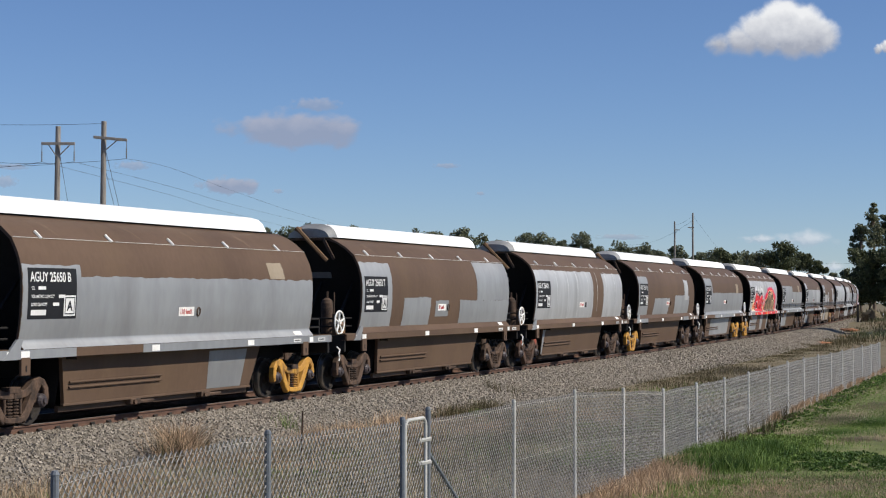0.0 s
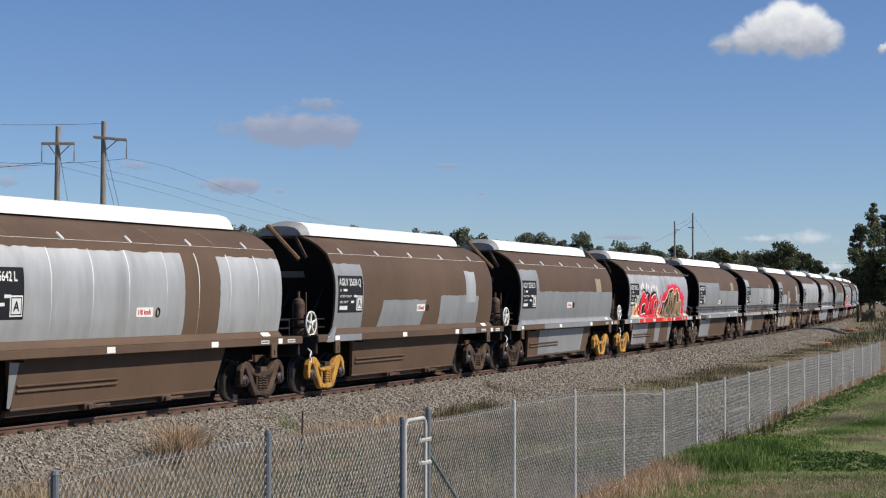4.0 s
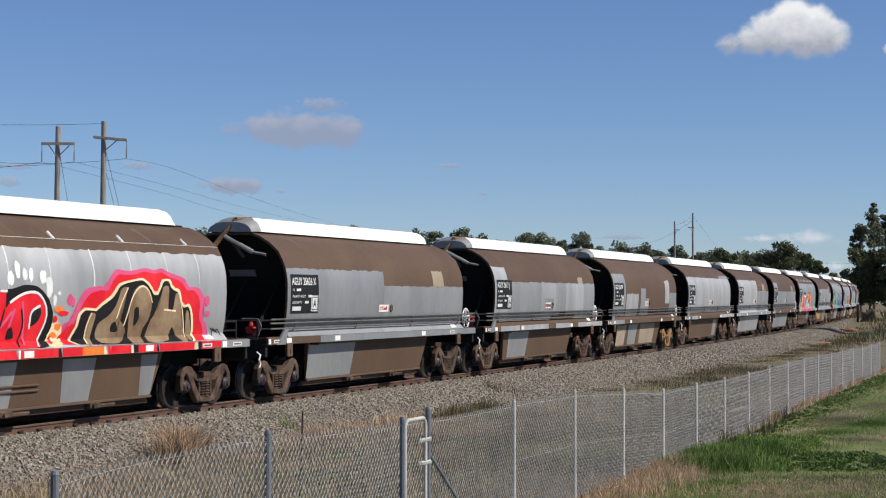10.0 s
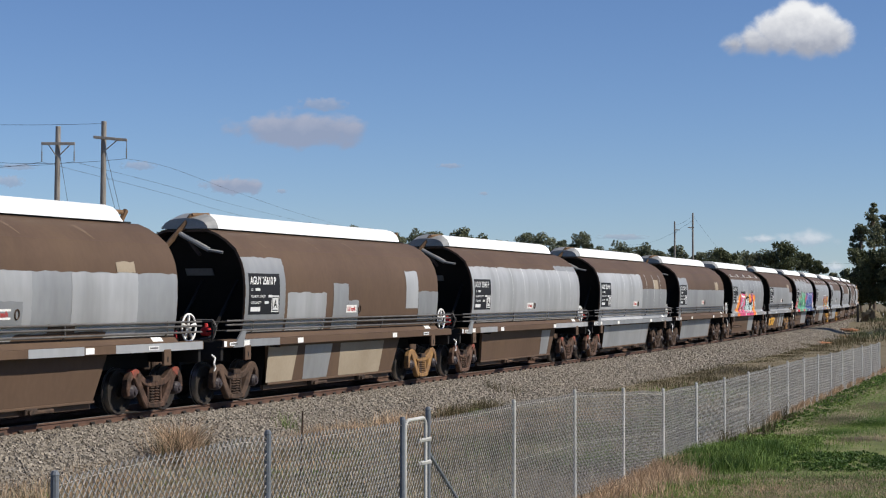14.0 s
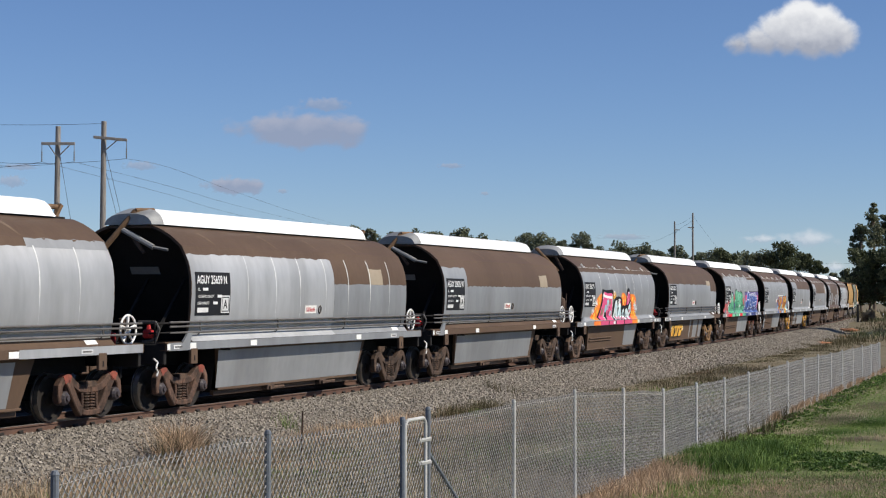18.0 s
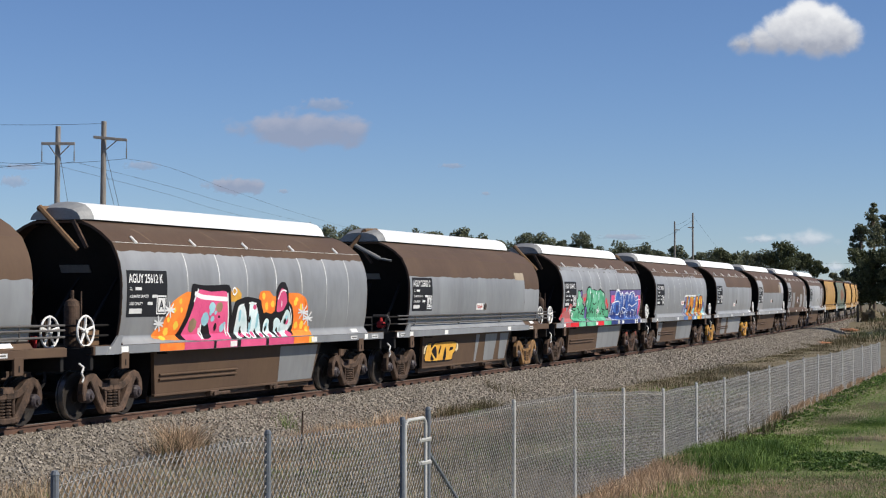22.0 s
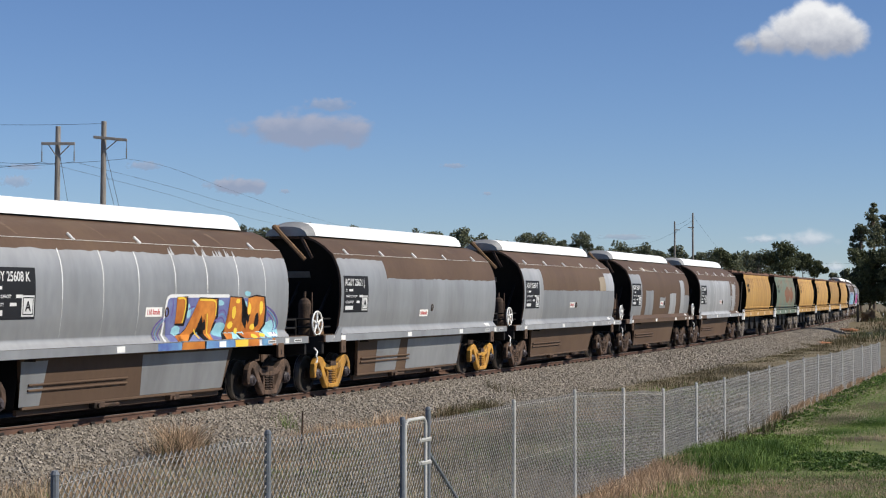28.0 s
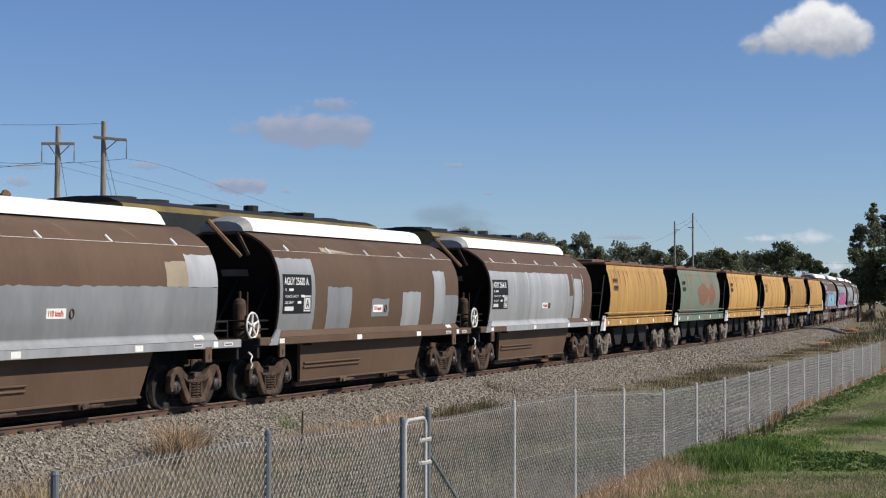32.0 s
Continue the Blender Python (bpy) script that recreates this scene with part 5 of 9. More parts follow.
def painted(w, name, outline, off, material, label="", grow=0.0, place=skin, sharp=False):
    """A sprayed shape with a rounded outline that lies on the flank or on the skirt."""
    p = [Vector(q) for q in outline]
    n = len(p)
    if sum(p[i].x * p[(i + 1) % n].y - p[(i + 1) % n].x * p[i].y for i in range(n)) < 0:
        p = p[::-1]
    if grow:
        q = []
        for i in range(n):
            a, b = (p[i] - p[i - 1]).normalized(), (p[(i + 1) % n] - p[i]).normalized()
            m = Vector((a.y + b.y, -a.x - b.x))
            q.append(p[i] + (m.normalized() if m.length > 0.3 else Vector((0, 0))) * grow)
        p = q
    pts = []
    for i in range(n):
        a, b, c, d = p[i - 1], p[i], p[(i + 1) % n], p[(i + 2) % n]
        for u in (0.0,) if sharp else (0.0, 0.3, 0.65):
            pts.append(b + ((c - a) * u + (2 * a - 5 * b + 4 * c - d) * u * u + (3 * b - a - 3 * c + d) * u ** 3) * 0.35 + (c - b) * u * 0.3)
    bm = bmesh.new()
    low = 1.45 if place is skin else 0.37
    bm.faces.new([bm.verts.new((v.x, 0, max(low, v.y))) for v in pts])
    bmesh.ops.triangulate(bm, faces=bm.faces[:], ngon_method="EAR_CLIP")
    if place is skin:
        for k in (1.58, 1.63, *(1.7 + 0.1 * i for i in range(18))):
            bmesh.ops.bisect_plane(bm, geom=bm.verts[:] + bm.edges[:] + bm.faces[:], plane_co=(0, 0, k), plane_no=(0, 0, 1))
    for v in bm.verts:
        v.co = place(v.co.x, v.co.z, off + 0.003)
    return part(name, bm, material, w, label)


def spots(w, places, off, material, seed, label=""):
    """Sprayed spots and drops, each one its own."""
    for i, (x, z, rx, rz) in enumerate(places):
        part("graffiti_spot", blob_mesh([(x, z, rx, rz)], off + 0.0002 * (i % 4), seed * 31 + i), material, w, label)


def sill_row(w, x0, x1, paints, seed):
    """Run of sprayed colour on the sill below a piece."""
    rng = random.Random(seed)
    x = x0
    i = 0
    while x < x1:
        e = min(x1, x + rng.uniform(0.5, 1.5) * (0.12 if paints[i % len(paints)] in (G_WHITE, G_BLACK, G_CREAM) else 1.0))
        bm = bmesh.new()
        vs = [bm.verts.new((a, -1.536, z)) for a, z in ((x + 0.02 * rng.uniform(-1, 1), 1.27), (e, 1.27), (e + 0.08 * rng.uniform(-1, 1), 1.424), (x, 1.424))]
        bm.faces.new(vs)
        part("graffiti_sill", bm, paints[i % len(paints)], w)
        x, i = e + 0.004, i + 1


# number, front bogie, rear bogie, areas on the flank (paint, lower left, lower right, upper right, upper left),
# areas on the sill and on the skirt (paint, from, to)
B0, B1 = -5.985, 5.985
LOW = 1.437


def band(m, x0, x1, z1, z0=LOW):
    return (m, (x0, z0), (x1, z0), (x1, z1), (x0, z1))


def quad(m, x0, x1, z0, z1, lean=0.0):
    z0 = max(z0, 1.59)
    return (m, (x0, z0), (x1, z0), (x1 + lean, z1), (x0 + lean, z1))


FRONT = band(GREY, B0, -3.95, 3.27)
PAINT = {
    -2: ("25631 F", 0, 0, [band(GREY, B0, B1, 2.72), FRONT], [], []),
    -1: ("25648 H", 0, 0, [band(GREY, B0, B1, 2.75), FRONT], [(GREY, -7.0, 7.0)], [(GREY, 1.0, 3.4)]),
    0: ("25650 B", 0, 1, [band(GREY, B0, B1, 2.76), band(GREY, B0, -4.1, 2.96), quad(BEIGE, 3.75, 4.5, 2.78, 3.15, -0.1)], [(GREY, -7.0, -4.3), (GREY, -1.9, 7.0)], [(GREY, 1.35, 3.05)]),
    1: ("25652 T", 0, 0, [FRONT, quad(GREY, -3.12, -1.06, LOW, 2.35, 0.06), quad(GREY, -0.62, 0.46, 1.8, 2.26), band(GREY, 1.42, B1, 2.26), quad(GREY, 2.93, B1, 2.26, 3.42)], [], []),
    2: ("25642 L", 0, 0, [band(PALE, B0, 1.5, 3.28), band(PALE, 3.02, B1, 3.25)], [], [(GREY, -4.3, -4.05)]),
    3: ("25636 Q", 1, 0, [band(GREY, B0, -4.22, 3.2), quad(GREY, -3.14, 0.0, LOW, 2.28, 0.3), quad(GREY, 1.38, 4.65, LOW, 2.40, 0.08), quad(PALE, 3.6, 4.46, 2.2, 3.13)], [(GREY, -6.0, -4.4), (GREY, 3.2, 4.4)], []),
    4: ("25632 D", 0, 1, [band(GREY, B0, B1, 2.54), band(GREY, B0, -3.93, 3.26), quad(BEIGE, 3.62, 4.36, 2.53, 3.03, -0.05)], [(GREY, -3.4, 2.9)], [(GREY, -3.0, 2.7)]),
    5: ("25622 S", 1, 0, [band(PALE, B0, B1, 3.27)], [(GREY, -7.0, 7.0)], [(GREY, -4.3, -1.4), (GREY, 0.1, 1.2), (GREY, 2.9, 3.5)]),
    6: ("25626 X", 0, 0, [band(GREY, B0, B1, 2.65), band(GREY, B0, -0.1, 3.04), quad(BEIGE, 3.55, 4.39, 2.65, 3.09, -0.06)], [(GREY, -4.2, 7.0)], [(GREY, -4.25, -1.45)]),
    7: ("25617 J", 0, 0, [band(GREY, B0, B1, 2.84), band(PALE, B0, -4.65, 3.31), quad(PALE, -0.9, 0.84, LOW, 2.85), quad(PALE, 2.12, 4.45, LOW, 2.84), quad(GREY, -0.54, 0.57, 1.87, 2.3), quad(BROWN, 0.3, 3.3, LOW, 1.7, 0.1), quad(BROWN, 1.4, 2.3, 1.7, 1.86), quad(BEIGE, 3.7, 4.36, 2.85, 3.06)], [(PALE, -5.5, -3.5), (PALE, -3.4, -0.2), (PALE, 0.7, 2.5), (PALE, 3.6, 7.0)], [(GREY, -3.75, -1.6)]),
    8: ("25610 P", 0, 1, [FRONT, quad(PALE, -3.82, -1.64, 1.6, 2.47), quad(GREY, -1.22, -0.31, 1.6, 2.69), quad(GREY, -0.31, 0.35, 1.6, 2.28), quad(PALE, 3.58, 4.48, 2.05, 3.07), quad(GREY, 4.5, B1, 1.7, 2.52)], [(GREY, -6.3, -4.3)], [(BEIGE, -4.3, -2.75), (GREY, -2.3, -0.75), (BEIGE, -0.2, 2.6)]),
    9: ("25645 P", 0, 0, [band(PALE, B0, B1, 3.29), quad(GREY, 3.3, 5.95, 3.27, 3.445)], [(PALE, -5.35, -3.7), (PALE, 2.85, 7.0)], [(GREY, 2.1, 3.1)]),
    10: ("25659 N", 0, 0, [band(PALE, B0, 1.25, 3.28), band(GREY, 1.25, B1, 2.68), quad(BEIGE, 3.45, 4.34, 2.68, 3.08)], [(GREY, -7.0, 7.0)], [(GREY, -4.3, 3.5)]),
    11: ("25625 W", 0, 0, [band(GREY, B0, B1, 2.68), band(GREY, B0, -4.0, 3.22), quad(BEIGE, 3.46, 4.32, 2.68, 3.08)], [], [(GREY, -4.2, 3.3)]),
    12: ("25612 K", 0, 0, [band(GREY, B0, B1, 3.28)], [(GREY, -7.0, 7.0)], [(GREY, 1.5, 3.5)]),
    13: ("25602 C", 0, 0, [band(GREY, B0, 4.4, 2.93), band(GREY, 4.4, B1, 2.61), quad(BEIGE, 3.45, 4.4, 2.9, 3.13)], [(GREY, -7.0, 4.8)], [(GREY, 0.3, 0.6), (GREY, 1.2, 2.3), (GREY, 2.65, 3.45)]),
    14: ("25644 G", 0, 0, [band(GREY, B0, B1, 3.31), quad(GREY, -5.8, 2.6, 3.31, 3.43)], [(GREY, -7.0, 7.0)], [(GREY, -0.1, 3.45)]),
    15: ("25608 K", 0, 0, [band(GREY, B0, B1, 3.26)], [(GREY, -7.0, 7.0)], [(GREY, -4.3, -3.5), (GREY, -0.1, 3.5)]),
    16: ("25621 J", 1, 1, [band(GREY, B0, B1, 2.86), band(GREY, B0, -2.95, 3.33)], [(GREY, -7.0, 7.0)], [(GREY, -3.0, -1.4), (GREY, -0.8, 3.5)]),
    17: ("25609 T", 0, 0, [band(GREY, B0, B1, 2.58), band(PALE, B0, -3.78, 3.3), quad(BEIGE, 3.85, 4.75, 2.58, 3.1), quad(PALE, 4.72, B1, 2.58, 3.26)], [(PALE, -7.0, 7.0)], []),
    18: ("25620 A", 0, 0, [band(GREY, B0, -4.05, 3.28), quad(GREY, -3.32, -1.82, 1.51, 2.61), quad(PALE, 1.62, 2.95, LOW, 2.5), quad(GREY, -0.52, 0.65, 1.85, 2.32), quad(PALE, 4.0, 4.9, LOW, 3.1), quad(GREY, 4.9, B1, LOW, 2.4)], [], []),
    19: ("25646 R", 0, 0, [band(PALE, B0, 2.95, 3.17), quad(PALE, 3.6, 4.6, LOW, 3.0), quad(GREY, 2.95, 3.4, LOW, 2.4)], [(PALE, -4.5, 7.0)], []),
}
_rng = random.Random(11)
for k in range(26, 38):
    zt = _rng.choice([2.6, 2.75, 3.25])
    PAINT[k] = ("256%02d %s" % (60 + k, _rng.choice("ABCDEFHJ")), 0, int(k in (29, 33)), [band(_rng.choice([GREY, PALE]), B0, B1, zt), FRONT], [(GREY, -7.0, 7.0)] if k % 2 else [], [(GREY, -4.0, 0.5)])

RAILED = (6, 7, 8, 9, 10, 11, 13, 28, 31)
T_ONE = grain_wagon(True)
R_ONE = grain_wagon(False)
WAGONS = []
C19 = 17.35 + PITCH * 15


def wagon_start(k):
    """Where a wagon's middle stands on the line when the train's count is nought."""
    if k <= 19:
        return 17.35 + PITCH * (k - 4)
    return C19 + 7.5 + 82.2 + 7.5 + PITCH * (k - 26)


used = set()
for k in sorted(PAINT):
    proto = R_ONE if k in RAILED else T_ONE
    if proto.name in used:
        w = copy_thing(proto, Matrix())
    else:
        w = proto
        used.add(proto.name)
    WAGONS.append((k, w))

# copies first, then what sets each wagon apart
for k, w in WAGONS:
    number, front, rear, areas, sills, skirts = PAINT[k]
    add_bogie(w, -5.7, YBOGIE if front else RUSTRED if k in (2, 9, 10, 16) else RUST)
    add_bogie(w, 5.75, RUSTY_YELLOW if k in (8, 13) else YBOGIE if rear else RUSTRED if k in (7, 9, 14) else RUST)
    for n, (m, *corners) in enumerate(areas):
        # paint runs over the sloping foot only where the sill below is painted too
        mid = (corners[0][0] + corners[1][0]) / 2
        if not any(x0 <= mid <= x1 and x1 - x0 > 2.5 for _, x0, x1 in sills):
            corners = [(x, max(z, 1.59)) for x, z in corners]
        part("paint_patch", poly_patch(corners, k * 31 + n, 0.0035 + 0.0012 * n), m, w, m.name.replace("_", " "))
    for m, x0, x1 in sills:
        part("paint_patch", flat_patch_mesh(x0, x1, "sill"), m, w, m.name.replace("_", " "))
    for m, x0, x1 in skirts:
        part("paint_patch", flat_patch_mesh(x0, x1, "skirt"), m, w, m.name.replace("_", " "))
    number_panel(w, "AGUY " + number)
    if k not in (5, 12, 14):
        speed_label(w, words="70 km/h" if k == 1 else "110 km/h", dx=-0.1 if k == 16 else 0.0, dz=-0.15 if k == 16 else 0.0)
    if areas[0][1][0] < -5 and areas[0][2][0] > 1 and areas[0][3][1] > 3.1:
        weld_seams(w, round(areas[0][3][1], 2) + 0.015)
    what = "grey and brown patch-painted" if len(areas) > 2 else "grey-sided brown"
    extra = {5: " with red and gold graffiti", 12: " with pink and orange graffiti", 14: " with green and blue graffiti", 15: " with orange graffiti", 13: " with yellow graffiti"}.get(k, " with long handrail" if k in RAILED else " with white roof hatch")
    tagged(w, what + " bogie grain hopper wagon" + extra)

BY = dict(WAGONS)
# red and gold pieces
w = BY[5]
painted(w, "graffiti_ground", [(-5.3, 1.55), (-5.23, 1.71), (-4.95, 1.87), (-4.94, 2.17), (-4.89, 2.29), (-4.81, 2.11), (-4.51, 1.98), (-4.23, 2.08), (-4.07, 1.79), (-3.99, 1.51)], 0.006, G_CREAM, "pale sprayed ground")
spots(w, [(-5.25, 1.88, 0.12, 0.13), (-5.1, 2.11, 0.06, 0.05), (-0.51, 1.74, 0.24, 0.18), (-0.52, 1.56, 0.27, 0.13)], 0.0065, G_CREAM, 2, "pale sprayed spot")
spots(w, [(-4.9, 1.79, 0.09, 0.14), (-4.6, 1.82, 0.1, 0.12), (-4.39, 1.72, 0.1, 0.09), (-4.64, 1.66, 0.09, 0.07), (-0.42, 2.14, 0.16, 0.06), (-0.43, 1.82, 0.11, 0.07), (-0.55, 1.65, 0.13, 0.08)], 0.009, G_ORANGE, 3, "sprayed orange spot")
spots(w, [(-4.9, 1.68, 0.11, 0.11), (-4.44, 1.89, 0.13, 0.14), (-4.24, 1.99, 0.09, 0.11), (-4.32, 1.72, 0.09, 0.08), (-4.77, 1.76, 0.05, 0.05), (-0.53, 1.96, 0.07, 0.06), (-0.63, 1.58, 0.09, 0.07), (-0.28, 2.07, 0.18, 0.05)], 0.0102, G_RED, 4, "sprayed red spot")
spots(w, [(-3.94, 2.74, 0.08, 0.1), (-3.77, 2.78, 0.07, 0.12), (-3.52, 2.85, 0.12, 0.12), (-2.92, 2.74, 0.05, 0.05), (-2.81, 2.82, 0.12, 0.14), (-2.5, 2.77, 0.11, 0.12), (-1.94, 2.7, 0.1, 0.13), (-1.72, 2.86, 0.08, 0.17), (-1.51, 2.77, 0.08, 0.12), (-1.32, 2.77, 0.07, 0.13), (-0.95, 2.74, 0.11, 0.13), (-0.75, 2.56, 0.11, 0.2), (-4.19, 2.49, 0.06, 0.11), (-4.01, 2.49, 0.04, 0.06), (-0.57, 2.31, 0.06, 0.11), (-0.43, 2.44, 0.05, 0.04)], 0.007, G_WHITE, 5, "white sprayed spot")
painted(w, "graffiti_ground", [(-0.4, 1.49), (-0.34, 1.82), (0.04, 1.97), (0.19, 2.27), (0.43, 2.51), (0.86, 2.58), (1.13, 2.57), (1.29, 2.74), (1.55, 2.91), (1.94, 2.88), (2.31, 2.91), (2.64, 2.95), (2.96, 2.91), (3.28, 2.95), (3.55, 2.87), (3.92, 2.81), (4.18, 2.74), (4.34, 2.58), (4.75, 2.56), (5.0, 2.36), (5.02, 2.1), (4.94, 1.92), (5.17, 1.77), (5.0, 1.38)], 0.006, G_PINK, "pink edge of a sprayed cloud")
painted(w, "graffiti_ground", [(-0.17, 1.49), (-0.12, 1.8), (0.24, 1.93), (0.35, 2.22), (0.58, 2.42), (0.94, 2.5), (1.23, 2.5), (1.41, 2.69), (1.62, 2.81), (1.97, 2.8), (2.29, 2.83), (2.59, 2.88), (2.94, 2.84), (3.25, 2.87), (3.47, 2.79), (3.83, 2.73), (4.04, 2.67), (4.23, 2.51), (4.57, 2.5), (4.79, 2.31), (4.82, 2.1), (4.76, 1.93), (4.97, 1.77), (4.81, 1.38)], 0.0072, G_RED, "red sprayed cloud")
spots(w, [(5.12, 2.28, 0.12, 0.12), (5.16, 2.01, 0.11, 0.07), (-0.07, 2.32, 0.09, 0.11), (0.04, 2.27, 0.05, 0.09)], 0.0085, G_PINK, 6, "pink sprayed drop")
painted(w, "graffiti_outline", [(-4.01, 1.52), (-4.16, 1.92), (-4.05, 2.32), (-3.86, 2.55), (-3.54, 2.68), (-3.17, 2.65), (-2.96, 2.53), (-2.75, 2.61), (-2.51, 2.51), (-1.88, 2.52), (-1.53, 2.59), (-1.12, 2.56), (-0.79, 2.36), (-0.62, 2.09), (-0.63, 1.83), (-0.78, 1.6), (-0.93, 1.44)], 0.0088, G_BLACK, "dark sprayed outline")
painted(w, "graffiti_fill", [(-3.93, 1.52), (-4.06, 1.88), (-3.97, 2.24), (-3.81, 2.49), (-3.54, 2.6), (-3.27, 2.57), (-3.13, 2.43), (-3.09, 2.28), (-2.87, 2.47), (-2.71, 2.46), (-2.62, 2.15), (-2.46, 1.96), (-2.34, 2.28), (-2.25, 2.47), (-2.08, 2.48), (-2.12, 2.15), (-1.96, 2.28), (-1.72, 2.41), (-1.46, 2.46), (-1.16, 2.47), (-0.92, 2.3), (-0.82, 2.07), (-0.88, 1.83), (-1.04, 1.63), (-1.16, 1.45)], 0.0105, G_RED, "bright red sprayed letter shapes")
painted(w, "graffiti_gap", [(-3.66, 1.64), (-3.78, 1.87), (-3.69, 2.01), (-3.21, 2.09), (-3.13, 2.06), (-3.15, 1.98), (-3.35, 1.94), (-3.37, 1.78), (-3.16, 1.7), (-3.4, 1.64)], 0.0122, G_BLACK)
painted(w, "graffiti_gap", [(-1.32, 1.84), (-1.32, 2.1), (-1.07, 2.2), (-0.99, 2.08), (-1.1, 1.92)], 0.0122, G_BLACK)
painted(w, "graffiti_gap", [(-1.99, 1.62), (-1.98, 1.78), (-1.86, 1.84), (-1.77, 1.65)], 0.0122, G_BLACK)
painted(w, "graffiti_gap", [(-3.14, 1.69), (-3.11, 1.86), (-2.92, 1.63)], 0.0122, G_BLACK)
part("graffiti_shine", stroke_mesh([[(-4.05, 2.28), (-3.85, 2.51), (-3.54, 2.6), (-3.27, 2.56), (-3.15, 2.43)], [(-3.12, 2.28), (-2.87, 2.46), (-2.71, 2.46)], [(-2.25, 2.48), (-2.06, 2.48)], [(-1.95, 2.28), (-1.68, 2.41), (-1.49, 2.46), (-1.12, 2.47), (-0.87, 2.27), (-0.79, 2.05), (-0.89, 1.81), (-1.04, 1.6), (-1.07, 1.49)], [(-3.69, 1.64), (-3.81, 1.87), (-3.67, 2.02), (-3.11, 2.1), (-3.12, 1.98)], [(-3.68, 1.62), (-3.38, 1.6), (-3.15, 1.69), (-2.63, 1.52)], [(-1.33, 1.81), (-1.34, 2.12), (-1.05, 2.21)], [(-2.32, 2.11), (-2.49, 1.77)]], 0.05, 0.014), G_WHITE, w)
part("graffiti_shine", stroke_mesh([[(-3.87, 1.59), (-3.93, 1.87), (-3.89, 2.08)], [(-2.9, 2.28), (-2.72, 1.86)], [(-1.82, 2.15), (-1.94, 1.85)], [(-1.58, 2.28), (-1.47, 1.53)], [(-2.38, 1.68), (-1.9, 2.1)]], 0.06, 0.0128), G_PINK, w)
painted(w, "graffiti_outline", [(0.17, 1.48), (0.15, 1.72), (0.21, 2.04), (0.44, 2.17), (0.81, 2.15), (0.96, 2.24), (1.33, 2.41), (1.63, 2.64), (2.12, 2.71), (2.48, 2.75), (2.77, 2.64), (3.0, 2.44), (3.15, 2.61), (3.25, 2.73), (3.57, 2.73), (3.68, 2.58), (3.96, 2.51), (4.1, 2.2), (4.36, 2.23), (4.52, 2.03), (4.64, 1.55), (4.24, 1.42)], 0.009, G_CREAM, "cream sprayed outline")
painted(w, "graffiti_outline", [(0.25, 1.48), (0.22, 1.72), (0.3, 2.02), (0.48, 2.12), (0.82, 2.1), (1.02, 2.2), (1.4, 2.36), (1.67, 2.59), (2.11, 2.67), (2.48, 2.7), (2.71, 2.6), (3.0, 2.36), (3.21, 2.56), (3.31, 2.68), (3.51, 2.69), (3.62, 2.53), (3.88, 2.46), (4.05, 2.15), (4.31, 2.17), (4.43, 2.03), (4.55, 1.55), (4.15, 1.43)], 0.0106, G_BLACK, "dark sprayed letter ground")
painted(w, "graffiti_fill", [(0.51, 1.48), (0.5, 1.81), (0.63, 2.06), (0.81, 2.04), (0.75, 1.81), (0.68, 1.47)], 0.0122, G_GOLD, "gold and brown sprayed letter shape")
painted(w, "graffiti_fill", [(1.0, 1.5), (0.86, 1.67), (0.94, 1.87), (1.3, 2.03), (1.52, 2.22), (1.7, 2.53), (1.93, 2.55), (1.77, 2.27), (1.6, 2.01), (1.85, 1.81), (1.94, 1.69), (1.86, 1.55), (1.55, 1.47)], 0.0122, G_GOLD, "gold and brown sprayed letter shape")
painted(w, "graffiti_fill", [(2.11, 1.46), (2.02, 1.79), (2.0, 2.12), (2.13, 2.46), (2.37, 2.6), (2.7, 2.52), (2.85, 2.21), (2.75, 1.92), (2.53, 1.68), (2.52, 1.46)], 0.0122, G_GOLD, "gold and brown sprayed letter shape")
painted(w, "graffiti_fill", [(2.72, 1.48), (2.85, 1.92), (3.14, 2.12), (3.27, 2.56), (3.51, 2.57), (3.5, 2.13), (3.7, 2.12), (3.78, 2.43), (3.93, 2.4), (4.1, 1.86), (4.32, 1.48), (4.03, 1.47), (3.73, 1.76), (3.55, 1.49)], 0.0122, G_GOLD, "gold and brown sprayed letter shape")
painted(w, "graffiti_fill", [(4.36, 1.48), (4.23, 2.03), (4.34, 2.06), (4.55, 1.55)], 0.0122, G_GOLD, "gold and brown sprayed letter shape")
painted(w, "graffiti_gap", [(2.21, 1.79), (2.19, 2.12), (2.34, 2.17), (2.38, 1.93)], 0.0138, G_BLACK)
painted(w, "graffiti_gap", [(1.39, 1.7), (1.39, 1.84), (1.53, 1.89), (1.64, 1.7)], 0.0138, G_BLACK)
part("graffiti_shine", stroke_mesh([[(1.56, 1.96), (1.71, 2.27), (1.93, 2.55)], [(1.85, 1.81), (2.11, 2.41), (2.42, 2.62), (2.73, 2.53), (2.86, 2.26)], [(3.35, 2.11), (3.8, 2.08)], [(0.66, 2.06), (0.5, 1.81), (0.51, 1.49)], [(3.99, 2.31), (4.27, 1.55)]], 0.035, 0.0145), G_CREAM, w)
part("graffiti_scrawl", stroke_mesh([[(-5.67, 1.98), (-5.62, 1.66), (-5.37, 1.62)], [(-5.58, 1.9), (-5.33, 1.7), (-5.56, 1.68)], [(5.4, 1.53), (5.54, 1.79), (5.52, 1.58), (5.75, 1.73), (5.8, 1.53)], [(5.38, 1.69), (5.69, 1.61)]], 0.025, 0.0065), G_BLACK, w, "thin dark scrawl")
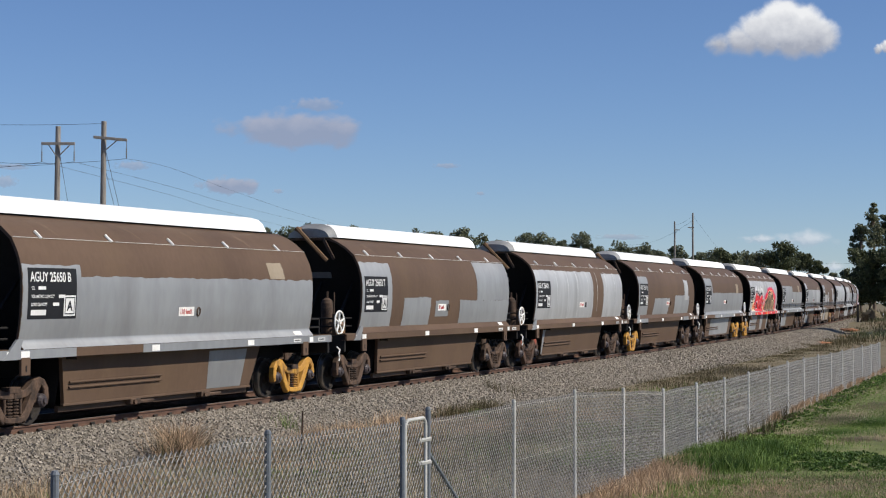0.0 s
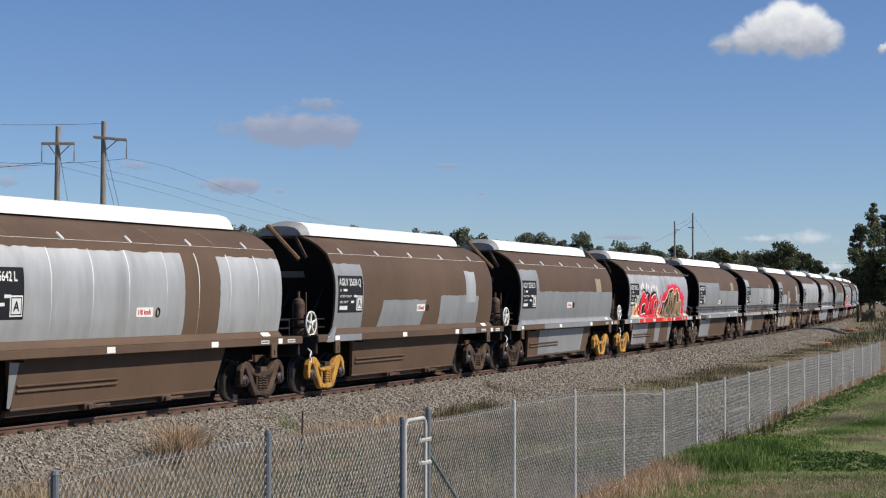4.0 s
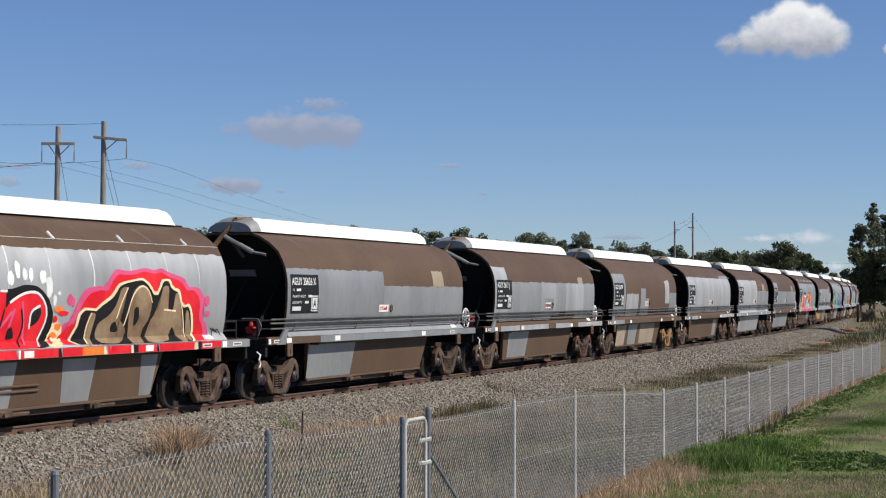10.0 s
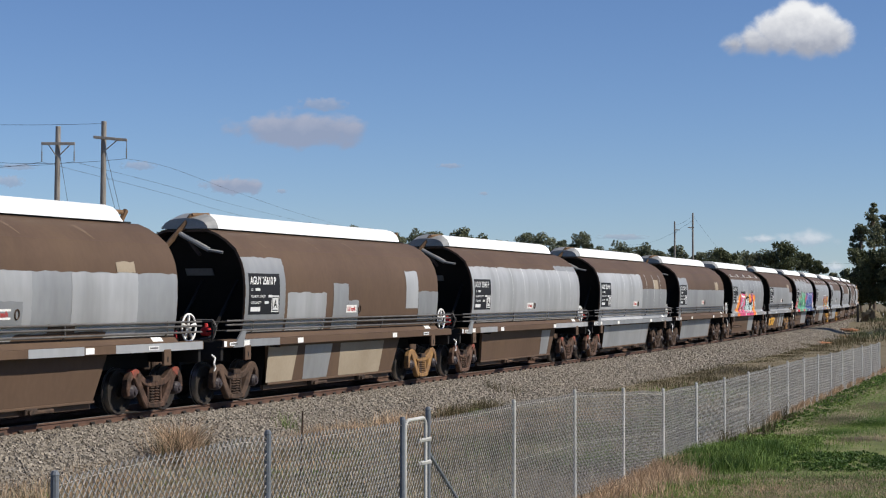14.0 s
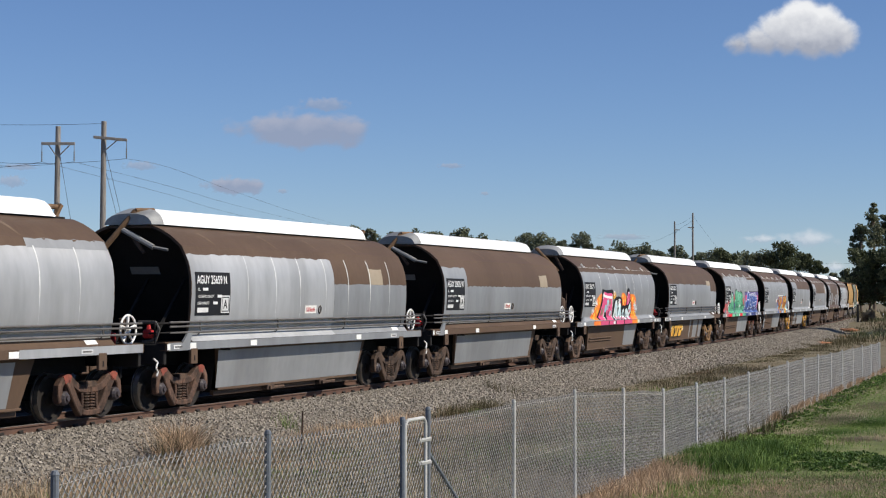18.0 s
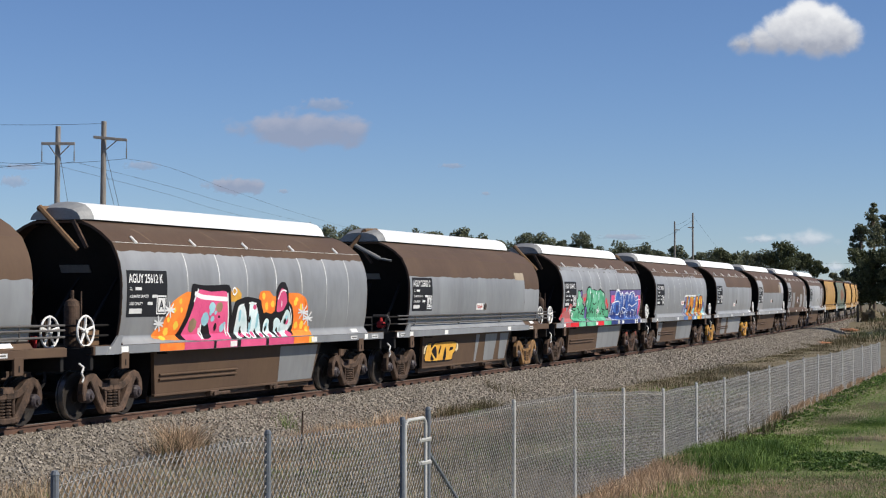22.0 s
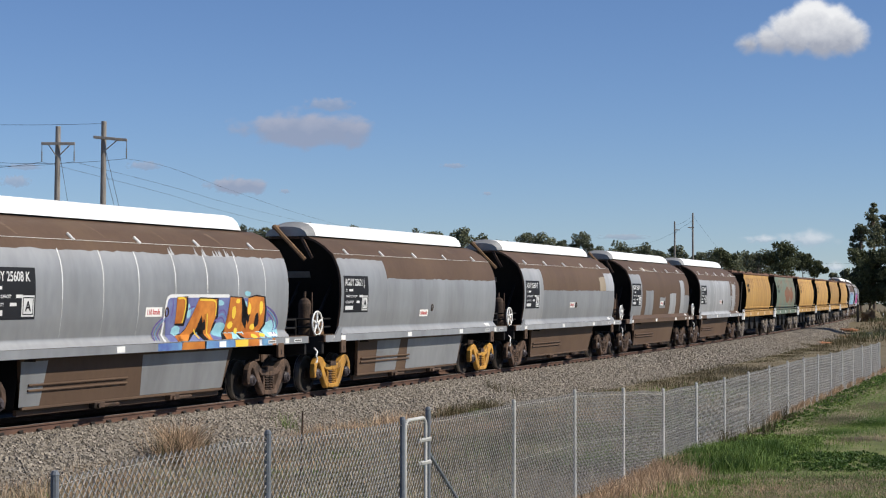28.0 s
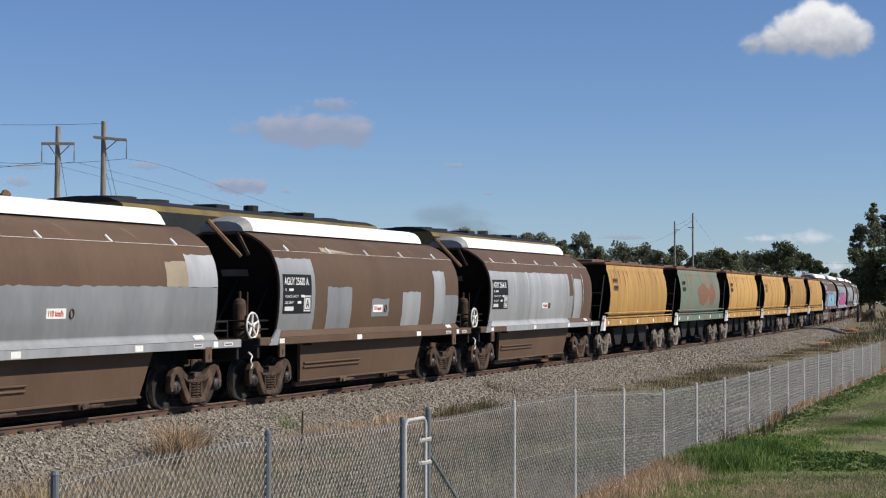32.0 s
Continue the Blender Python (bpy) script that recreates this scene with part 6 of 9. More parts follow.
sill_row(w, -4.4, -3.2, (G_CREAM, G_RED, G_CREAM, G_ORANGE, G_BLACK), 1)
sill_row(w, -3.2, 0.3, (G_RED, G_WHITE, G_RED, G_BLACK, G_RED), 2)
sill_row(w, 0.3, 1.3, (G_ORANGE, G_CREAM, G_RED), 3)
sill_row(w, 1.3, 5.7, (G_RED, G_CREAM, G_BLACK, G_RED, G_BLACK), 4)
part("graffiti_line", stroke_mesh([[(-3.11, 2.28), (-3.11, 1.95), (-2.99, 1.69), (-2.75, 1.52)], [(-2.63, 2.15), (-2.51, 1.85), (-2.51, 1.56)], [(-2.12, 2.15), (-2.24, 1.76), (-2.22, 1.51)], [(-1.61, 2.15), (-1.51, 1.84), (-1.67, 1.49)]], 0.045, 0.0135), G_BLACK, w, "dark lines between sprayed letters")
# pink and orange
w = BY[12]
painted(w, "graffiti_ground", [(-4.72, 1.53), (-4.65, 1.69), (-4.38, 1.81), (-4.25, 2.0), (-4.07, 2.24), (-3.73, 2.39), (-3.41, 2.48), (-3.24, 2.41), (-3.4, 1.79), (-3.54, 1.48)], 0.006, G_ORANGE, "orange sprayed cloud")
painted(w, "graffiti_ground", [(-0.16, 2.14), (-0.08, 2.48), (0.38, 2.5), (0.65, 2.34), (0.93, 2.39), (1.45, 2.46), (1.95, 2.45), (2.33, 2.32), (2.47, 2.03), (2.32, 1.79), (2.67, 1.64), (2.51, 1.4), (1.4, 1.42), (0.17, 1.82)], 0.006, G_ORANGE, "orange sprayed cloud")
painted(w, "graffiti_ground", [(-1.55, 2.28), (-1.48, 2.49), (-1.24, 2.58), (-1.0, 2.44), (-1.06, 2.28)], 0.006, G_AMBER)
spots(w, [(-3.83, 1.78, 0.1, 0.1), (-4.21, 1.66, 0.1, 0.09), (-3.93, 2.1, 0.06, 0.06), (-4.4, 1.53, 0.12, 0.05), (-3.7, 2.28, 0.06, 0.06), (-3.65, 2.1, 0.05, 0.06), (0.09, 2.39, 0.08, 0.08), (0.25, 2.16, 0.08, 0.1), (0.55, 2.2, 0.09, 0.08), (1.76, 2.24, 0.09, 0.08), (2.08, 2.12, 0.09, 0.09), (1.81, 2.31, 0.08, 0.05), (2.19, 1.7, 0.1, 0.1), (1.88, 1.7, 0.09, 0.08), (2.47, 1.6, 0.08, 0.07), (-4.15, 1.9, 0.06, 0.06)], 0.008, G_YELLOW, 7, "yellow sprayed spot")
painted(w, "graffiti_outline", [(-3.73, 1.48), (-3.55, 1.79), (-3.31, 2.32), (-3.21, 2.64), (-2.87, 2.62), (-2.4, 2.61), (-1.58, 2.63), (-1.5, 2.32), (-1.44, 1.76), (-1.3, 1.44)], 0.0085, G_BLACK, "dark sprayed outline")
painted(w, "graffiti_fill", [(-3.5, 1.47), (-3.33, 1.87), (-3.16, 2.16), (-3.0, 2.52), (-2.4, 2.48), (-1.7, 2.48), (-1.66, 2.06), (-1.5, 1.45)], 0.0102, G_PINK, "pink sprayed block")
part("graffiti_shine", stroke_mesh([[(-3.09, 2.44), (-2.87, 2.37), (-2.23, 2.34), (-1.69, 2.32)]], 0.1, 0.012), G_WHITE, w)
part("graffiti_shine", stroke_mesh([[(-3.14, 2.28), (-2.97, 2.53)], [(-1.66, 2.44), (-1.5, 1.5)], [(-2.85, 1.7), (-2.79, 1.49)], [(-1.68, 1.76), (-1.62, 1.54)], [(-2.78, 1.78), (-2.74, 1.49)]], 0.05, 0.0132), G_WHITE, w)
painted(w, "graffiti_gap", [(-2.71, 1.48), (-2.75, 1.74), (-2.63, 1.89), (-2.44, 1.77), (-2.31, 1.52)], 0.0115, G_BLACK)
spots(w, [(-2.62, 1.89, 0.16, 0.15), (-2.33, 2.14, 0.14, 0.12), (-2.17, 2.03, 0.06, 0.05), (-2.4, 2.02, 0.06, 0.05), (-2.29, 1.9, 0.09, 0.06), (-1.81, 1.69, 0.11, 0.1), (-1.72, 1.8, 0.05, 0.03)], 0.0135, G_AQUA, 8, "pale blue sprayed spot")
spots(w, [(-3.13, 1.78, 0.17, 0.16), (-2.01, 2.15, 0.15, 0.11)], 0.0125, G_GOLD, 9, "brown sprayed spot")
spots(w, [(-2.12, 1.72, 0.07, 0.09), (-2.0, 1.94, 0.05, 0.03), (-2.5, 1.65, 0.06, 0.1)], 0.0145, G_BLACK, 10)
painted(w, "graffiti_outline", [(-1.4, 1.44), (-1.42, 1.93), (-1.29, 2.26), (-1.02, 2.33), (-0.72, 2.37), (-0.32, 2.34), (-0.03, 2.28), (0.04, 1.98), (0.24, 2.02), (0.51, 1.98), (0.68, 2.04), (0.72, 2.32), (0.75, 2.55), (0.95, 2.7), (1.2, 2.7), (1.36, 2.5), (1.38, 2.27), (1.59, 2.13), (1.72, 1.75), (1.41, 1.4)], 0.0088, G_BLACK, "black sprayed outline")
painted(w, "graffiti_fill", [(-1.2, 1.47), (-1.2, 1.93), (-1.11, 2.17), (-0.88, 2.2), (-0.72, 1.97), (-0.54, 1.47), (-0.77, 1.47), (-0.93, 1.68), (-0.97, 1.47)], 0.0105, G_MINT, "mint white sprayed letter shape")
painted(w, "graffiti_fill", [(-0.49, 1.46), (-0.58, 1.83), (-0.58, 2.24), (-0.3, 2.22), (-0.1, 1.91), (0.14, 1.46), (-0.07, 1.45), (-0.29, 1.72), (-0.29, 1.46)], 0.0105, G_MINT, "mint white sprayed letter shape")
painted(w, "graffiti_fill", [(0.25, 1.47), (0.17, 1.73), (0.27, 1.88), (0.43, 1.83), (0.46, 1.63), (0.68, 1.45)], 0.0105, G_MINT, "mint white sprayed letter shape")
painted(w, "graffiti_fill", [(0.78, 1.45), (0.68, 1.81), (0.81, 1.89), (1.02, 1.81), (1.08, 1.58), (0.83, 1.43)], 0.0105, G_MINT, "mint white sprayed letter shape")
painted(w, "graffiti_fill", [(0.93, 1.43), (1.1, 1.85), (1.29, 2.07), (1.48, 1.99), (1.59, 1.71), (1.25, 1.43)], 0.0105, G_MINT, "mint white sprayed letter shape")
painted(w, "graffiti_fill", [(0.78, 2.03), (0.81, 2.36), (0.98, 2.56), (1.19, 2.52), (1.3, 2.27), (1.11, 2.06)], 0.0105, G_PINK, "pink sprayed loop")
spots(w, [(-0.95, 1.53, 0.12, 0.06), (-0.63, 1.51, 0.07, 0.05), (-0.4, 1.53, 0.08, 0.07), (0.0, 1.5, 0.09, 0.05), (-0.34, 2.14, 0.09, 0.06), (0.41, 1.49, 0.09, 0.05), (0.89, 1.49, 0.1, 0.07), (1.4, 1.5, 0.14, 0.09), (1.36, 1.8, 0.08, 0.09)], 0.0122, G_PINK, 11, "pink sprayed spot")
spots(w, [(-1.03, 1.95, 0.06, 0.14), (-0.5, 1.74, 0.06, 0.18), (-0.17, 1.83, 0.06, 0.18), (0.32, 1.7, 0.07, 0.08), (1.31, 1.87, 0.08, 0.08)], 0.0128, G_AQUA, 12, "pale blue sprayed spot")
spots(w, [(-0.95, 1.62, 0.04, 0.1), (-0.54, 1.87, 0.05, 0.09), (-0.22, 1.56, 0.05, 0.07), (0.29, 1.64, 0.05, 0.07), (0.88, 1.58, 0.05, 0.09), (1.26, 1.8, 0.07, 0.07)], 0.014, G_BLACK, 13)
part("graffiti_shine", stroke_mesh([[(-1.2, 1.75), (-1.15, 2.15), (-0.88, 2.21)], [(-0.63, 2.23), (-0.28, 2.22)], [(0.82, 2.32), (1.0, 2.56), (1.23, 2.5)], [(1.01, 2.27), (1.01, 2.15)], [(1.43, 2.13), (1.58, 1.94), (1.61, 1.71)]], 0.035, 0.015), G_WHITE, w)
part("graffiti_star", stroke_mesh([[(-4.27, 1.98), (-4.01, 2.22)], [(-4.31, 2.16), (-3.97, 2.05)], [(-4.18, 2.26), (-4.1, 1.95)], [(-4.33, 2.09), (-3.95, 2.12)], [(-4.66, 1.71), (-4.43, 1.95)], [(-4.72, 1.89), (-4.37, 1.77)], [(-4.6, 1.98), (-4.48, 1.68)], [(-4.73, 1.82), (-4.36, 1.84)], [(2.01, 1.86), (2.36, 2.15)], [(1.94, 2.07), (2.42, 1.94)], [(2.12, 2.19), (2.25, 1.82)], [(1.92, 1.99), (2.44, 2.02)], [(2.31, 1.72), (2.64, 2.0)], [(2.22, 1.93), (2.71, 1.79)], [(2.39, 2.04), (2.56, 1.68)], [(2.21, 1.84), (2.73, 1.87)]], 0.04, 0.0155), G_WHITE, w)
part("graffiti_ring", stroke_mesh([[(-1.23, 2.49), (-1.26, 2.42), (-1.35, 2.39), (-1.43, 2.42), (-1.47, 2.49), (-1.44, 2.57), (-1.35, 2.6), (-1.27, 2.57), (-1.23, 2.49)]], 0.04, 0.0158), G_WHITE, w)
sill_row(w, -4.6, -3.6, (G_ORANGE, G_YELLOW, G_ORANGE), 5)
sill_row(w, -3.6, 1.6, (G_PINK, G_BLACK, G_PINK, G_BLACK), 6)
sill_row(w, 1.6, 2.7, (G_ORANGE, G_YELLOW, G_ORANGE), 7)
# green and blue
w = BY[14]
painted(w, "graffiti_ground", [(-6.28, 1.46), (-6.22, 1.67), (-6.03, 1.77), (-5.94, 1.94), (-5.71, 1.96), (-5.51, 1.79), (-5.24, 1.98), (-5.05, 2.1), (-4.82, 2.08), (-4.65, 1.92), (-4.86, 1.43)], 0.006, G_REDHAZE, "red sprayed haze")
spots(w, [(-5.94, 1.87, 0.05, 0.08), (-5.63, 1.91, 0.07, 0.08), (-6.04, 1.68, 0.07, 0.06), (-4.24, 2.03, 0.09, 0.1)], 0.007, G_RED, 14, "red sprayed drop")
painted(w, "graffiti_ground", [(-3.57, 2.42), (-2.89, 2.48), (-2.0, 2.6), (-1.81, 2.37), (-2.06, 2.1), (-2.85, 2.1), (-3.37, 2.15)], 0.006, G_DULLRED, "thin red overspray")
painted(w, "graffiti_ground", [(-0.09, 2.08), (-0.0, 2.26), (0.21, 2.31), (0.49, 2.08), (0.53, 1.84), (0.09, 1.87)], 0.006, G_DULLRED, "thin red overspray")
spots(w, [(-3.08, 2.27, 0.13, 0.08), (0.16, 2.17, 0.09, 0.12), (0.39, 2.01, 0.07, 0.1)], 0.0065, G_RED, 15, "red sprayed drop")
painted(w, "graffiti_outline", [(-4.75, 1.55), (-4.86, 1.9), (-4.5, 1.95), (-4.06, 1.92), (-4.13, 2.11), (-4.18, 2.25), (-3.99, 2.33), (-4.02, 2.55), (-3.74, 2.53), (-3.68, 2.37), (-3.38, 2.22), (-3.46, 2.11), (-3.22, 2.02), (-3.01, 1.79), (-2.92, 1.46), (-4.49, 1.49)], 0.0085, G_BLACK, "dark sprayed outline", grow=0.06)
painted(w, "graffiti_outline", [(-2.33, 1.45), (-2.58, 1.65), (-2.6, 1.83), (-2.83, 1.97), (-2.92, 2.15), (-2.73, 2.33), (-2.79, 2.53), (-2.61, 2.66), (-2.29, 2.69), (-2.14, 2.55), (-2.13, 2.23), (-2.22, 1.96), (-1.99, 2.14), (-1.94, 2.37), (-1.8, 2.58), (-1.39, 2.55), (-1.13, 2.5), (-0.86, 2.62), (-0.54, 2.54), (-0.28, 2.49), (-0.16, 2.37), (-0.38, 2.13), (-0.06, 2.04), (0.16, 1.84), (0.49, 1.84), (0.67, 1.69), (0.61, 1.57), (0.16, 1.6), (0.01, 1.44), (-1.28, 1.44)], 0.0085, G_BLACK, "dark sprayed outline", grow=0.06)
painted(w, "graffiti_fill", [(-4.75, 1.55), (-4.86, 1.9), (-4.5, 1.95), (-4.06, 1.92), (-4.13, 2.11), (-4.18, 2.25), (-3.99, 2.33), (-4.02, 2.55), (-3.74, 2.53), (-3.68, 2.37), (-3.38, 2.22), (-3.46, 2.11), (-3.22, 2.02), (-3.01, 1.79), (-2.92, 1.46), (-4.49, 1.49)], 0.0105, G_GREEN, "green sprayed letter shapes")
painted(w, "graffiti_fill", [(-2.33, 1.45), (-2.58, 1.65), (-2.6, 1.83), (-2.83, 1.97), (-2.92, 2.15), (-2.73, 2.33), (-2.79, 2.53), (-2.61, 2.66), (-2.29, 2.69), (-2.14, 2.55), (-2.13, 2.23), (-2.22, 1.96), (-1.99, 2.14), (-1.94, 2.37), (-1.8, 2.58), (-1.39, 2.55), (-1.13, 2.5), (-0.86, 2.62), (-0.54, 2.54), (-0.28, 2.49), (-0.16, 2.37), (-0.38, 2.13), (-0.06, 2.04), (0.16, 1.84), (0.49, 1.84), (0.67, 1.69), (0.61, 1.57), (0.16, 1.6), (0.01, 1.44), (-1.28, 1.44)], 0.0105, G_GREEN, "green sprayed letter shapes")
painted(w, "graffiti_outline", [(-3.7, 2.56), (-3.46, 2.57), (-3.45, 2.38), (-3.68, 2.36)], 0.0078, G_BLACK, grow=0.04)
painted(w, "graffiti_fill", [(-3.7, 2.56), (-3.46, 2.57), (-3.45, 2.38), (-3.68, 2.36)], 0.0115, G_VIOLET, "violet sprayed block", sharp=True)
painted(w, "graffiti_outline", [(-3.02, 1.97), (-2.77, 1.98), (-2.67, 1.55), (-2.91, 1.56)], 0.0078, G_BLACK, grow=0.04)
painted(w, "graffiti_fill", [(-3.02, 1.97), (-2.77, 1.98), (-2.67, 1.55), (-2.91, 1.56)], 0.0115, G_VIOLET, "violet sprayed block", sharp=True)
part("graffiti_line", stroke_mesh([[(-4.06, 1.92), (-3.87, 1.98), (-3.81, 1.67), (-3.64, 1.49)], [(-4.8, 1.92), (-4.65, 1.86), (-4.3, 1.86)], [(-3.14, 1.91), (-3.48, 1.84), (-3.42, 1.71), (-3.08, 1.7)], [(-2.13, 2.23), (-2.28, 1.92), (-2.23, 1.46)], [(-1.91, 2.1), (-1.55, 2.05), (-1.46, 2.14)], [(-1.05, 2.23), (-1.19, 1.86), (-1.13, 1.44)], [(-0.4, 2.13), (-0.7, 1.99), (-0.46, 1.87), (-0.01, 1.84)], [(-1.49, 1.82), (-1.42, 1.44)]], 0.04, 0.0125), G_BLACK, w)
spots(w, [(-3.73, 1.79, 0.06, 0.04), (-3.47, 1.73, 0.07, 0.04), (-3.25, 1.83, 0.07, 0.04), (-2.32, 1.9, 0.08, 0.05), (-2.05, 1.81, 0.08, 0.06), (-1.88, 1.91, 0.06, 0.04), (-1.78, 1.77, 0.09, 0.05), (-1.5, 1.86, 0.07, 0.04), (-1.15, 1.74, 0.08, 0.04), (-0.92, 1.81, 0.1, 0.05), (-0.61, 1.71, 0.09, 0.05), (-0.32, 1.78, 0.09, 0.04), (-0.11, 1.68, 0.08, 0.04), (-2.48, 1.76, 0.06, 0.05)], 0.0135, G_BLACK, 16)
spots(w, [(-3.81, 2.43, 0.04, 0.06), (-4.67, 1.69, 0.07, 0.1), (-2.3, 2.53, 0.05, 0.1), (-1.43, 2.5, 0.05, 0.06), (-1.05, 2.37, 0.05, 0.16), (-0.4, 2.44, 0.04, 0.07), (-3.94, 2.11, 0.04, 0.09), (-2.76, 2.15, 0.04, 0.08), (-1.89, 2.39, 0.04, 0.09)], 0.0138, G_MINT, 17, "pale sprayed highlight")
part("graffiti_star", stroke_mesh([[(-5.07, 1.75), (-4.89, 1.96)], [(-5.15, 1.92), (-4.81, 1.79)], [(-5.03, 2.0), (-4.92, 1.71)], [(-5.19, 1.84), (-4.78, 1.87)], [(-1.18, 1.71), (-0.96, 1.95)], [(-1.29, 1.89), (-0.86, 1.76)], [(-1.14, 1.98), (-1.0, 1.67)], [(-1.32, 1.81), (-0.83, 1.84)]], 0.035, 0.015), G_WHITE, w)
painted(w, "graffiti_outline", [(0.89, 1.45), (0.64, 2.63), (5.93, 2.66), (5.85, 1.35)], 0.0062, G_BLACK, "dark edge of a sprayed panel", sharp=True)
painted(w, "graffiti_ground", [(0.96, 1.46), (0.72, 2.59), (5.87, 2.63), (5.79, 1.36)], 0.0074, G_VIOLET, "violet sprayed panel", sharp=True)
painted(w, "graffiti_ground", [(0.91, 2.13), (0.95, 2.41), (1.61, 2.42), (1.48, 2.07)], 0.0086, G_PINK, "pink sprayed corner", sharp=True)
painted(w, "graffiti_ground", [(4.85, 2.39), (5.84, 2.42), (5.88, 1.88), (5.48, 1.38), (5.07, 1.39), (5.39, 1.94)], 0.0086, G_PINK, "pink sprayed corner", sharp=True)
painted(w, "graffiti_outline", [(1.01, 1.47), (0.95, 1.83), (1.18, 2.08), (1.44, 2.12), (1.55, 2.37), (1.72, 2.56), (2.02, 2.63), (2.32, 2.54), (2.48, 2.38), (2.69, 2.52), (2.95, 2.37), (3.32, 2.5), (3.64, 2.52), (3.87, 2.39), (4.1, 2.51), (4.69, 2.53), (4.99, 2.25), (5.38, 2.39), (5.52, 2.1), (5.44, 1.78), (5.37, 1.41)], 0.0098, G_WHITE, "white sprayed outline", grow=0.035)
painted(w, "graffiti_fill", [(1.01, 1.47), (0.95, 1.83), (1.18, 2.08), (1.44, 2.12), (1.55, 2.37), (1.72, 2.56), (2.02, 2.63), (2.32, 2.54), (2.48, 2.38), (2.69, 2.52), (2.95, 2.37), (3.32, 2.5), (3.64, 2.52), (3.87, 2.39), (4.1, 2.51), (4.69, 2.53), (4.99, 2.25), (5.38, 2.39), (5.52, 2.1), (5.44, 1.78), (5.37, 1.41)], 0.0112, G_BLUE, "blue sprayed letter shapes")
spots(w, [(1.44, 1.63, 0.36, 0.14), (2.76, 1.63, 0.51, 0.17), (4.18, 1.61, 0.67, 0.16), (5.21, 1.67, 0.22, 0.22), (3.15, 1.91, 0.18, 0.12), (1.92, 1.92, 0.22, 0.15)], 0.0126, G_NAVY, 18, "dark blue sprayed shade")
part("graffiti_line", stroke_mesh([[(1.57, 2.22), (1.72, 2.54), (2.02, 2.63), (2.35, 2.52), (2.46, 2.27)], [(2.49, 2.07), (2.57, 2.46), (2.88, 2.5), (2.93, 2.06)], [(3.0, 2.01), (3.32, 2.49), (3.68, 2.51), (3.72, 2.32)], [(3.74, 2.16), (3.9, 2.45), (4.1, 2.5), (4.38, 2.26)], [(4.33, 2.16), (4.43, 2.49), (4.76, 2.5), (4.92, 2.21)], [(1.25, 1.66), (1.42, 2.16), (2.25, 2.18), (2.45, 1.66), (1.9, 1.65)], [(2.64, 1.53), (2.7, 1.95), (3.42, 1.85), (3.35, 1.44)], [(3.6, 1.44), (3.75, 2.06), (4.43, 1.95), (5.24, 2.1)], [(4.37, 1.53), (4.33, 1.84), (5.03, 1.78), (4.84, 1.52)], [(4.99, 2.2), (5.75, 2.25)], [(5.11, 2.37), (5.23, 1.41)], [(0.93, 1.48), (1.04, 1.93)], [(2.93, 2.06), (2.94, 1.66), (3.57, 1.8)]], 0.035, 0.014), G_WHITE, w)
sill_row(w, -5.9, -4.0, (G_REDHAZE, G_RED, G_REDHAZE), 8)
sill_row(w, -4.0, 0.8, (G_GREEN, G_BLACK, G_GREEN, G_RED, G_GREEN), 9)
sill_row(w, 0.8, 6.0, (G_NAVY, G_WHITE, G_BLACK, G_WHITE, G_NAVY), 10)
# burnt orange letters on blue and violet
w = BY[15]
painted(w, "graffiti_ground", [(0.5, 1.45), (0.37, 1.99), (0.43, 2.37), (1.55, 2.37), (3.08, 2.37), (4.79, 2.3), (5.03, 1.95), (4.98, 1.35)], 0.006, G_HAZE, "violet blue sprayed ground", sharp=True)
spots(w, [(0.85, 1.67, 0.19, 0.11), (1.83, 1.78, 0.24, 0.19), (2.71, 1.66, 0.33, 0.18), (2.12, 2.11, 0.07, 0.09), (3.2, 1.54, 0.26, 0.1), (3.93, 2.44, 0.16, 0.06), (5.1, 1.62, 0.39, 0.23), (3.65, 1.53, 0.2, 0.13), (1.31, 2.07, 0.09, 0.15), (3.85, 2.1, 0.1, 0.18), (2.66, 2.24, 0.17, 0.06), (4.56, 1.51, 0.25, 0.08)], 0.0072, G_AQUA, 19, "light blue sprayed cloud")
part("graffiti_frame", stroke_mesh([[(0.31, 1.47), (0.32, 1.95), (0.41, 2.39), (1.55, 2.39), (3.05, 2.39)]], 0.07, 0.0085), G_WHITE, w, "white sprayed frame")
part("graffiti_rings", stroke_mesh([[(-0.08, 1.49), (-0.07, 1.77), (0.34, 1.97)], [(0.12, 1.49), (0.16, 1.72), (0.38, 1.89)], [(4.84, 2.16), (5.27, 2.02), (5.58, 1.75), (5.28, 1.43)], [(4.94, 2.0), (5.21, 1.87), (5.42, 1.66), (5.11, 1.43)], [(1.31, 2.11), (1.56, 2.24), (1.66, 2.11)], [(2.51, 1.97), (2.86, 2.15), (3.0, 1.92)], [(2.45, 1.84), (2.8, 1.97), (2.94, 1.79)], [(0.61, 1.99), (0.69, 2.2), (0.64, 2.33)]], 0.04, 0.0082), G_VIOLET, w, "violet sprayed rings")
part("graffiti_rings", stroke_mesh([[(0.02, 1.49), (0.04, 1.75), (0.36, 1.93)], [(4.89, 2.08), (5.24, 1.95), (5.51, 1.71), (5.2, 1.43)], [(2.53, 1.91), (2.83, 2.05), (2.97, 1.86)], [(1.4, 2.07), (1.57, 2.16)]], 0.035, 0.0084), G_SKY, w, "light blue sprayed rings")
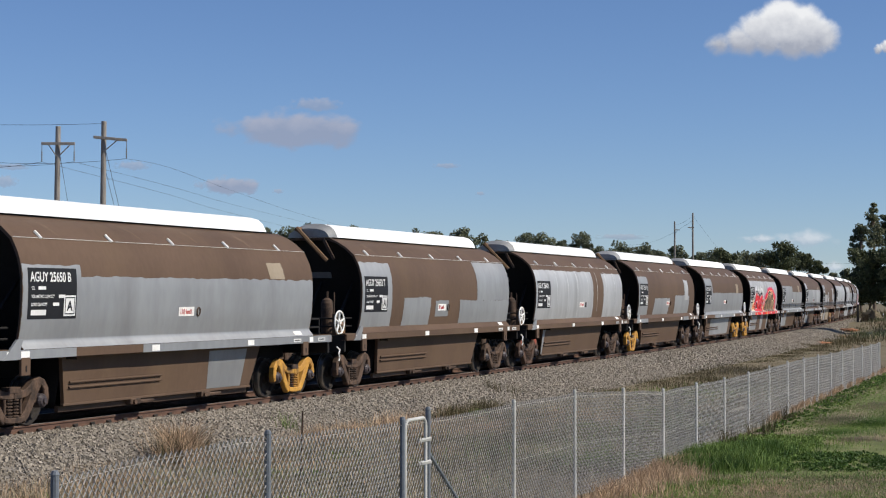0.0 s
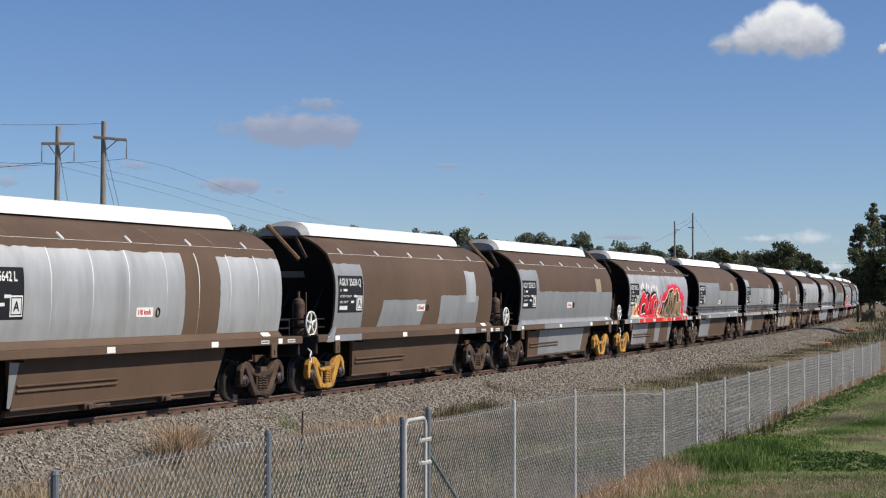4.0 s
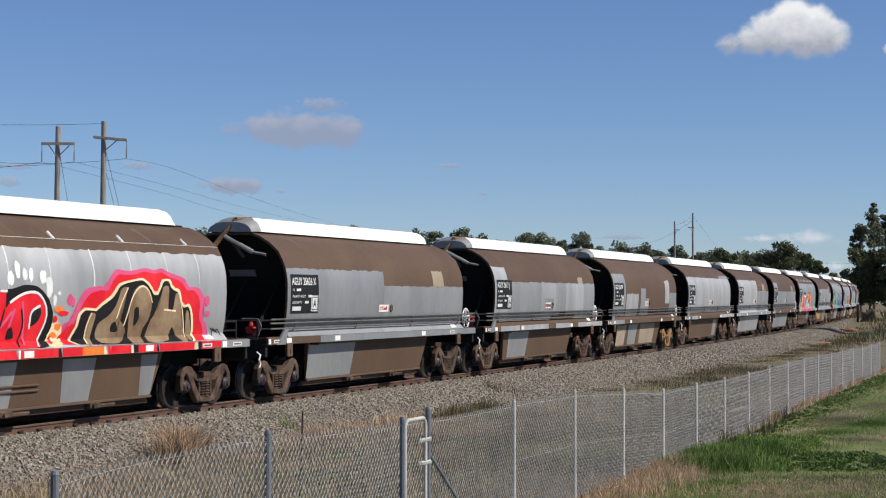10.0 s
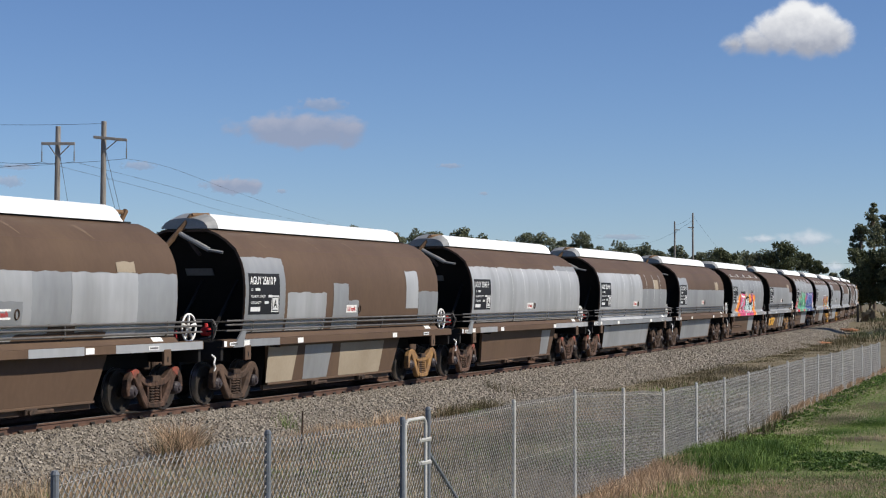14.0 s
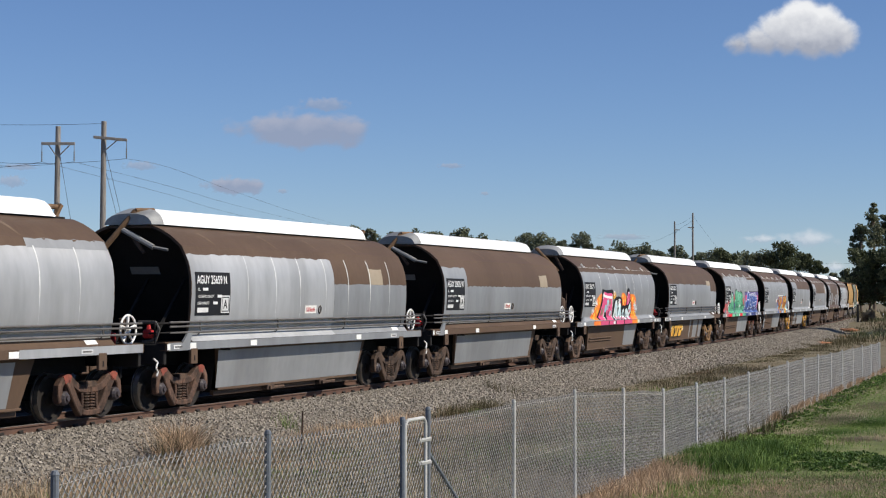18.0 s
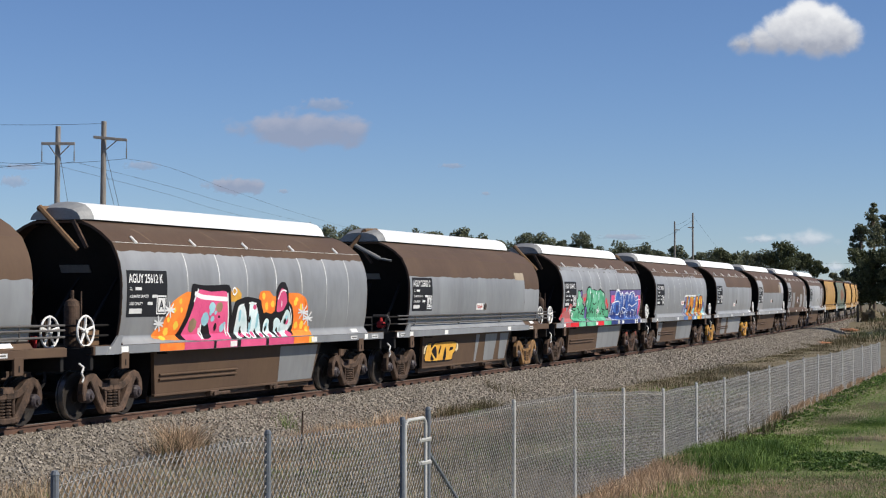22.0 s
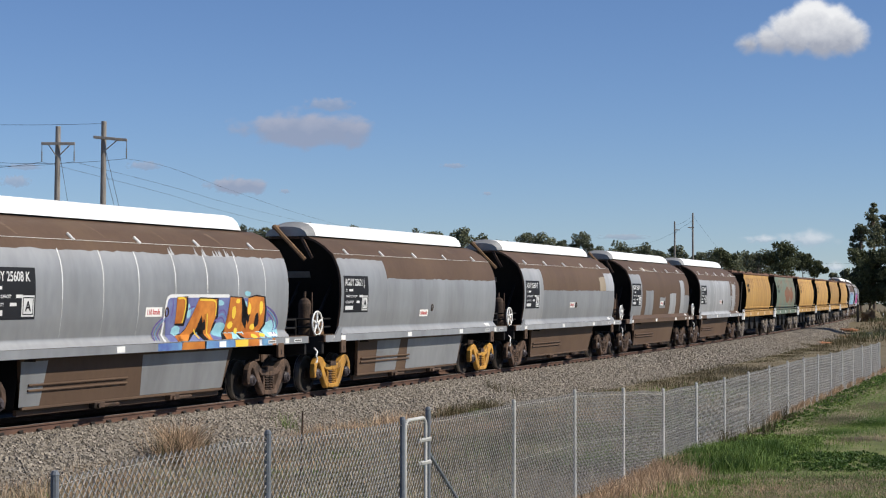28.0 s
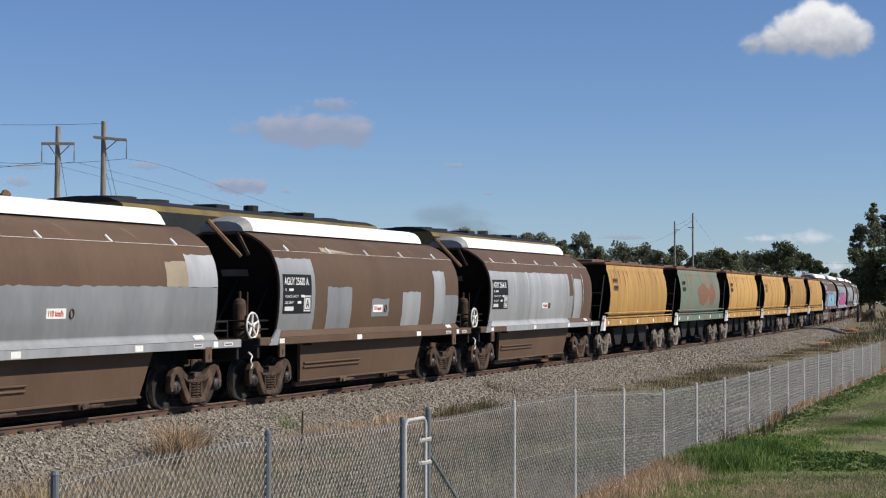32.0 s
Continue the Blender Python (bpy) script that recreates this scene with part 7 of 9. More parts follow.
painted(w, "graffiti_outline", [(0.81, 1.81), (0.84, 2.1), (0.84, 2.33), (1.23, 2.35), (1.23, 2.14), (1.14, 1.8)], 0.0094, G_BLACK, "black sprayed shadow", grow=0.05, sharp=True)
painted(w, "graffiti_outline", [(0.86, 1.4), (1.28, 1.67), (1.54, 2.01), (1.77, 2.32), (2.55, 2.31), (2.56, 1.96), (2.43, 1.74), (2.22, 1.43), (1.95, 1.43), (2.09, 1.79), (2.14, 2.01), (1.91, 1.97), (1.73, 1.66), (1.26, 1.39)], 0.0094, G_BLACK, "black sprayed shadow", grow=0.05, sharp=True)
painted(w, "graffiti_outline", [(2.74, 1.44), (3.1, 1.73), (3.15, 2.09), (3.15, 2.35), (3.68, 2.33), (3.72, 2.04), (3.69, 1.86), (4.01, 1.62), (3.97, 2.08), (4.0, 2.33), (4.36, 2.37), (4.76, 2.34), (4.83, 2.08), (4.85, 1.75), (4.5, 1.42), (3.6, 1.43), (3.51, 1.68), (3.05, 1.43)], 0.0094, G_BLACK, "black sprayed shadow", grow=0.05, sharp=True)
painted(w, "graffiti_outline", [(0.85, 1.44), (0.86, 1.56), (1.07, 1.57), (1.01, 1.44)], 0.0094, G_BLACK, "black sprayed shadow", grow=0.05, sharp=True)
painted(w, "graffiti_fill", [(0.77, 1.82), (0.8, 2.12), (0.8, 2.35), (1.19, 2.36), (1.19, 2.16), (1.1, 1.82)], 0.0112, G_BURNT, "burnt orange sprayed letter shape", sharp=True)
painted(w, "graffiti_fill", [(0.82, 1.41), (1.24, 1.68), (1.5, 2.03), (1.73, 2.33), (2.52, 2.32), (2.51, 1.97), (2.39, 1.75), (2.31, 1.44), (2.12, 1.44), (2.05, 1.8), (2.1, 2.02), (1.87, 1.98), (1.69, 1.68), (1.22, 1.4)], 0.0112, G_BURNT, "burnt orange sprayed letter shape", sharp=True)
painted(w, "graffiti_fill", [(2.91, 1.44), (3.05, 1.74), (3.11, 2.1), (3.11, 2.36), (3.64, 2.35), (3.68, 2.05), (3.65, 1.87), (3.96, 1.64), (3.93, 2.1), (3.96, 2.34), (4.32, 2.38), (4.72, 2.36), (4.79, 2.09), (4.8, 1.76), (4.5, 1.43), (3.76, 1.44), (3.46, 1.69), (3.19, 1.44)], 0.0112, G_BURNT, "burnt orange sprayed letter shape", sharp=True)
painted(w, "graffiti_fill", [(0.82, 1.46), (0.82, 1.57), (1.02, 1.58), (1.07, 1.45)], 0.0112, G_BURNT, "burnt orange sprayed letter shape", sharp=True)
painted(w, "graffiti_gap", [(4.33, 1.67), (4.34, 1.95), (4.47, 2.01), (4.54, 1.76)], 0.0126, G_BLACK)
painted(w, "graffiti_gap", [(1.87, 1.67), (2.02, 1.89), (2.1, 1.67)], 0.0126, G_BLACK)
painted(w, "graffiti_gap", [(3.89, 1.96), (4.07, 1.99), (4.03, 1.76)], 0.0126, G_BLACK)
spots(w, [(3.31, 2.02, 0.1, 0.15), (3.2, 1.75, 0.12, 0.08), (4.03, 2.1, 0.08, 0.14), (4.61, 2.13, 0.09, 0.16), (4.26, 1.7, 0.12, 0.07), (3.48, 2.28, 0.1, 0.05), (4.26, 1.49, 0.14, 0.05), (4.67, 1.51, 0.13, 0.05), (3.49, 1.62, 0.08, 0.07)], 0.013, G_YELLOW, 20, "yellow sprayed patch")
part("graffiti_shine", stroke_mesh([[(0.85, 2.34), (1.18, 2.36), (1.17, 2.16), (1.08, 1.84)], [(1.78, 2.31), (2.49, 2.3), (2.48, 1.97)], [(1.61, 1.68), (1.76, 1.5)], [(2.1, 2.0), (2.22, 1.49)]], 0.045, 0.0142), G_YELLOW, w)
sill_row(w, 0.0, 5.3, (G_SKY, G_BURNT, G_BLACK, G_SKY, G_YELLOW, G_BURNT, G_WHITE), 11)
_rng = random.Random(17)
for i in range(12):
    x = _rng.uniform(0.6, 3.6)
    painted(w, "overspray", [(x, 3.24), (x + 0.12, 3.24), (x + 0.05, _rng.uniform(3.36, 3.44))], 0.003 + 0.0002 * i, PALE, "pale overspray above the grey paint", sharp=True)
painted(BY[18], "paint_patch", [(-3.1, 3.475), (-1.2, 3.475), (-3.0, 3.60)], 0.004, BEIGE, "beige wedge of dust on the roof", sharp=True)
# far pieces on the wagons behind the yellow ones
for k, ground_, letters in ((26, G_HAZE, G_AQUA), (27, G_VIOLET, G_PINK)):
    painted(BY[k], "graffiti_ground", [(-3.8, 1.55), (4.6, 1.55), (4.9, 2.3), (3.0, 2.65), (-2.8, 2.7), (-4.0, 2.2)], 0.006, ground_, "blue violet sprayed ground")
    for i in range(4):
        x = -3.0 + 1.8 * i
        painted(BY[k], "graffiti_fill", [(x, 1.6), (x + 1.3, 1.6), (x + 1.45, 2.1), (x + 1.1, 2.5), (x + 0.2, 2.45)], 0.009, letters, "pale sprayed letter shape")
# yellow letters on a skirt
w = BY[13]
painted(w, "graffiti_outline", [(-3.89, 0.53), (-3.91, 0.8), (-3.87, 1.01), (-3.6, 1.02), (-3.57, 0.86), (-3.28, 1.02), (-3.02, 1.02), (-2.7, 1.03), (-2.03, 1.04), (-1.5, 1.01), (-1.42, 0.9), (-1.51, 0.74), (-1.68, 0.66), (-1.7, 0.51), (-2.54, 0.51)], 0.007, G_BLACK, "dark sprayed outline", grow=0.05, place=skirt_skin)
painted(w, "graffiti_fill", [(-3.89, 0.53), (-3.91, 0.8), (-3.87, 1.01), (-3.6, 1.02), (-3.57, 0.86), (-3.28, 1.02), (-3.02, 1.02), (-2.7, 1.03), (-2.03, 1.04), (-1.5, 1.01), (-1.42, 0.9), (-1.51, 0.74), (-1.68, 0.66), (-1.7, 0.51), (-2.54, 0.51)], 0.01, G_AMBER, "yellow sprayed letter shapes", place=skirt_skin)
painted(w, "graffiti_gap", [(-3.47, 0.53), (-3.48, 0.71), (-3.19, 0.54)], 0.013, G_BLACK, place=skirt_skin)
painted(w, "graffiti_gap", [(-3.48, 0.79), (-3.24, 0.94), (-3.07, 0.8), (-2.99, 0.64), (-3.07, 0.58)], 0.013, G_BLACK, place=skirt_skin)
painted(w, "graffiti_gap", [(-2.45, 0.52), (-2.43, 0.73), (-2.36, 0.89), (-2.24, 0.73), (-2.22, 0.53)], 0.013, G_BLACK, place=skirt_skin)
painted(w, "graffiti_gap", [(-2.9, 0.75), (-2.8, 0.95), (-2.73, 0.9), (-2.82, 0.67)], 0.013, G_BLACK, place=skirt_skin)
painted(w, "graffiti_gap", [(-2.05, 0.6), (-2.0, 0.76), (-1.75, 0.79), (-1.67, 0.86), (-1.81, 0.88), (-1.97, 0.85)], 0.013, G_BLACK, place=skirt_skin)
painted(w, "graffiti_shine", [(-4.12, 0.74), (-4.12, 0.88), (-4.0, 0.99), (-3.9, 0.99), (-3.99, 0.86), (-4.01, 0.73)], 0.012, G_CREAM, "pale sprayed hook", place=skirt_skin)
painted(w, "graffiti_shine", [(-1.45, 1.0), (-1.28, 0.92), (-1.26, 0.79), (-1.4, 0.73), (-1.46, 0.8), (-1.38, 0.88)], 0.012, G_CREAM, "pale sprayed hook", place=skirt_skin)

# ---- yellow hopper wagons in the middle of the train ----
YPROF = [(1.30, 1.50), (1.38, 1.75), (1.43, 2.1), (1.45, 2.4), (1.44, 2.7), (1.40, 3.0), (1.34, 3.25), (1.28, 3.42), (1.28, 3.62)]


def yellow_wagon(paint):
    w = tagged(new("hopper_wagon"), "faded yellow bogie hopper wagon with dark roof", "railway wagon", "grain train wagons")
    bm = bmesh.new()
    sec = [(-a, z) for a, z in YPROF] + [(a, z) for a, z in YPROF[::-1]]
    sweep_x(bm, sec, -5.25, 5.25, steps=4)
    part("body", bm, paint, w, smooth=True)
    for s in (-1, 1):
        # shade of the end recess is put into the near-black colour
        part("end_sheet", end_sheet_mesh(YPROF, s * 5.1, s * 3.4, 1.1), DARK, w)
    bm = bmesh.new()
    box(bm, -5.6, 5.4, -1.32, 1.32, 3.62, 3.72, 0.02)
    part("roof", bm, RUSTROOF, w, "dark rusty flat roof")
    bm = bmesh.new()
    for x in (-3.4, -0.3, 2.8):
        box(bm, x - 1.0, x + 1.0, -0.5, 0.5, 3.72, 3.86, 0.03)
    part("roof_hatch", bm, RUSTROOF, w)
    for s in (-1, 1):
        bm = bmesh.new()
        box(bm, -6.3, 6.3, s * 1.42 - 0.03, s * 1.42 + 0.03, 1.20, 1.48, 0.01)
        part("side_sill", bm, paint, w)
        bm = bmesh.new()
        box(bm, min(s * 3.3, s * 6.3), max(s * 3.3, s * 6.3), -1.3, 1.3, 1.36, 1.42)
        part("end_platform", bm, DARK, w)
        bm = bmesh.new()
        box(bm, min(s * 6.3, s * 6.9), max(s * 6.3, s * 6.9), -0.15, 0.15, 0.78, 1.02, 0.02)
        part("coupler", bm, RUST, w)
        bm = bmesh.new()
        for y in (-1.2, 1.2):
            tube(bm, (s * 6.2, y, 1.4), (s * 5.3, y, 3.2), 0.03, sides=5)
        for z in (2.0, 2.5):
            tube(bm, (s * 5.9, -1.2, z), (s * 5.9, 1.2, z), 0.03, sides=5)
        part("end_brace", bm, DARK, w)
    bm = bmesh.new()
    for z in (1.55, 1.72):
        tube(bm, (-6.2, -1.46, z), (6.2, -1.46, z), 0.025, sides=6)
    part("side_handrail", bm, paint, w)
    bm = bmesh.new()
    prism(bm, [(-6.55, 1.05), (-6.15, 1.05), (-6.05, 1.55), (-6.15, 1.62)], -1.47, -1.36)
    part("corner_step", bm, REFL, w, "white corner step plate")
    bm = bmesh.new()
    box(bm, -6.4, 6.4, -0.25, 0.25, 0.86, 1.2)
    part("centre_sill", bm, DARK, w)
    for x in (-2.2, 0.0, 2.2):
        bm = bmesh.new()
        prism(bm, [(x - 1.0, 1.2), (x + 1.0, 1.2), (x + 0.4, 0.42), (x - 0.4, 0.42)], -1.0, 1.0)
        part("hopper_chute", bm, DARK, w)
    for x in (-5.6, -3.6, -0.6, 2.4, 5.2):
        bm = bmesh.new()
        box(bm, x - 0.09, x + 0.09, -1.457, -1.45, 1.27, 1.41)
        part("reflector", bm, REFL, w)
    for i in range(2):
        for j in range(4):
            x, z = -4.7 + 0.2 * j, 2.98 - 0.28 * i
            y = -float(np.interp(z, [q[1] for q in YPROF], [q[0] for q in YPROF])) - 0.012
            bm = bmesh.new()
            bm.faces.new([bm.verts.new((px, y, pz)) for px, pz in ((x, z - 0.10), (x + 0.11, z - 0.10), (x + 0.15, z + 0.10), (x + 0.04, z + 0.10))])
            part("lettering_bar", bm, G_BLACK, w)
    # streaks of rust that run down from the eaves
    rng = random.Random(3)
    for x, deep, wide in [(rng.uniform(-4.9, 4.9), rng.uniform(0.25, 0.9), rng.uniform(0.03, 0.12)) for _ in range(9)] + ([(0.6, 1.5, 1.6), (3.0, 1.2, 0.9)] if paint is SAGE else []):
        z1 = 3.40 if wide < 0.5 else 3.0
        n = 8
        bm = bmesh.new()
        g = []
        for i in range(n + 1):
            z = z1 - min(deep, 1.1) * i / n
            half = wide * (math.sin(math.pi * (i + 0.6) / (n + 1)) if wide > 0.5 else 1.0 - 0.85 * i / n) * rng.uniform(0.75, 1.2)
            y = -float(np.interp(z, [q[1] for q in YPROF], [q[0] for q in YPROF])) - 0.006
            g.append((bm.verts.new((x - half, y, z)), bm.verts.new((x + half, y, z))))
        for (a, b), (c, d) in zip(g, g[1:]):
            bm.faces.new((a, c, d, b))
        part("rust_streak", bm, RUSTY, w, "brown rust run down the side")
    add_bogie(w, -5.0, DUSTY)
    add_bogie(w, 5.0, DUSTY)
    return w


YELLOWS = []
for j, paint in enumerate((YELLOW, SAGE, YELLOW, YELLOW, YELLOW, YELLOW)):
    if j == 0:
        yw = YPROTO = yellow_wagon(YELLOW)
    elif j == 1:
        yw = tagged(yellow_wagon(SAGE), "faded sage green bogie hopper wagon with rust stains")
    else:
        yw = copy_thing(YPROTO, Matrix())
    YELLOWS.append((C19 + 7.5 + 6.85 + 13.7 * j, yw))

# ---- locomotives on the far track ----
def locomotive():
    w = tagged(new("diesel_locomotive"), "black and yellow diesel locomotive on the far track", "locomotive", "locomotives")
    bm = bmesh.new()
    box(bm, -10.6, 10.6, -1.4, 1.4, 1.0, 1.5, 0.03)
    part("underframe", bm, LOCOB, w)
    bm = bmesh.new()
    sec = [(-1.3, 1.5), (-1.3, 3.74), (-1.25, 3.86), (-1.16, 3.935), (1.16, 3.935), (1.25, 3.86), (1.3, 3.74), (1.3, 1.5)]
    rows = sweep_x(bm, sec, -10.0, 6.4, steps=2)
    for r in (rows[0], rows[-1]):
        bm.faces.new(r)
    part("long_hood", bm, LOCOY, w, "yellow hood side")
    bm = bmesh.new()
    sec = [(-1.18, 3.93), (-0.85, 4.05), (0.0, 4.1), (0.85, 4.05), (1.18, 3.93)]
    rows = sweep_x(bm, sec, -10.0, 6.4, steps=6)
    nose = [bm.verts.new((7.6, y * 0.96, 3.5 + (z - 3.93) * 0.55)) for y, z in sec]
    for i in range(len(sec) - 1):
        bm.faces.new((rows[-1][i], nose[i], nose[i + 1], rows[-1][i + 1]))
    bm.faces.new(rows[0])
    bmesh.ops.recalc_face_normals(bm, faces=bm.faces)
    part("roof", bm, LOCOB, w, "sooty black roof")
    bm = bmesh.new()
    box(bm, 6.4, 8.6, -1.35, 1.35, 1.5, 3.5, 0.06)
    part("cab", bm, LOCOY, w, "yellow cab")
    bm = bmesh.new()
    box(bm, 8.6, 10.2, -1.0, 1.0, 1.5, 2.9, 0.08)
    part("short_nose", bm, LOCOY, w)
    for x in (-8.6, -6.9):
        bm = bmesh.new()
        tube(bm, (x, 0, 4.0), (x, 0, 4.14), 0.72, sides=18)
        part("radiator_fan", bm, LOCOB, w)
    for x, h in ((-3.2, 4.2), (0.4, 4.16), (2.6, 4.22), (4.4, 4.12)):
        bm = bmesh.new()
        box(bm, x - 0.4, x + 0.4, -0.5, 0.3, 3.95, h, 0.03)
        part("roof_box", bm, LOCOB, w)
    bm = bmesh.new()
    tube(bm, (-0.9, -0.2, 3.95), (-0.9, -0.2, 4.28), 0.22, sides=10)
    part("exhaust_stack", bm, LOCOB, w)
    for x in (7.0, 7.5):
        bm = bmesh.new()
        tube(bm, (x, -0.4, 3.6), (x + 0.4, -0.4, 3.95), 0.07, 0.12, sides=8)
        part("air_horn", bm, RUSTARM, w)
    bm = bmesh.new()
    box(bm, -10.0, -1.5, -1.335, -1.304, 2.6, 3.76)
    part("band", bm, LOCOB, w)
    bm = bmesh.new()
    box(bm, -3.0, 2.5, -1.35, 1.35, 0.35, 1.0, 0.08)
    part("fuel_tank", bm, LOCOB, w)
    add_bogie(w, -6.8, RUST, 2.0)
    add_bogie(w, 6.6, RUST, 2.0)
    return w


LOCOS = []
for j in range(3):
    lw = locomotive() if j == 0 else copy_thing(LOCOS[0][1], Matrix())
    LOCOS.append((-10.6 - 21.6 * j, lw))


def loco_s(t):
    return 15.0 + 18.6 * (t - 30.0)


# ---- clouds and exhaust haze: soft sheets of vapour ----
def vapour(name, white, grey, density, seed, soft=0.55, rough=1.6, glow=1.0, lit=0.35, aspect=1.0):
    m = bpy.data.materials.new(name)
    m.use_nodes = True
    n, l = m.node_tree.nodes, m.node_tree.links
    n.remove(n["Principled BSDF"])
    tc = n.new("ShaderNodeTexCoord")
    sep = n.new("ShaderNodeSeparateXYZ")
    l.new(tc.outputs["Object"], sep.inputs[0])
    ln = n.new("ShaderNodeVectorMath")
    ln.operation = "LENGTH"
    l.new(tc.outputs["Object"], ln.inputs[0])
    off = n.new("ShaderNodeVectorMath")
    off.operation = "ADD"
    off.inputs[1].default_value = (seed * 3.1, seed * 1.7, seed * 0.9)
    wide = n.new("ShaderNodeVectorMath")
    wide.operation = "MULTIPLY"
    wide.inputs[1].default_value = (aspect, 1.0, 1.0)
    l.new(tc.outputs["Object"], wide.inputs[0])
    l.new(wide.outputs[0], off.inputs[0])
    nz = n.new("ShaderNodeTexNoise")
    nz.inputs["Scale"].default_value, nz.inputs["Detail"].default_value, nz.inputs["Roughness"].default_value = rough, 5.0, 0.5
    l.new(off.outputs[0], nz.inputs["Vector"])
    a = n.new("ShaderNodeMath")
    a.operation = "MULTIPLY_ADD"
    l.new(nz.outputs["Fac"], a.inputs[0])
    a.inputs[1].default_value = 1.15
    a.inputs[2].default_value = 0.32
    b = n.new("ShaderNodeMath")
    b.operation = "SUBTRACT"
    l.new(a.outputs[0], b.inputs[0])
    l.new(ln.outputs["Value"], b.inputs[1])
    mr = n.new("ShaderNodeMapRange")
    mr.interpolation_type = "SMOOTHSTEP"
    mr.inputs["From Min"].default_value, mr.inputs["From Max"].default_value = 0.0, soft
    mr.inputs["To Max"].default_value = density
    l.new(b.outputs[0], mr.inputs["Value"])
    # sheets glow by themselves; light from above is in the colour ramp
    sh = n.new("ShaderNodeMath")
    sh.operation = "MULTIPLY_ADD"
    l.new(sep.outputs["Z"], sh.inputs[0])
    sh.inputs[1].default_value = 0.75
    l.new(nz.outputs["Fac"], sh.inputs[2])
    cr = n.new("ShaderNodeValToRGB")
    cr.color_ramp.elements[0].position, cr.color_ramp.elements[1].position = lit - 0.15, lit + 0.4
    cr.color_ramp.elements[0].color, cr.color_ramp.elements[1].color = (*grey, 1), (*white, 1)
    l.new(sh.outputs[0], cr.inputs["Fac"])
    em = n.new("ShaderNodeEmission")
    em.inputs["Strength"].default_value = glow
    l.new(cr.outputs["Color"], em.inputs["Color"])
    tr = n.new("ShaderNodeBsdfTransparent")
    mx = n.new("ShaderNodeMixShader")
    l.new(mr.outputs["Result"], mx.inputs[0])
    l.new(tr.outputs[0], mx.inputs[1])
    l.new(em.outputs[0], mx.inputs[2])
    l.new(mx.outputs[0], n["Material Output"].inputs["Surface"])
    return m


def cumulus(name, lobes, aspect, seed):
    """A heaped cloud: round lobes (across, up, size, in half heights) that melt together, bright above and grey below,
    with this light and shade put into a glowing colour.
    """
    m = bpy.data.materials.new(name)
    m.use_nodes = True
    n, l = m.node_tree.nodes, m.node_tree.links
    n.remove(n["Principled BSDF"])

    def calc(op, *args):
        k = n.new("ShaderNodeMath")
        k.operation = op
        for sock, a in zip(k.inputs, args):
            if isinstance(a, (int, float)):
                sock.default_value = a
            else:
                l.new(a, sock)
        return k.outputs[0]

    tc = n.new("ShaderNodeTexCoord")
    sc = n.new("ShaderNodeVectorMath")
    sc.operation = "MULTIPLY"
    sc.inputs[1].default_value = (aspect, 0.0, 1.0)
    l.new(tc.outputs["Object"], sc.inputs[0])
    nz = n.new("ShaderNodeTexNoise")
    nz.inputs["Scale"].default_value, nz.inputs["Detail"].default_value, nz.inputs["Roughness"].default_value = 1.9, 6.0, 0.55
    of = n.new("ShaderNodeVectorMath")
    of.operation = "ADD"
    of.inputs[1].default_value = (seed * 3.1, seed * 1.7, seed)
    l.new(sc.outputs[0], of.inputs[0])
    l.new(of.outputs[0], nz.inputs["Vector"])
    sep = n.new("ShaderNodeSeparateXYZ")
    l.new(sc.outputs[0], sep.inputs[0])
    field_, light = None, None
    for x, z, r in lobes:
        dx, dz = calc("SUBTRACT", sep.outputs["X"], x), calc("SUBTRACT", sep.outputs["Z"], z)
        d = calc("SUBTRACT", r, calc("SQRT", calc("ADD", calc("MULTIPLY", dx, dx), calc("MULTIPLY", dz, dz))))
        h = calc("DIVIDE", calc("ADD", calc("MULTIPLY", dx, 0.35), dz), r)
        wgt = calc("MAXIMUM", calc("ADD", d, 0.12), 0.0)
        field_ = d if field_ is None else calc("SMOOTH_MAX", field_, d, 0.14)
        light = (calc("MULTIPLY", h, wgt), wgt) if light is None else (calc("ADD", light[0], calc("MULTIPLY", h, wgt)), calc("ADD", light[1], wgt))
    edge = calc("MULTIPLY_ADD", calc("SUBTRACT", nz.outputs["Fac"], 0.5), 0.5, field_)
    mr = n.new("ShaderNodeMapRange")
    mr.interpolation_type = "SMOOTHSTEP"
    mr.inputs["From Min"].default_value, mr.inputs["From Max"].default_value = -0.1, 0.26
    l.new(edge, mr.inputs["Value"])
    shade = calc("DIVIDE", light[0], calc("ADD", light[1], 0.02))
    tone = calc("ADD", calc("ADD", calc("MULTIPLY", shade, 0.30), calc("MULTIPLY", sep.outputs["Z"], 0.34)), calc("MULTIPLY", nz.outputs["Fac"], 0.7))
    cr = n.new("ShaderNodeValToRGB")
    cr.color_ramp.elements[0].position, cr.color_ramp.elements[1].position = 0.02, 0.72
    cr.color_ramp.elements[0].color, cr.color_ramp.elements[1].color = (0.37, 0.40, 0.48, 1), (0.86, 0.87, 0.89, 1)
    l.new(tone, cr.inputs["Fac"])
    em = n.new("ShaderNodeEmission")
    l.new(cr.outputs["Color"], em.inputs["Color"])
    tr = n.new("ShaderNodeBsdfTransparent")
    mx = n.new("ShaderNodeMixShader")
    l.new(mr.outputs["Result"], mx.inputs[0])
    l.new(tr.outputs[0], mx.inputs[1])
    l.new(em.outputs[0], mx.inputs[2])
    l.new(mx.outputs[0], n["Material Output"].inputs["Surface"])
    return m


CLOUDS = []
SCALE_F = 784.0 / math.tan(radians(28.16) / 2)


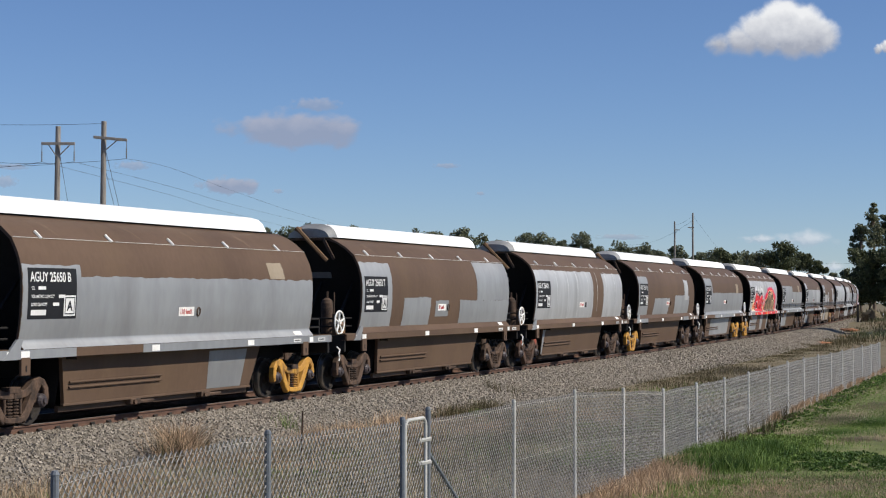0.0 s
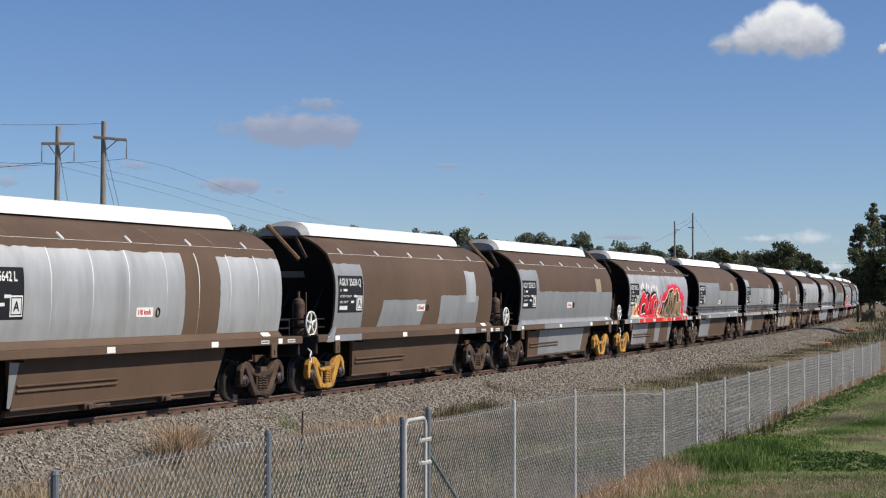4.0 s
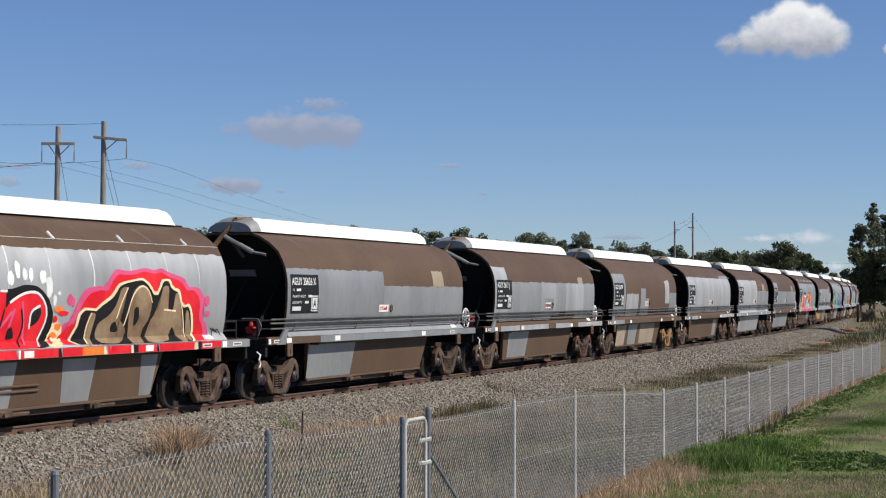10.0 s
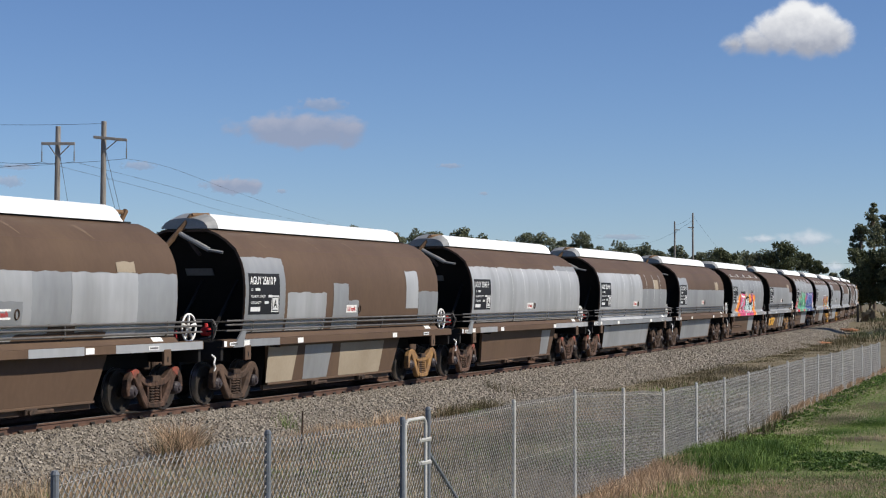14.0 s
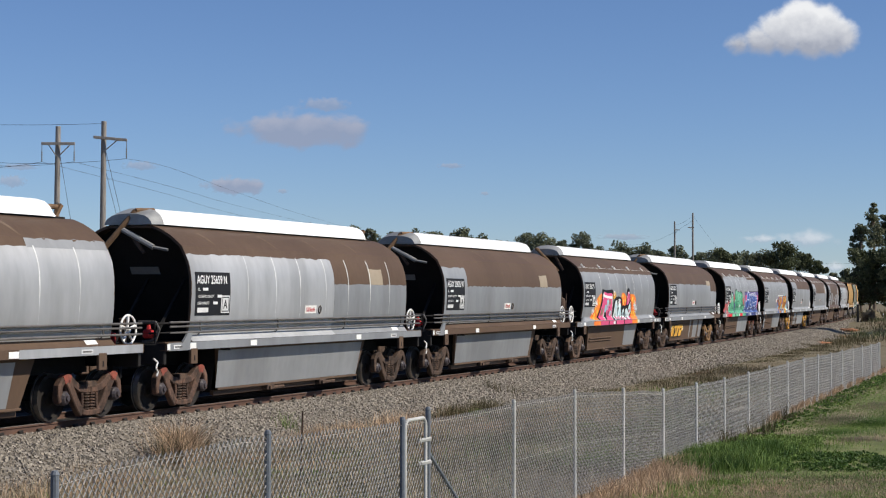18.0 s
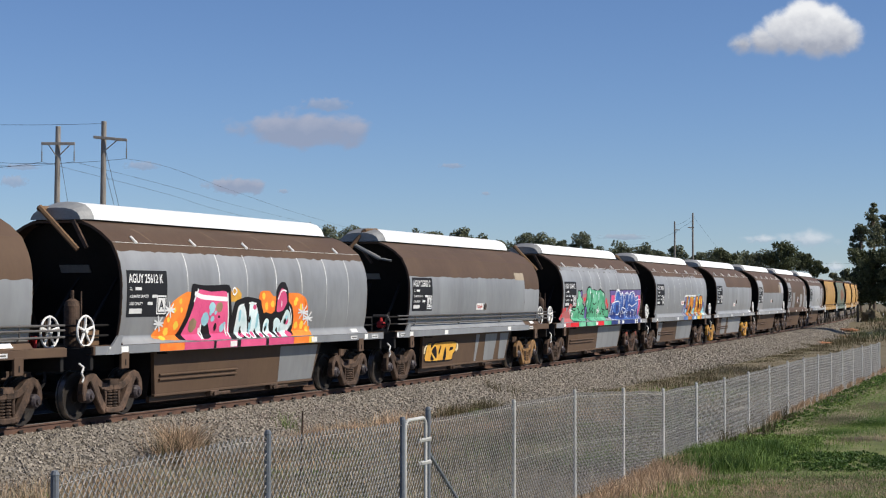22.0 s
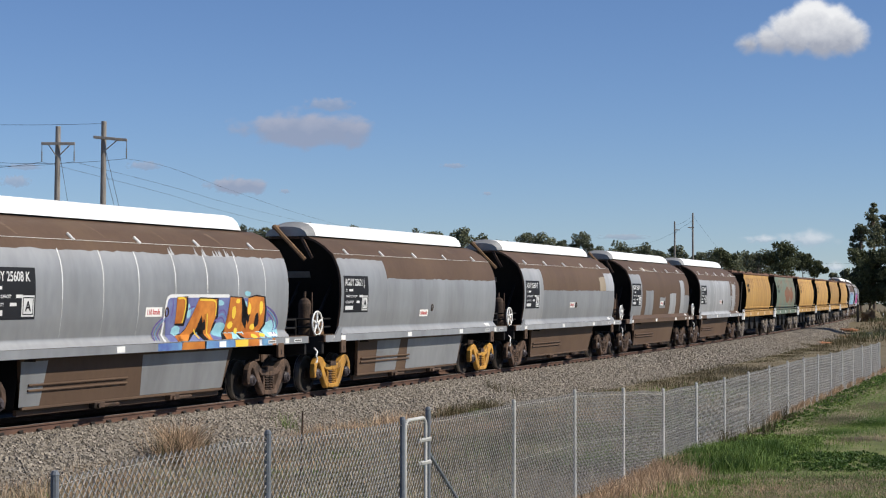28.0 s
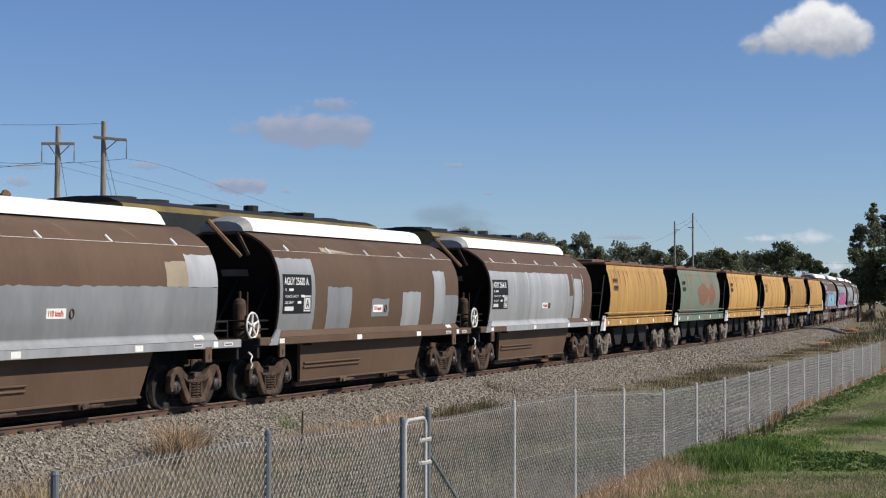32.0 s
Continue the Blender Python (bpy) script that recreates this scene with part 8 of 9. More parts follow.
def cloud(px, py, w, h, drift, material, depth=3600.0, label="soft grey fair-weather cloud"):
    """A cloud far off, so wide and high in the view, that drifts over the clip."""
    me = arrays("cloud", [(-1.5, 0, -1.5), (1.5, 0, -1.5), (1.5, 0, 1.5), (-1.5, 0, 1.5)], [(0, 1, 2, 3)])
    me.materials.append(material)
    ob = tagged(new("cloud", me), label, "cloud", "clouds")
    ob.scale = (w / 2 * depth / SCALE_F, 1.0, h / 2 * depth / SCALE_F)
    ob.visible_shadow = False
    depth += 25.0 * len(CLOUDS)
    a, b = at_depth(px, py, depth), at_depth(px + drift[0], py + drift[1], depth)
    CLOUDS.append((ob, a, b))
    return ob


V_GREY = vapour("mauve_grey_cloud", (0.42, 0.44, 0.54), (0.30, 0.345, 0.47), 0.85, 5.0, 0.45, 1.4, 1.0, 0.55, 2.6)
V_THIN = vapour("thin_grey_cloud", (0.42, 0.44, 0.53), (0.30, 0.345, 0.46), 0.55, 7.0, 0.5, 1.5, 1.0, 0.5, 2.4)
V_LOW = vapour("low_white_cloud", (0.62, 0.67, 0.73), (0.40, 0.48, 0.58), 0.8, 9.0, 0.8, 1.4, 1.05, 0.35, 2.6)
V_HEAP = cumulus("bright_cumulus", ((0.10, 0.26, 0.74), (0.62, 0.12, 0.72), (1.12, -0.12, 0.58), (-0.55, 0.0, 0.56), (-1.1, -0.28, 0.44), (-1.6, -0.42, 0.34), (0.35, -0.32, 0.56), (-0.3, -0.3, 0.5), (-0.8, -0.38, 0.4), (0.9, -0.35, 0.48)), 2.0, 4.0)
V_SIDE = cumulus("white_cloud_puff", ((0.1, 0.1, 0.6), (-0.6, -0.2, 0.45), (0.8, 0.0, 0.5)), 2.0, 9.0)
cloud(1378, 54, 260, 116, (60, -1), V_HEAP, label="bright white cumulus cloud with grey base")
cloud(1566, 84, 76, 38, (50, 0), V_SIDE, label="bright white cumulus cloud with grey base")
cloud(522, 230, 330, 84, (26, 0), V_GREY)
cloud(560, 186, 110, 34, (26, 0), V_THIN)
cloud(407, 329, 150, 40, (16, 0), V_GREY)
cloud(235, 294, 80, 22, (24, 0), V_THIN)
cloud(790, 294, 60, 13, (14, 0), V_THIN)
cloud(20, 296, 90, 16, (26, 0), V_THIN)
cloud(5, 322, 70, 30, (26, 0), V_THIN)
cloud(492, 339, 26, 12, (14, 0), V_THIN)
cloud(850, 343, 22, 10, (14, 0), V_THIN)
cloud(1425, 424, 150, 44, (4, 0), V_LOW)
cloud(1345, 424, 90, 22, (4, 0), V_LOW)
cloud(1474, 474, 70, 28, (2, 0), V_LOW)
cloud(1100, 420, 120, 16, (4, 0), V_THIN)

V_SMOKE = vapour("thin_diesel_haze", (0.16, 0.17, 0.18), (0.10, 0.105, 0.11), 0.3, 3.0, 0.8, 1.6, 1.0, 0.5)
SMOKE = []
for j, (dx, dz, sx, sz) in enumerate(((-12.5, 5.1, 1.5, 0.7), (-15.5, 5.5, 2.0, 0.8), (-11.0, 4.9, 0.9, 0.4))):
    me = arrays("exhaust_haze", [(-1.5, 0, -1.5), (1.5, 0, -1.5), (1.5, 0, 1.5), (-1.5, 0, 1.5)], [(0, 1, 2, 3)])
    me.materials.append(V_SMOKE)
    ob = tagged(new("exhaust_haze", me), "thin dark diesel exhaust haze over the locomotive", "smoke", "exhaust haze")
    ob.scale = (sx, 1.0, sz)
    ob.visible_shadow = False
    SMOKE.append((dx, dz, ob))


# ---- loose ground cover ----
def stones(name, n, s0, s1, l0, l1, size, seed, material=STONE):
    """Crushed stone lying on the near shoulder of the bed."""
    rng = np.random.default_rng(seed)
    s, l = rng.uniform(s0, s1, n), rng.uniform(l0, l1, n)
    h = np.interp(s, SS, HEAD)
    o = HALF + l
    up = np.interp(l, [p[0] for p in BED], [p[1] for p in BED])
    c = np.stack([np.interp(s, SS, PX) - o * np.sin(h), np.interp(s, SS, PY) + o * np.cos(h), rise(s) + up + size * 0.15], 1)
    cube = np.array([(-1, -1, -1), (1, -1, -1), (1, 1, -1), (-1, 1, -1), (-1, -1, 1), (1, -1, 1), (1, 1, 1), (-1, 1, 1)], float)
    v = cube[None] * rng.uniform(0.45, 1.0, (n, 8, 3)) * (size / 2 * rng.uniform(0.6, 1.35, n))[:, None, None]
    q = rng.normal(size=(n, 4))
    q /= np.linalg.norm(q, axis=1)[:, None]
    w_, x, y, z = q.T
    R = np.stack([1 - 2 * (y * y + z * z), 2 * (x * y - z * w_), 2 * (x * z + y * w_), 2 * (x * y + z * w_), 1 - 2 * (x * x + z * z), 2 * (y * z - x * w_), 2 * (x * z - y * w_), 2 * (y * z + x * w_), 1 - 2 * (x * x + y * y)], 1).reshape(n, 3, 3)
    v = np.einsum("nij,nkj->nki", R, v) + c[:, None]
    base = np.array([(0, 3, 2, 1), (4, 5, 6, 7), (0, 1, 5, 4), (1, 2, 6, 5), (2, 3, 7, 6), (3, 0, 4, 7)])
    f = (base[None] + 8 * np.arange(n)[:, None, None]).reshape(-1, 4)
    me = arrays(name, v.reshape(-1, 3), f)
    me.materials.append(material)
    return tagged(new(name, me), "loose grey crushed stone ballast", "ballast", kind="stuff")


stones("ballast_stones", 46000, -14, 42, -4.4, -1.0, 0.062, 1)
stones("ballast_stones", 20000, 42, 110, -4.4, -1.0, 0.085, 2)
stones("ballast_stones", 9000, 110, 230, -4.4, -1.0, 0.12, 3)


def blades(name, pts, height, width, material, seed, label, lean=0.5):
    """Bent grass blades standing at the given places."""
    rng = np.random.default_rng(seed)
    p = np.asarray(pts)
    n = len(p)
    a = rng.uniform(0, 2 * math.pi, n)
    side = np.stack([np.cos(a), np.sin(a), np.zeros(n)], 1)
    b = rng.uniform(0, 2 * math.pi, n)
    hgt = (np.asarray(height) * rng.uniform(0.5, 1.25, n))[:, None]
    bend = np.stack([np.cos(b), np.sin(b), np.zeros(n)], 1) * hgt * rng.uniform(0.05, lean, n)[:, None]
    up = np.array([[0, 0, 1.0]])
    w = (width * rng.uniform(0.6, 1.3, n))[:, None] * side / 2
    v = np.empty((n, 5, 3))
    mid = p + up * hgt * 0.55 + bend * 0.35
    v[:, 0], v[:, 1], v[:, 2], v[:, 3], v[:, 4] = p - w, p + w, mid + w * 0.8, mid - w * 0.8, p + up * hgt + bend
    i = 5 * np.arange(n)
    quads = np.stack([i, i + 1, i + 2, i + 3], 1).tolist()
    tris = np.stack([i + 3, i + 2, i + 4], 1).tolist()
    me = bpy.data.meshes.new(name)
    me.from_pydata(v.reshape(-1, 3).tolist(), [], quads + tris)
    me.materials.append(material)
    return tagged(new(name, me), label, "grass", kind="stuff")


def fence_x(y):
    return F0.x + (y - F0.y) * FD.x / FD.y


def field(n, y0, y1, a, b, seed, clump=0.0, cs=40):
    """Places between two lines that run with the fence, a and b metres to its right, in loose clumps."""
    rng = np.random.default_rng(seed)
    y = rng.uniform(y0, y1, n)
    u = rng.uniform(a, b, n)
    if clump:
        cy, cu = rng.uniform(y0, y1, cs), rng.uniform(a, b, cs)
        k = np.minimum(rng.integers(0, cs, n), rng.integers(0, cs, n))
        sp = clump * (0.5 + 1.3 * (np.arange(cs) % 7) / 6)[k]
        y, u = cy[k] + rng.normal(size=n) * sp, cu[k] + rng.normal(size=n) * sp
        u = np.where(u * np.sign(a + b) < 0.12, np.abs(u) * np.sign(a + b), u)
    x = np.array([fence_x(v) for v in y]) + u
    return [(xx, yy, ground_z(xx, yy)) for xx, yy in zip(x, y)]


def lawn():
    ys = np.arange(8.0, 90.0, 2.0)
    us = [0.5, 2.0, 4.0, 7.0, 12.0, 20.0, 32.0]
    verts = [(fence_x(y) + u, y, ground_z(fence_x(y) + u, y) + 0.02) for y in ys for u in us]
    n = len(us)
    faces = [(j * n + i, j * n + i + 1, (j + 1) * n + i + 1, (j + 1) * n + i) for j in range(len(ys) - 1) for i in range(n - 1)]
    me = arrays("lawn", verts, faces)
    me.materials.append(LAWN)
    me.shade_smooth()
    return tagged(new("lawn", me), "mown green lawn with dry patches", "lawn", kind="structure")


lawn()


def leafy(name, pts, lo, hi, leaf, per, material, seed, label):
    """Low mounds of small leaves at the given places."""
    rng = np.random.default_rng(seed)
    r = rng.uniform(lo, hi, len(pts))
    v, f = leaf_cloud(rng, [(x, y, z + q * 0.35, q) for (x, y, z), q in zip(pts, r)], leaf, per)
    me = arrays(name, v, f)
    me.materials.append(material)
    return tagged(new(name, me), label, "weeds", kind="stuff")


blades("lawn_grass", field(64000, 29, 66, 0.7, 9.0, 1), 0.055, 0.014, TURF, 1, "short mown green grass")
blades("lawn_grass", field(16000, 28.2, 31, 0.6, 7.0, 41), 0.045, 0.011, TURF, 41, "short mown green grass")
blades("lawn_grass", field(8000, 25.0, 30, 4.0, 7.5, 48, 0.5, 30), 0.05, 0.012, CLOVER, 48, "short mown dark green grass")
blades("lawn_grass", field(6000, 25.0, 29.5, 3.8, 7.5, 49, 0.5, 40), 0.05, 0.012, SCRUB, 49, "short olive grass in the lawn")
blades("lawn_grass", field(9000, 34, 62, 0.8, 9.0, 16, 0.8, 60), 0.05, 0.014, CLOVER, 16, "short mown dark green grass")
blades("lawn_grass", field(10000, 34, 60, 1.2, 9.0, 2, 0.9, 40), 0.05, 0.013, DRY, 2, "short dry grass in the lawn")
blades("lawn_grass", field(34000, 25.0, 28.9, 0.6, 5.2, 14, 0.5, 70), 0.05, 0.011, DRY, 14, "short dry grass in the lawn")
blades("lawn_grass", field(16000, 25.2, 28.6, 0.9, 3.6, 42, 0.4, 24), 0.05, 0.012, STRAW, 42, "dry tan patch in the mown lawn")


def mown_strip(a, b, wide, n, seed, material):
    """Cut grass lying in a pale line across the lawn."""
    rng = np.random.default_rng(seed)
    k, o = rng.uniform(0, 1, n), rng.normal(size=(n, 2)) * wide
    pts = [(a[0] + (b[0] - a[0]) * q + u, a[1] + (b[1] - a[1]) * q + v) for q, (u, v) in zip(k, o)]
    blades("lawn_grass", [(x, y, ground_z(x, y) + 0.01) for x, y in pts], 0.05, 0.014, material, seed, "cut dry grass in mown lines")


mown_strip((7.4, 38.0), (12.6, 50.0), 0.3, 5000, 71, DRY)
mown_strip((7.4, 36.0), (10.4, 38.5), 0.22, 4000, 72, DRY)
mown_strip((9.0, 46.0), (15.5, 61.0), 0.4, 4500, 73, DRY)
mown_strip((8.4, 38.5), (12.4, 46.0), 0.3, 4500, 74, CLOVER)
mown_strip((7.0, 37.0), (10.6, 42.0), 0.25, 3500, 75, BLADE)
leafy("fence_weeds", field(110, 31.2, 35.2, 0.25, 1.4, 3), 0.09, 0.22, 0.03, 80, CLOVER, 3, "lush dark green weeds along the fence")
leafy("fence_weeds", field(260, 30.4, 37, 0.3, 2.2, 18), 0.06, 0.15, 0.028, 60, BLADE, 18, "lush green weeds along the fence")
leafy("fence_weeds", field(420, 37, 66, 0.15, 0.95, 13), 0.03, 0.09, 0.035, 18, CLOVER, 13, "dark green weeds along the fence")
leafy("fence_weeds", field(500, 36, 78, 0.2, 1.25, 43), 0.03, 0.09, 0.035, 18, BLADE, 43, "green weeds along the fence")
leafy("clover", field(460, 30.4, 33.4, 1.8, 8.0, 4), 0.06, 0.12, 0.03, 60, CLOVER, 4, "dark green clover strip in the lawn")
leafy("clover", field(170, 30.4, 33.6, 1.8, 8.0, 19), 0.05, 0.1, 0.03, 40, BLADE, 19, "green clover strip in the lawn")
blades("fence_weeds", field(2600, 30.2, 37, 0.3, 2.4, 45, 0.3, 40), 0.14, 0.012, BLADE, 45, "green grass among the fence weeds")
blades("tall_weeds", field(3200, 30.2, 33.6, 0.3, 1.5, 81, 0.22, 26), 0.26, 0.016, BLADE, 81, "tall lush green grass along the fence", 0.7)
blades("tall_weeds", field(5200, 30.4, 34.5, 0.25, 1.5, 82, 0.22, 26), 0.25, 0.017, CLOVER, 82, "tall dark green grass along the fence", 0.7)
blades("tall_weeds", field(260, 32, 44, 0.1, 0.7, 83, 0.1, 16), 0.45, 0.012, SCRUB, 83, "tall brown weed stems along the fence", 0.5)
blades("fence_grass", field(2600, 26.5, 31.2, 0.0, 0.8, 84, 0.2, 26), 0.26, 0.01, STRAW, 84, "tall pale straw at the fence foot", 0.8)
blades("lawn_grass", field(5000, 28.2, 30.6, 1.2, 7.0, 86, 0.35, 40), 0.06, 0.013, DRY, 86, "short dry grass in the lawn")
blades("lawn_grass", field(5000, 28.2, 30.6, 1.2, 7.0, 87, 0.35, 40), 0.06, 0.013, CLOVER, 87, "short mown dark green grass")
blades("lawn_grass", field(9000, 25.2, 28.8, 0.9, 6.5, 88, 0.3, 70), 0.06, 0.013, BLADE, 88, "short bright green grass")
blades("far_verge", field(9000, 190, 285, -45.0, 6.0, 91, 3.0, 160), 0.9, 0.1, SCRUB, 91, "rough olive scrub below the far trees")
blades("lawn_grass", field(16000, 34, 62, 0.9, 9.0, 85, 0.9, 60), 0.06, 0.016, BLADE, 85, "short bright green grass")
blades("fence_grass", field(4200, 23, 31, -0.3, 0.4, 5, 0.16, 60), 0.18, 0.008, STRAW, 5, "dry straw-coloured grass at the fence foot")
blades("fence_grass", field(3500, 22, 33, -0.5, 0.35, 46, 0.25, 50), 0.14, 0.01, DRY, 46, "dry grass at the fence foot")
blades("fence_grass", field(3500, 25, 30.5, 0.5, 2.0, 20, 0.3, 24), 0.1, 0.012, BLADE, 20, "green grass at the fence foot")
blades("fence_grass", field(9000, 43, 85, -0.3, 0.3, 15, 0.3, 60), 0.2, 0.014, STRAW, 15, "dry straw-coloured grass at the fence foot")
blades("verge_grass", field(24000, 24, 46, -15.0, -4.0, 61, 0.5, 220), 0.2, 0.012, STRAW, 61, "dry straw-coloured grass below the ballast")
blades("verge_grass", field(14000, 24, 46, -15.0, -4.0, 62, 0.5, 120), 0.2, 0.013, DRY, 62, "dry grass below the ballast")
blades("verge_grass", field(9000, 24, 46, -15.0, -4.0, 63, 0.5, 80), 0.16, 0.014, SCRUB, 63, "olive grass below the ballast")
blades("verge_grass", field(5000, 24, 46, -15.0, -4.0, 64, 0.35, 50), 0.15, 0.013, BLADE, 64, "green grass below the ballast")
blades("verge_grass", field(15000, 14, 75, -7.0, -0.2, 6), 0.18, 0.012, DRY, 6, "dry grass between fence and railway")
blades("verge_grass", field(22000, 13, 34, -6.0, -0.4, 31, 0.7, 60), 0.16, 0.012, DRY, 31, "dry straw-coloured grass behind the fence")
blades("verge_grass", field(6000, 13, 32, -6.0, -0.4, 32, 0.6, 50), 0.18, 0.014, SCRUB, 32, "olive grass behind the fence")
blades("verge_grass", field(4500, 13, 34, -6.0, -0.4, 33, 0.5, 40), 0.15, 0.014, BLADE, 33, "green grass behind the fence")
blades("verge_grass", field(9000, 30, 75, -6.5, -0.3, 7, 0.6, 60), 0.24, 0.014, SCRUB, 7, "olive scrub between fence and railway")
blades("verge_grass", field(5000, 30, 60, -5.0, -0.3, 8, 0.5, 40), 0.2, 0.014, BLADE, 8, "green grass between fence and railway")
blades("far_verge", field(16000, 75, 230, -9.0, 22.0, 9, 1.8, 140), 0.42, 0.05, SCRUB, 9, "rough olive scrub beside the curve")
blades("far_verge", field(9000, 75, 230, -9.0, 22.0, 10, 1.8, 90), 0.4, 0.05, DRY, 10, "rough dry grass beside the curve")


def shoulder(n, s0, s1, l0, l1, seed, clump=0.3, cs=10):
    rng = np.random.default_rng(seed)
    cs_, cl = rng.uniform(s0, s1, cs), rng.uniform(l0, l1, cs)
    k = rng.integers(0, cs, n)
    out = []
    for s, l in zip(cs_[k] + rng.normal(size=n) * clump, cl[k] + rng.normal(size=n) * clump * 0.6):
        p = on_track(s, l, float(np.interp(l, [q[0] for q in BED], [q[1] for q in BED])) - 0.02)
        out.append(p[:])
    return out


def bankside(n, s0, s1, l0, l1, seed, clump, cs):
    return [(x, y, ground_z(x, y)) for x, y, z in shoulder(n, s0, s1, l0, l1, seed, clump, cs)]


blades("far_verge", bankside(16000, 85, 215, -17.0, -4.6, 51, 1.3, 160), 0.28, 0.04, SCRUB, 51, "rough olive scrub beside the curve")
blades("far_verge", bankside(9000, 85, 225, -17.0, -4.6, 52, 1.2, 110), 0.26, 0.04, DRY, 52, "rough dry grass beside the curve")
blades("far_verge", bankside(6000, 95, 180, -14.0, -5.5, 53, 1.0, 60), 0.5, 0.05, LEAFD, 53, "low dark shrubs beside the curve")
blades("tussock", shoulder(1000, -0.25, 0.65, -4.15, -3.85, 21, 0.24, 4), 0.7, 0.010, STRAW, 21, "tall golden dry tussock on the ballast edge", 1.2)
blades("tussock", shoulder(800, -0.25, 0.65, -4.15, -3.85, 21, 0.22, 4), 0.55, 0.011, SCRUB, 66, "olive stems in a dry tussock", 1.1)
blades("tussock", shoulder(900, 5.0, 10.5, -4.4, -4.0, 22, 0.3, 8), 0.36, 0.012, STRAW, 22, "golden dry grass on the ballast edge")
blades("tussock", shoulder(900, 12.5, 16.5, -4.5, -4.1, 23, 0.3, 8), 0.36, 0.014, SCRUB, 23, "olive grass on the ballast edge")
blades("ballast_edge_scrub", shoulder(9000, 22, 75, -5.4, -4.2, 24, 0.5, 60), 0.11, 0.016, SCRUB, 24, "low olive scrub along the ballast edge")
blades("ballast_edge_scrub", shoulder(14000, 14, 95, -8.0, -4.7, 28, 0.6, 110), 0.09, 0.016, SCRUB, 28, "low olive scrub below the ballast")
blades("ballast_edge_scrub", shoulder(7000, 70, 170, -6.4, -4.3, 25, 0.9, 70), 0.16, 0.03, SCRUB, 25, "low olive scrub along the ballast edge")
blades("ballast_edge_scrub", shoulder(9000, 16, 90, -8.0, -4.4, 47, 0.6, 90), 0.09, 0.014, DRY, 47, "dry brown grass below the ballast")
blades("ballast_weeds", shoulder(70, 5.9, 6.5, -3.6, -3.0, 26, 0.16, 3), 0.34, 0.010, TURF, 26, "thin yellow-green weeds in the ballast", 0.8)
blades("ballast_weeds", shoulder(90, 20.0, 21.0, -3.6, -2.8, 27, 0.2, 3), 0.3, 0.012, SCRUB, 27, "small olive weeds in the ballast")

# a leaning stake behind the fence
bm = bmesh.new()
a = at_depth(536, 728, 20.5)
tube(bm, (a.x - 0.05, a.y, ground_z(a.x, a.y) - 0.1), a, 0.012, 0.01, sides=6)
tagged(part("stake", bm, RUST, None), "thin dark steel stake behind the fence", "stake")

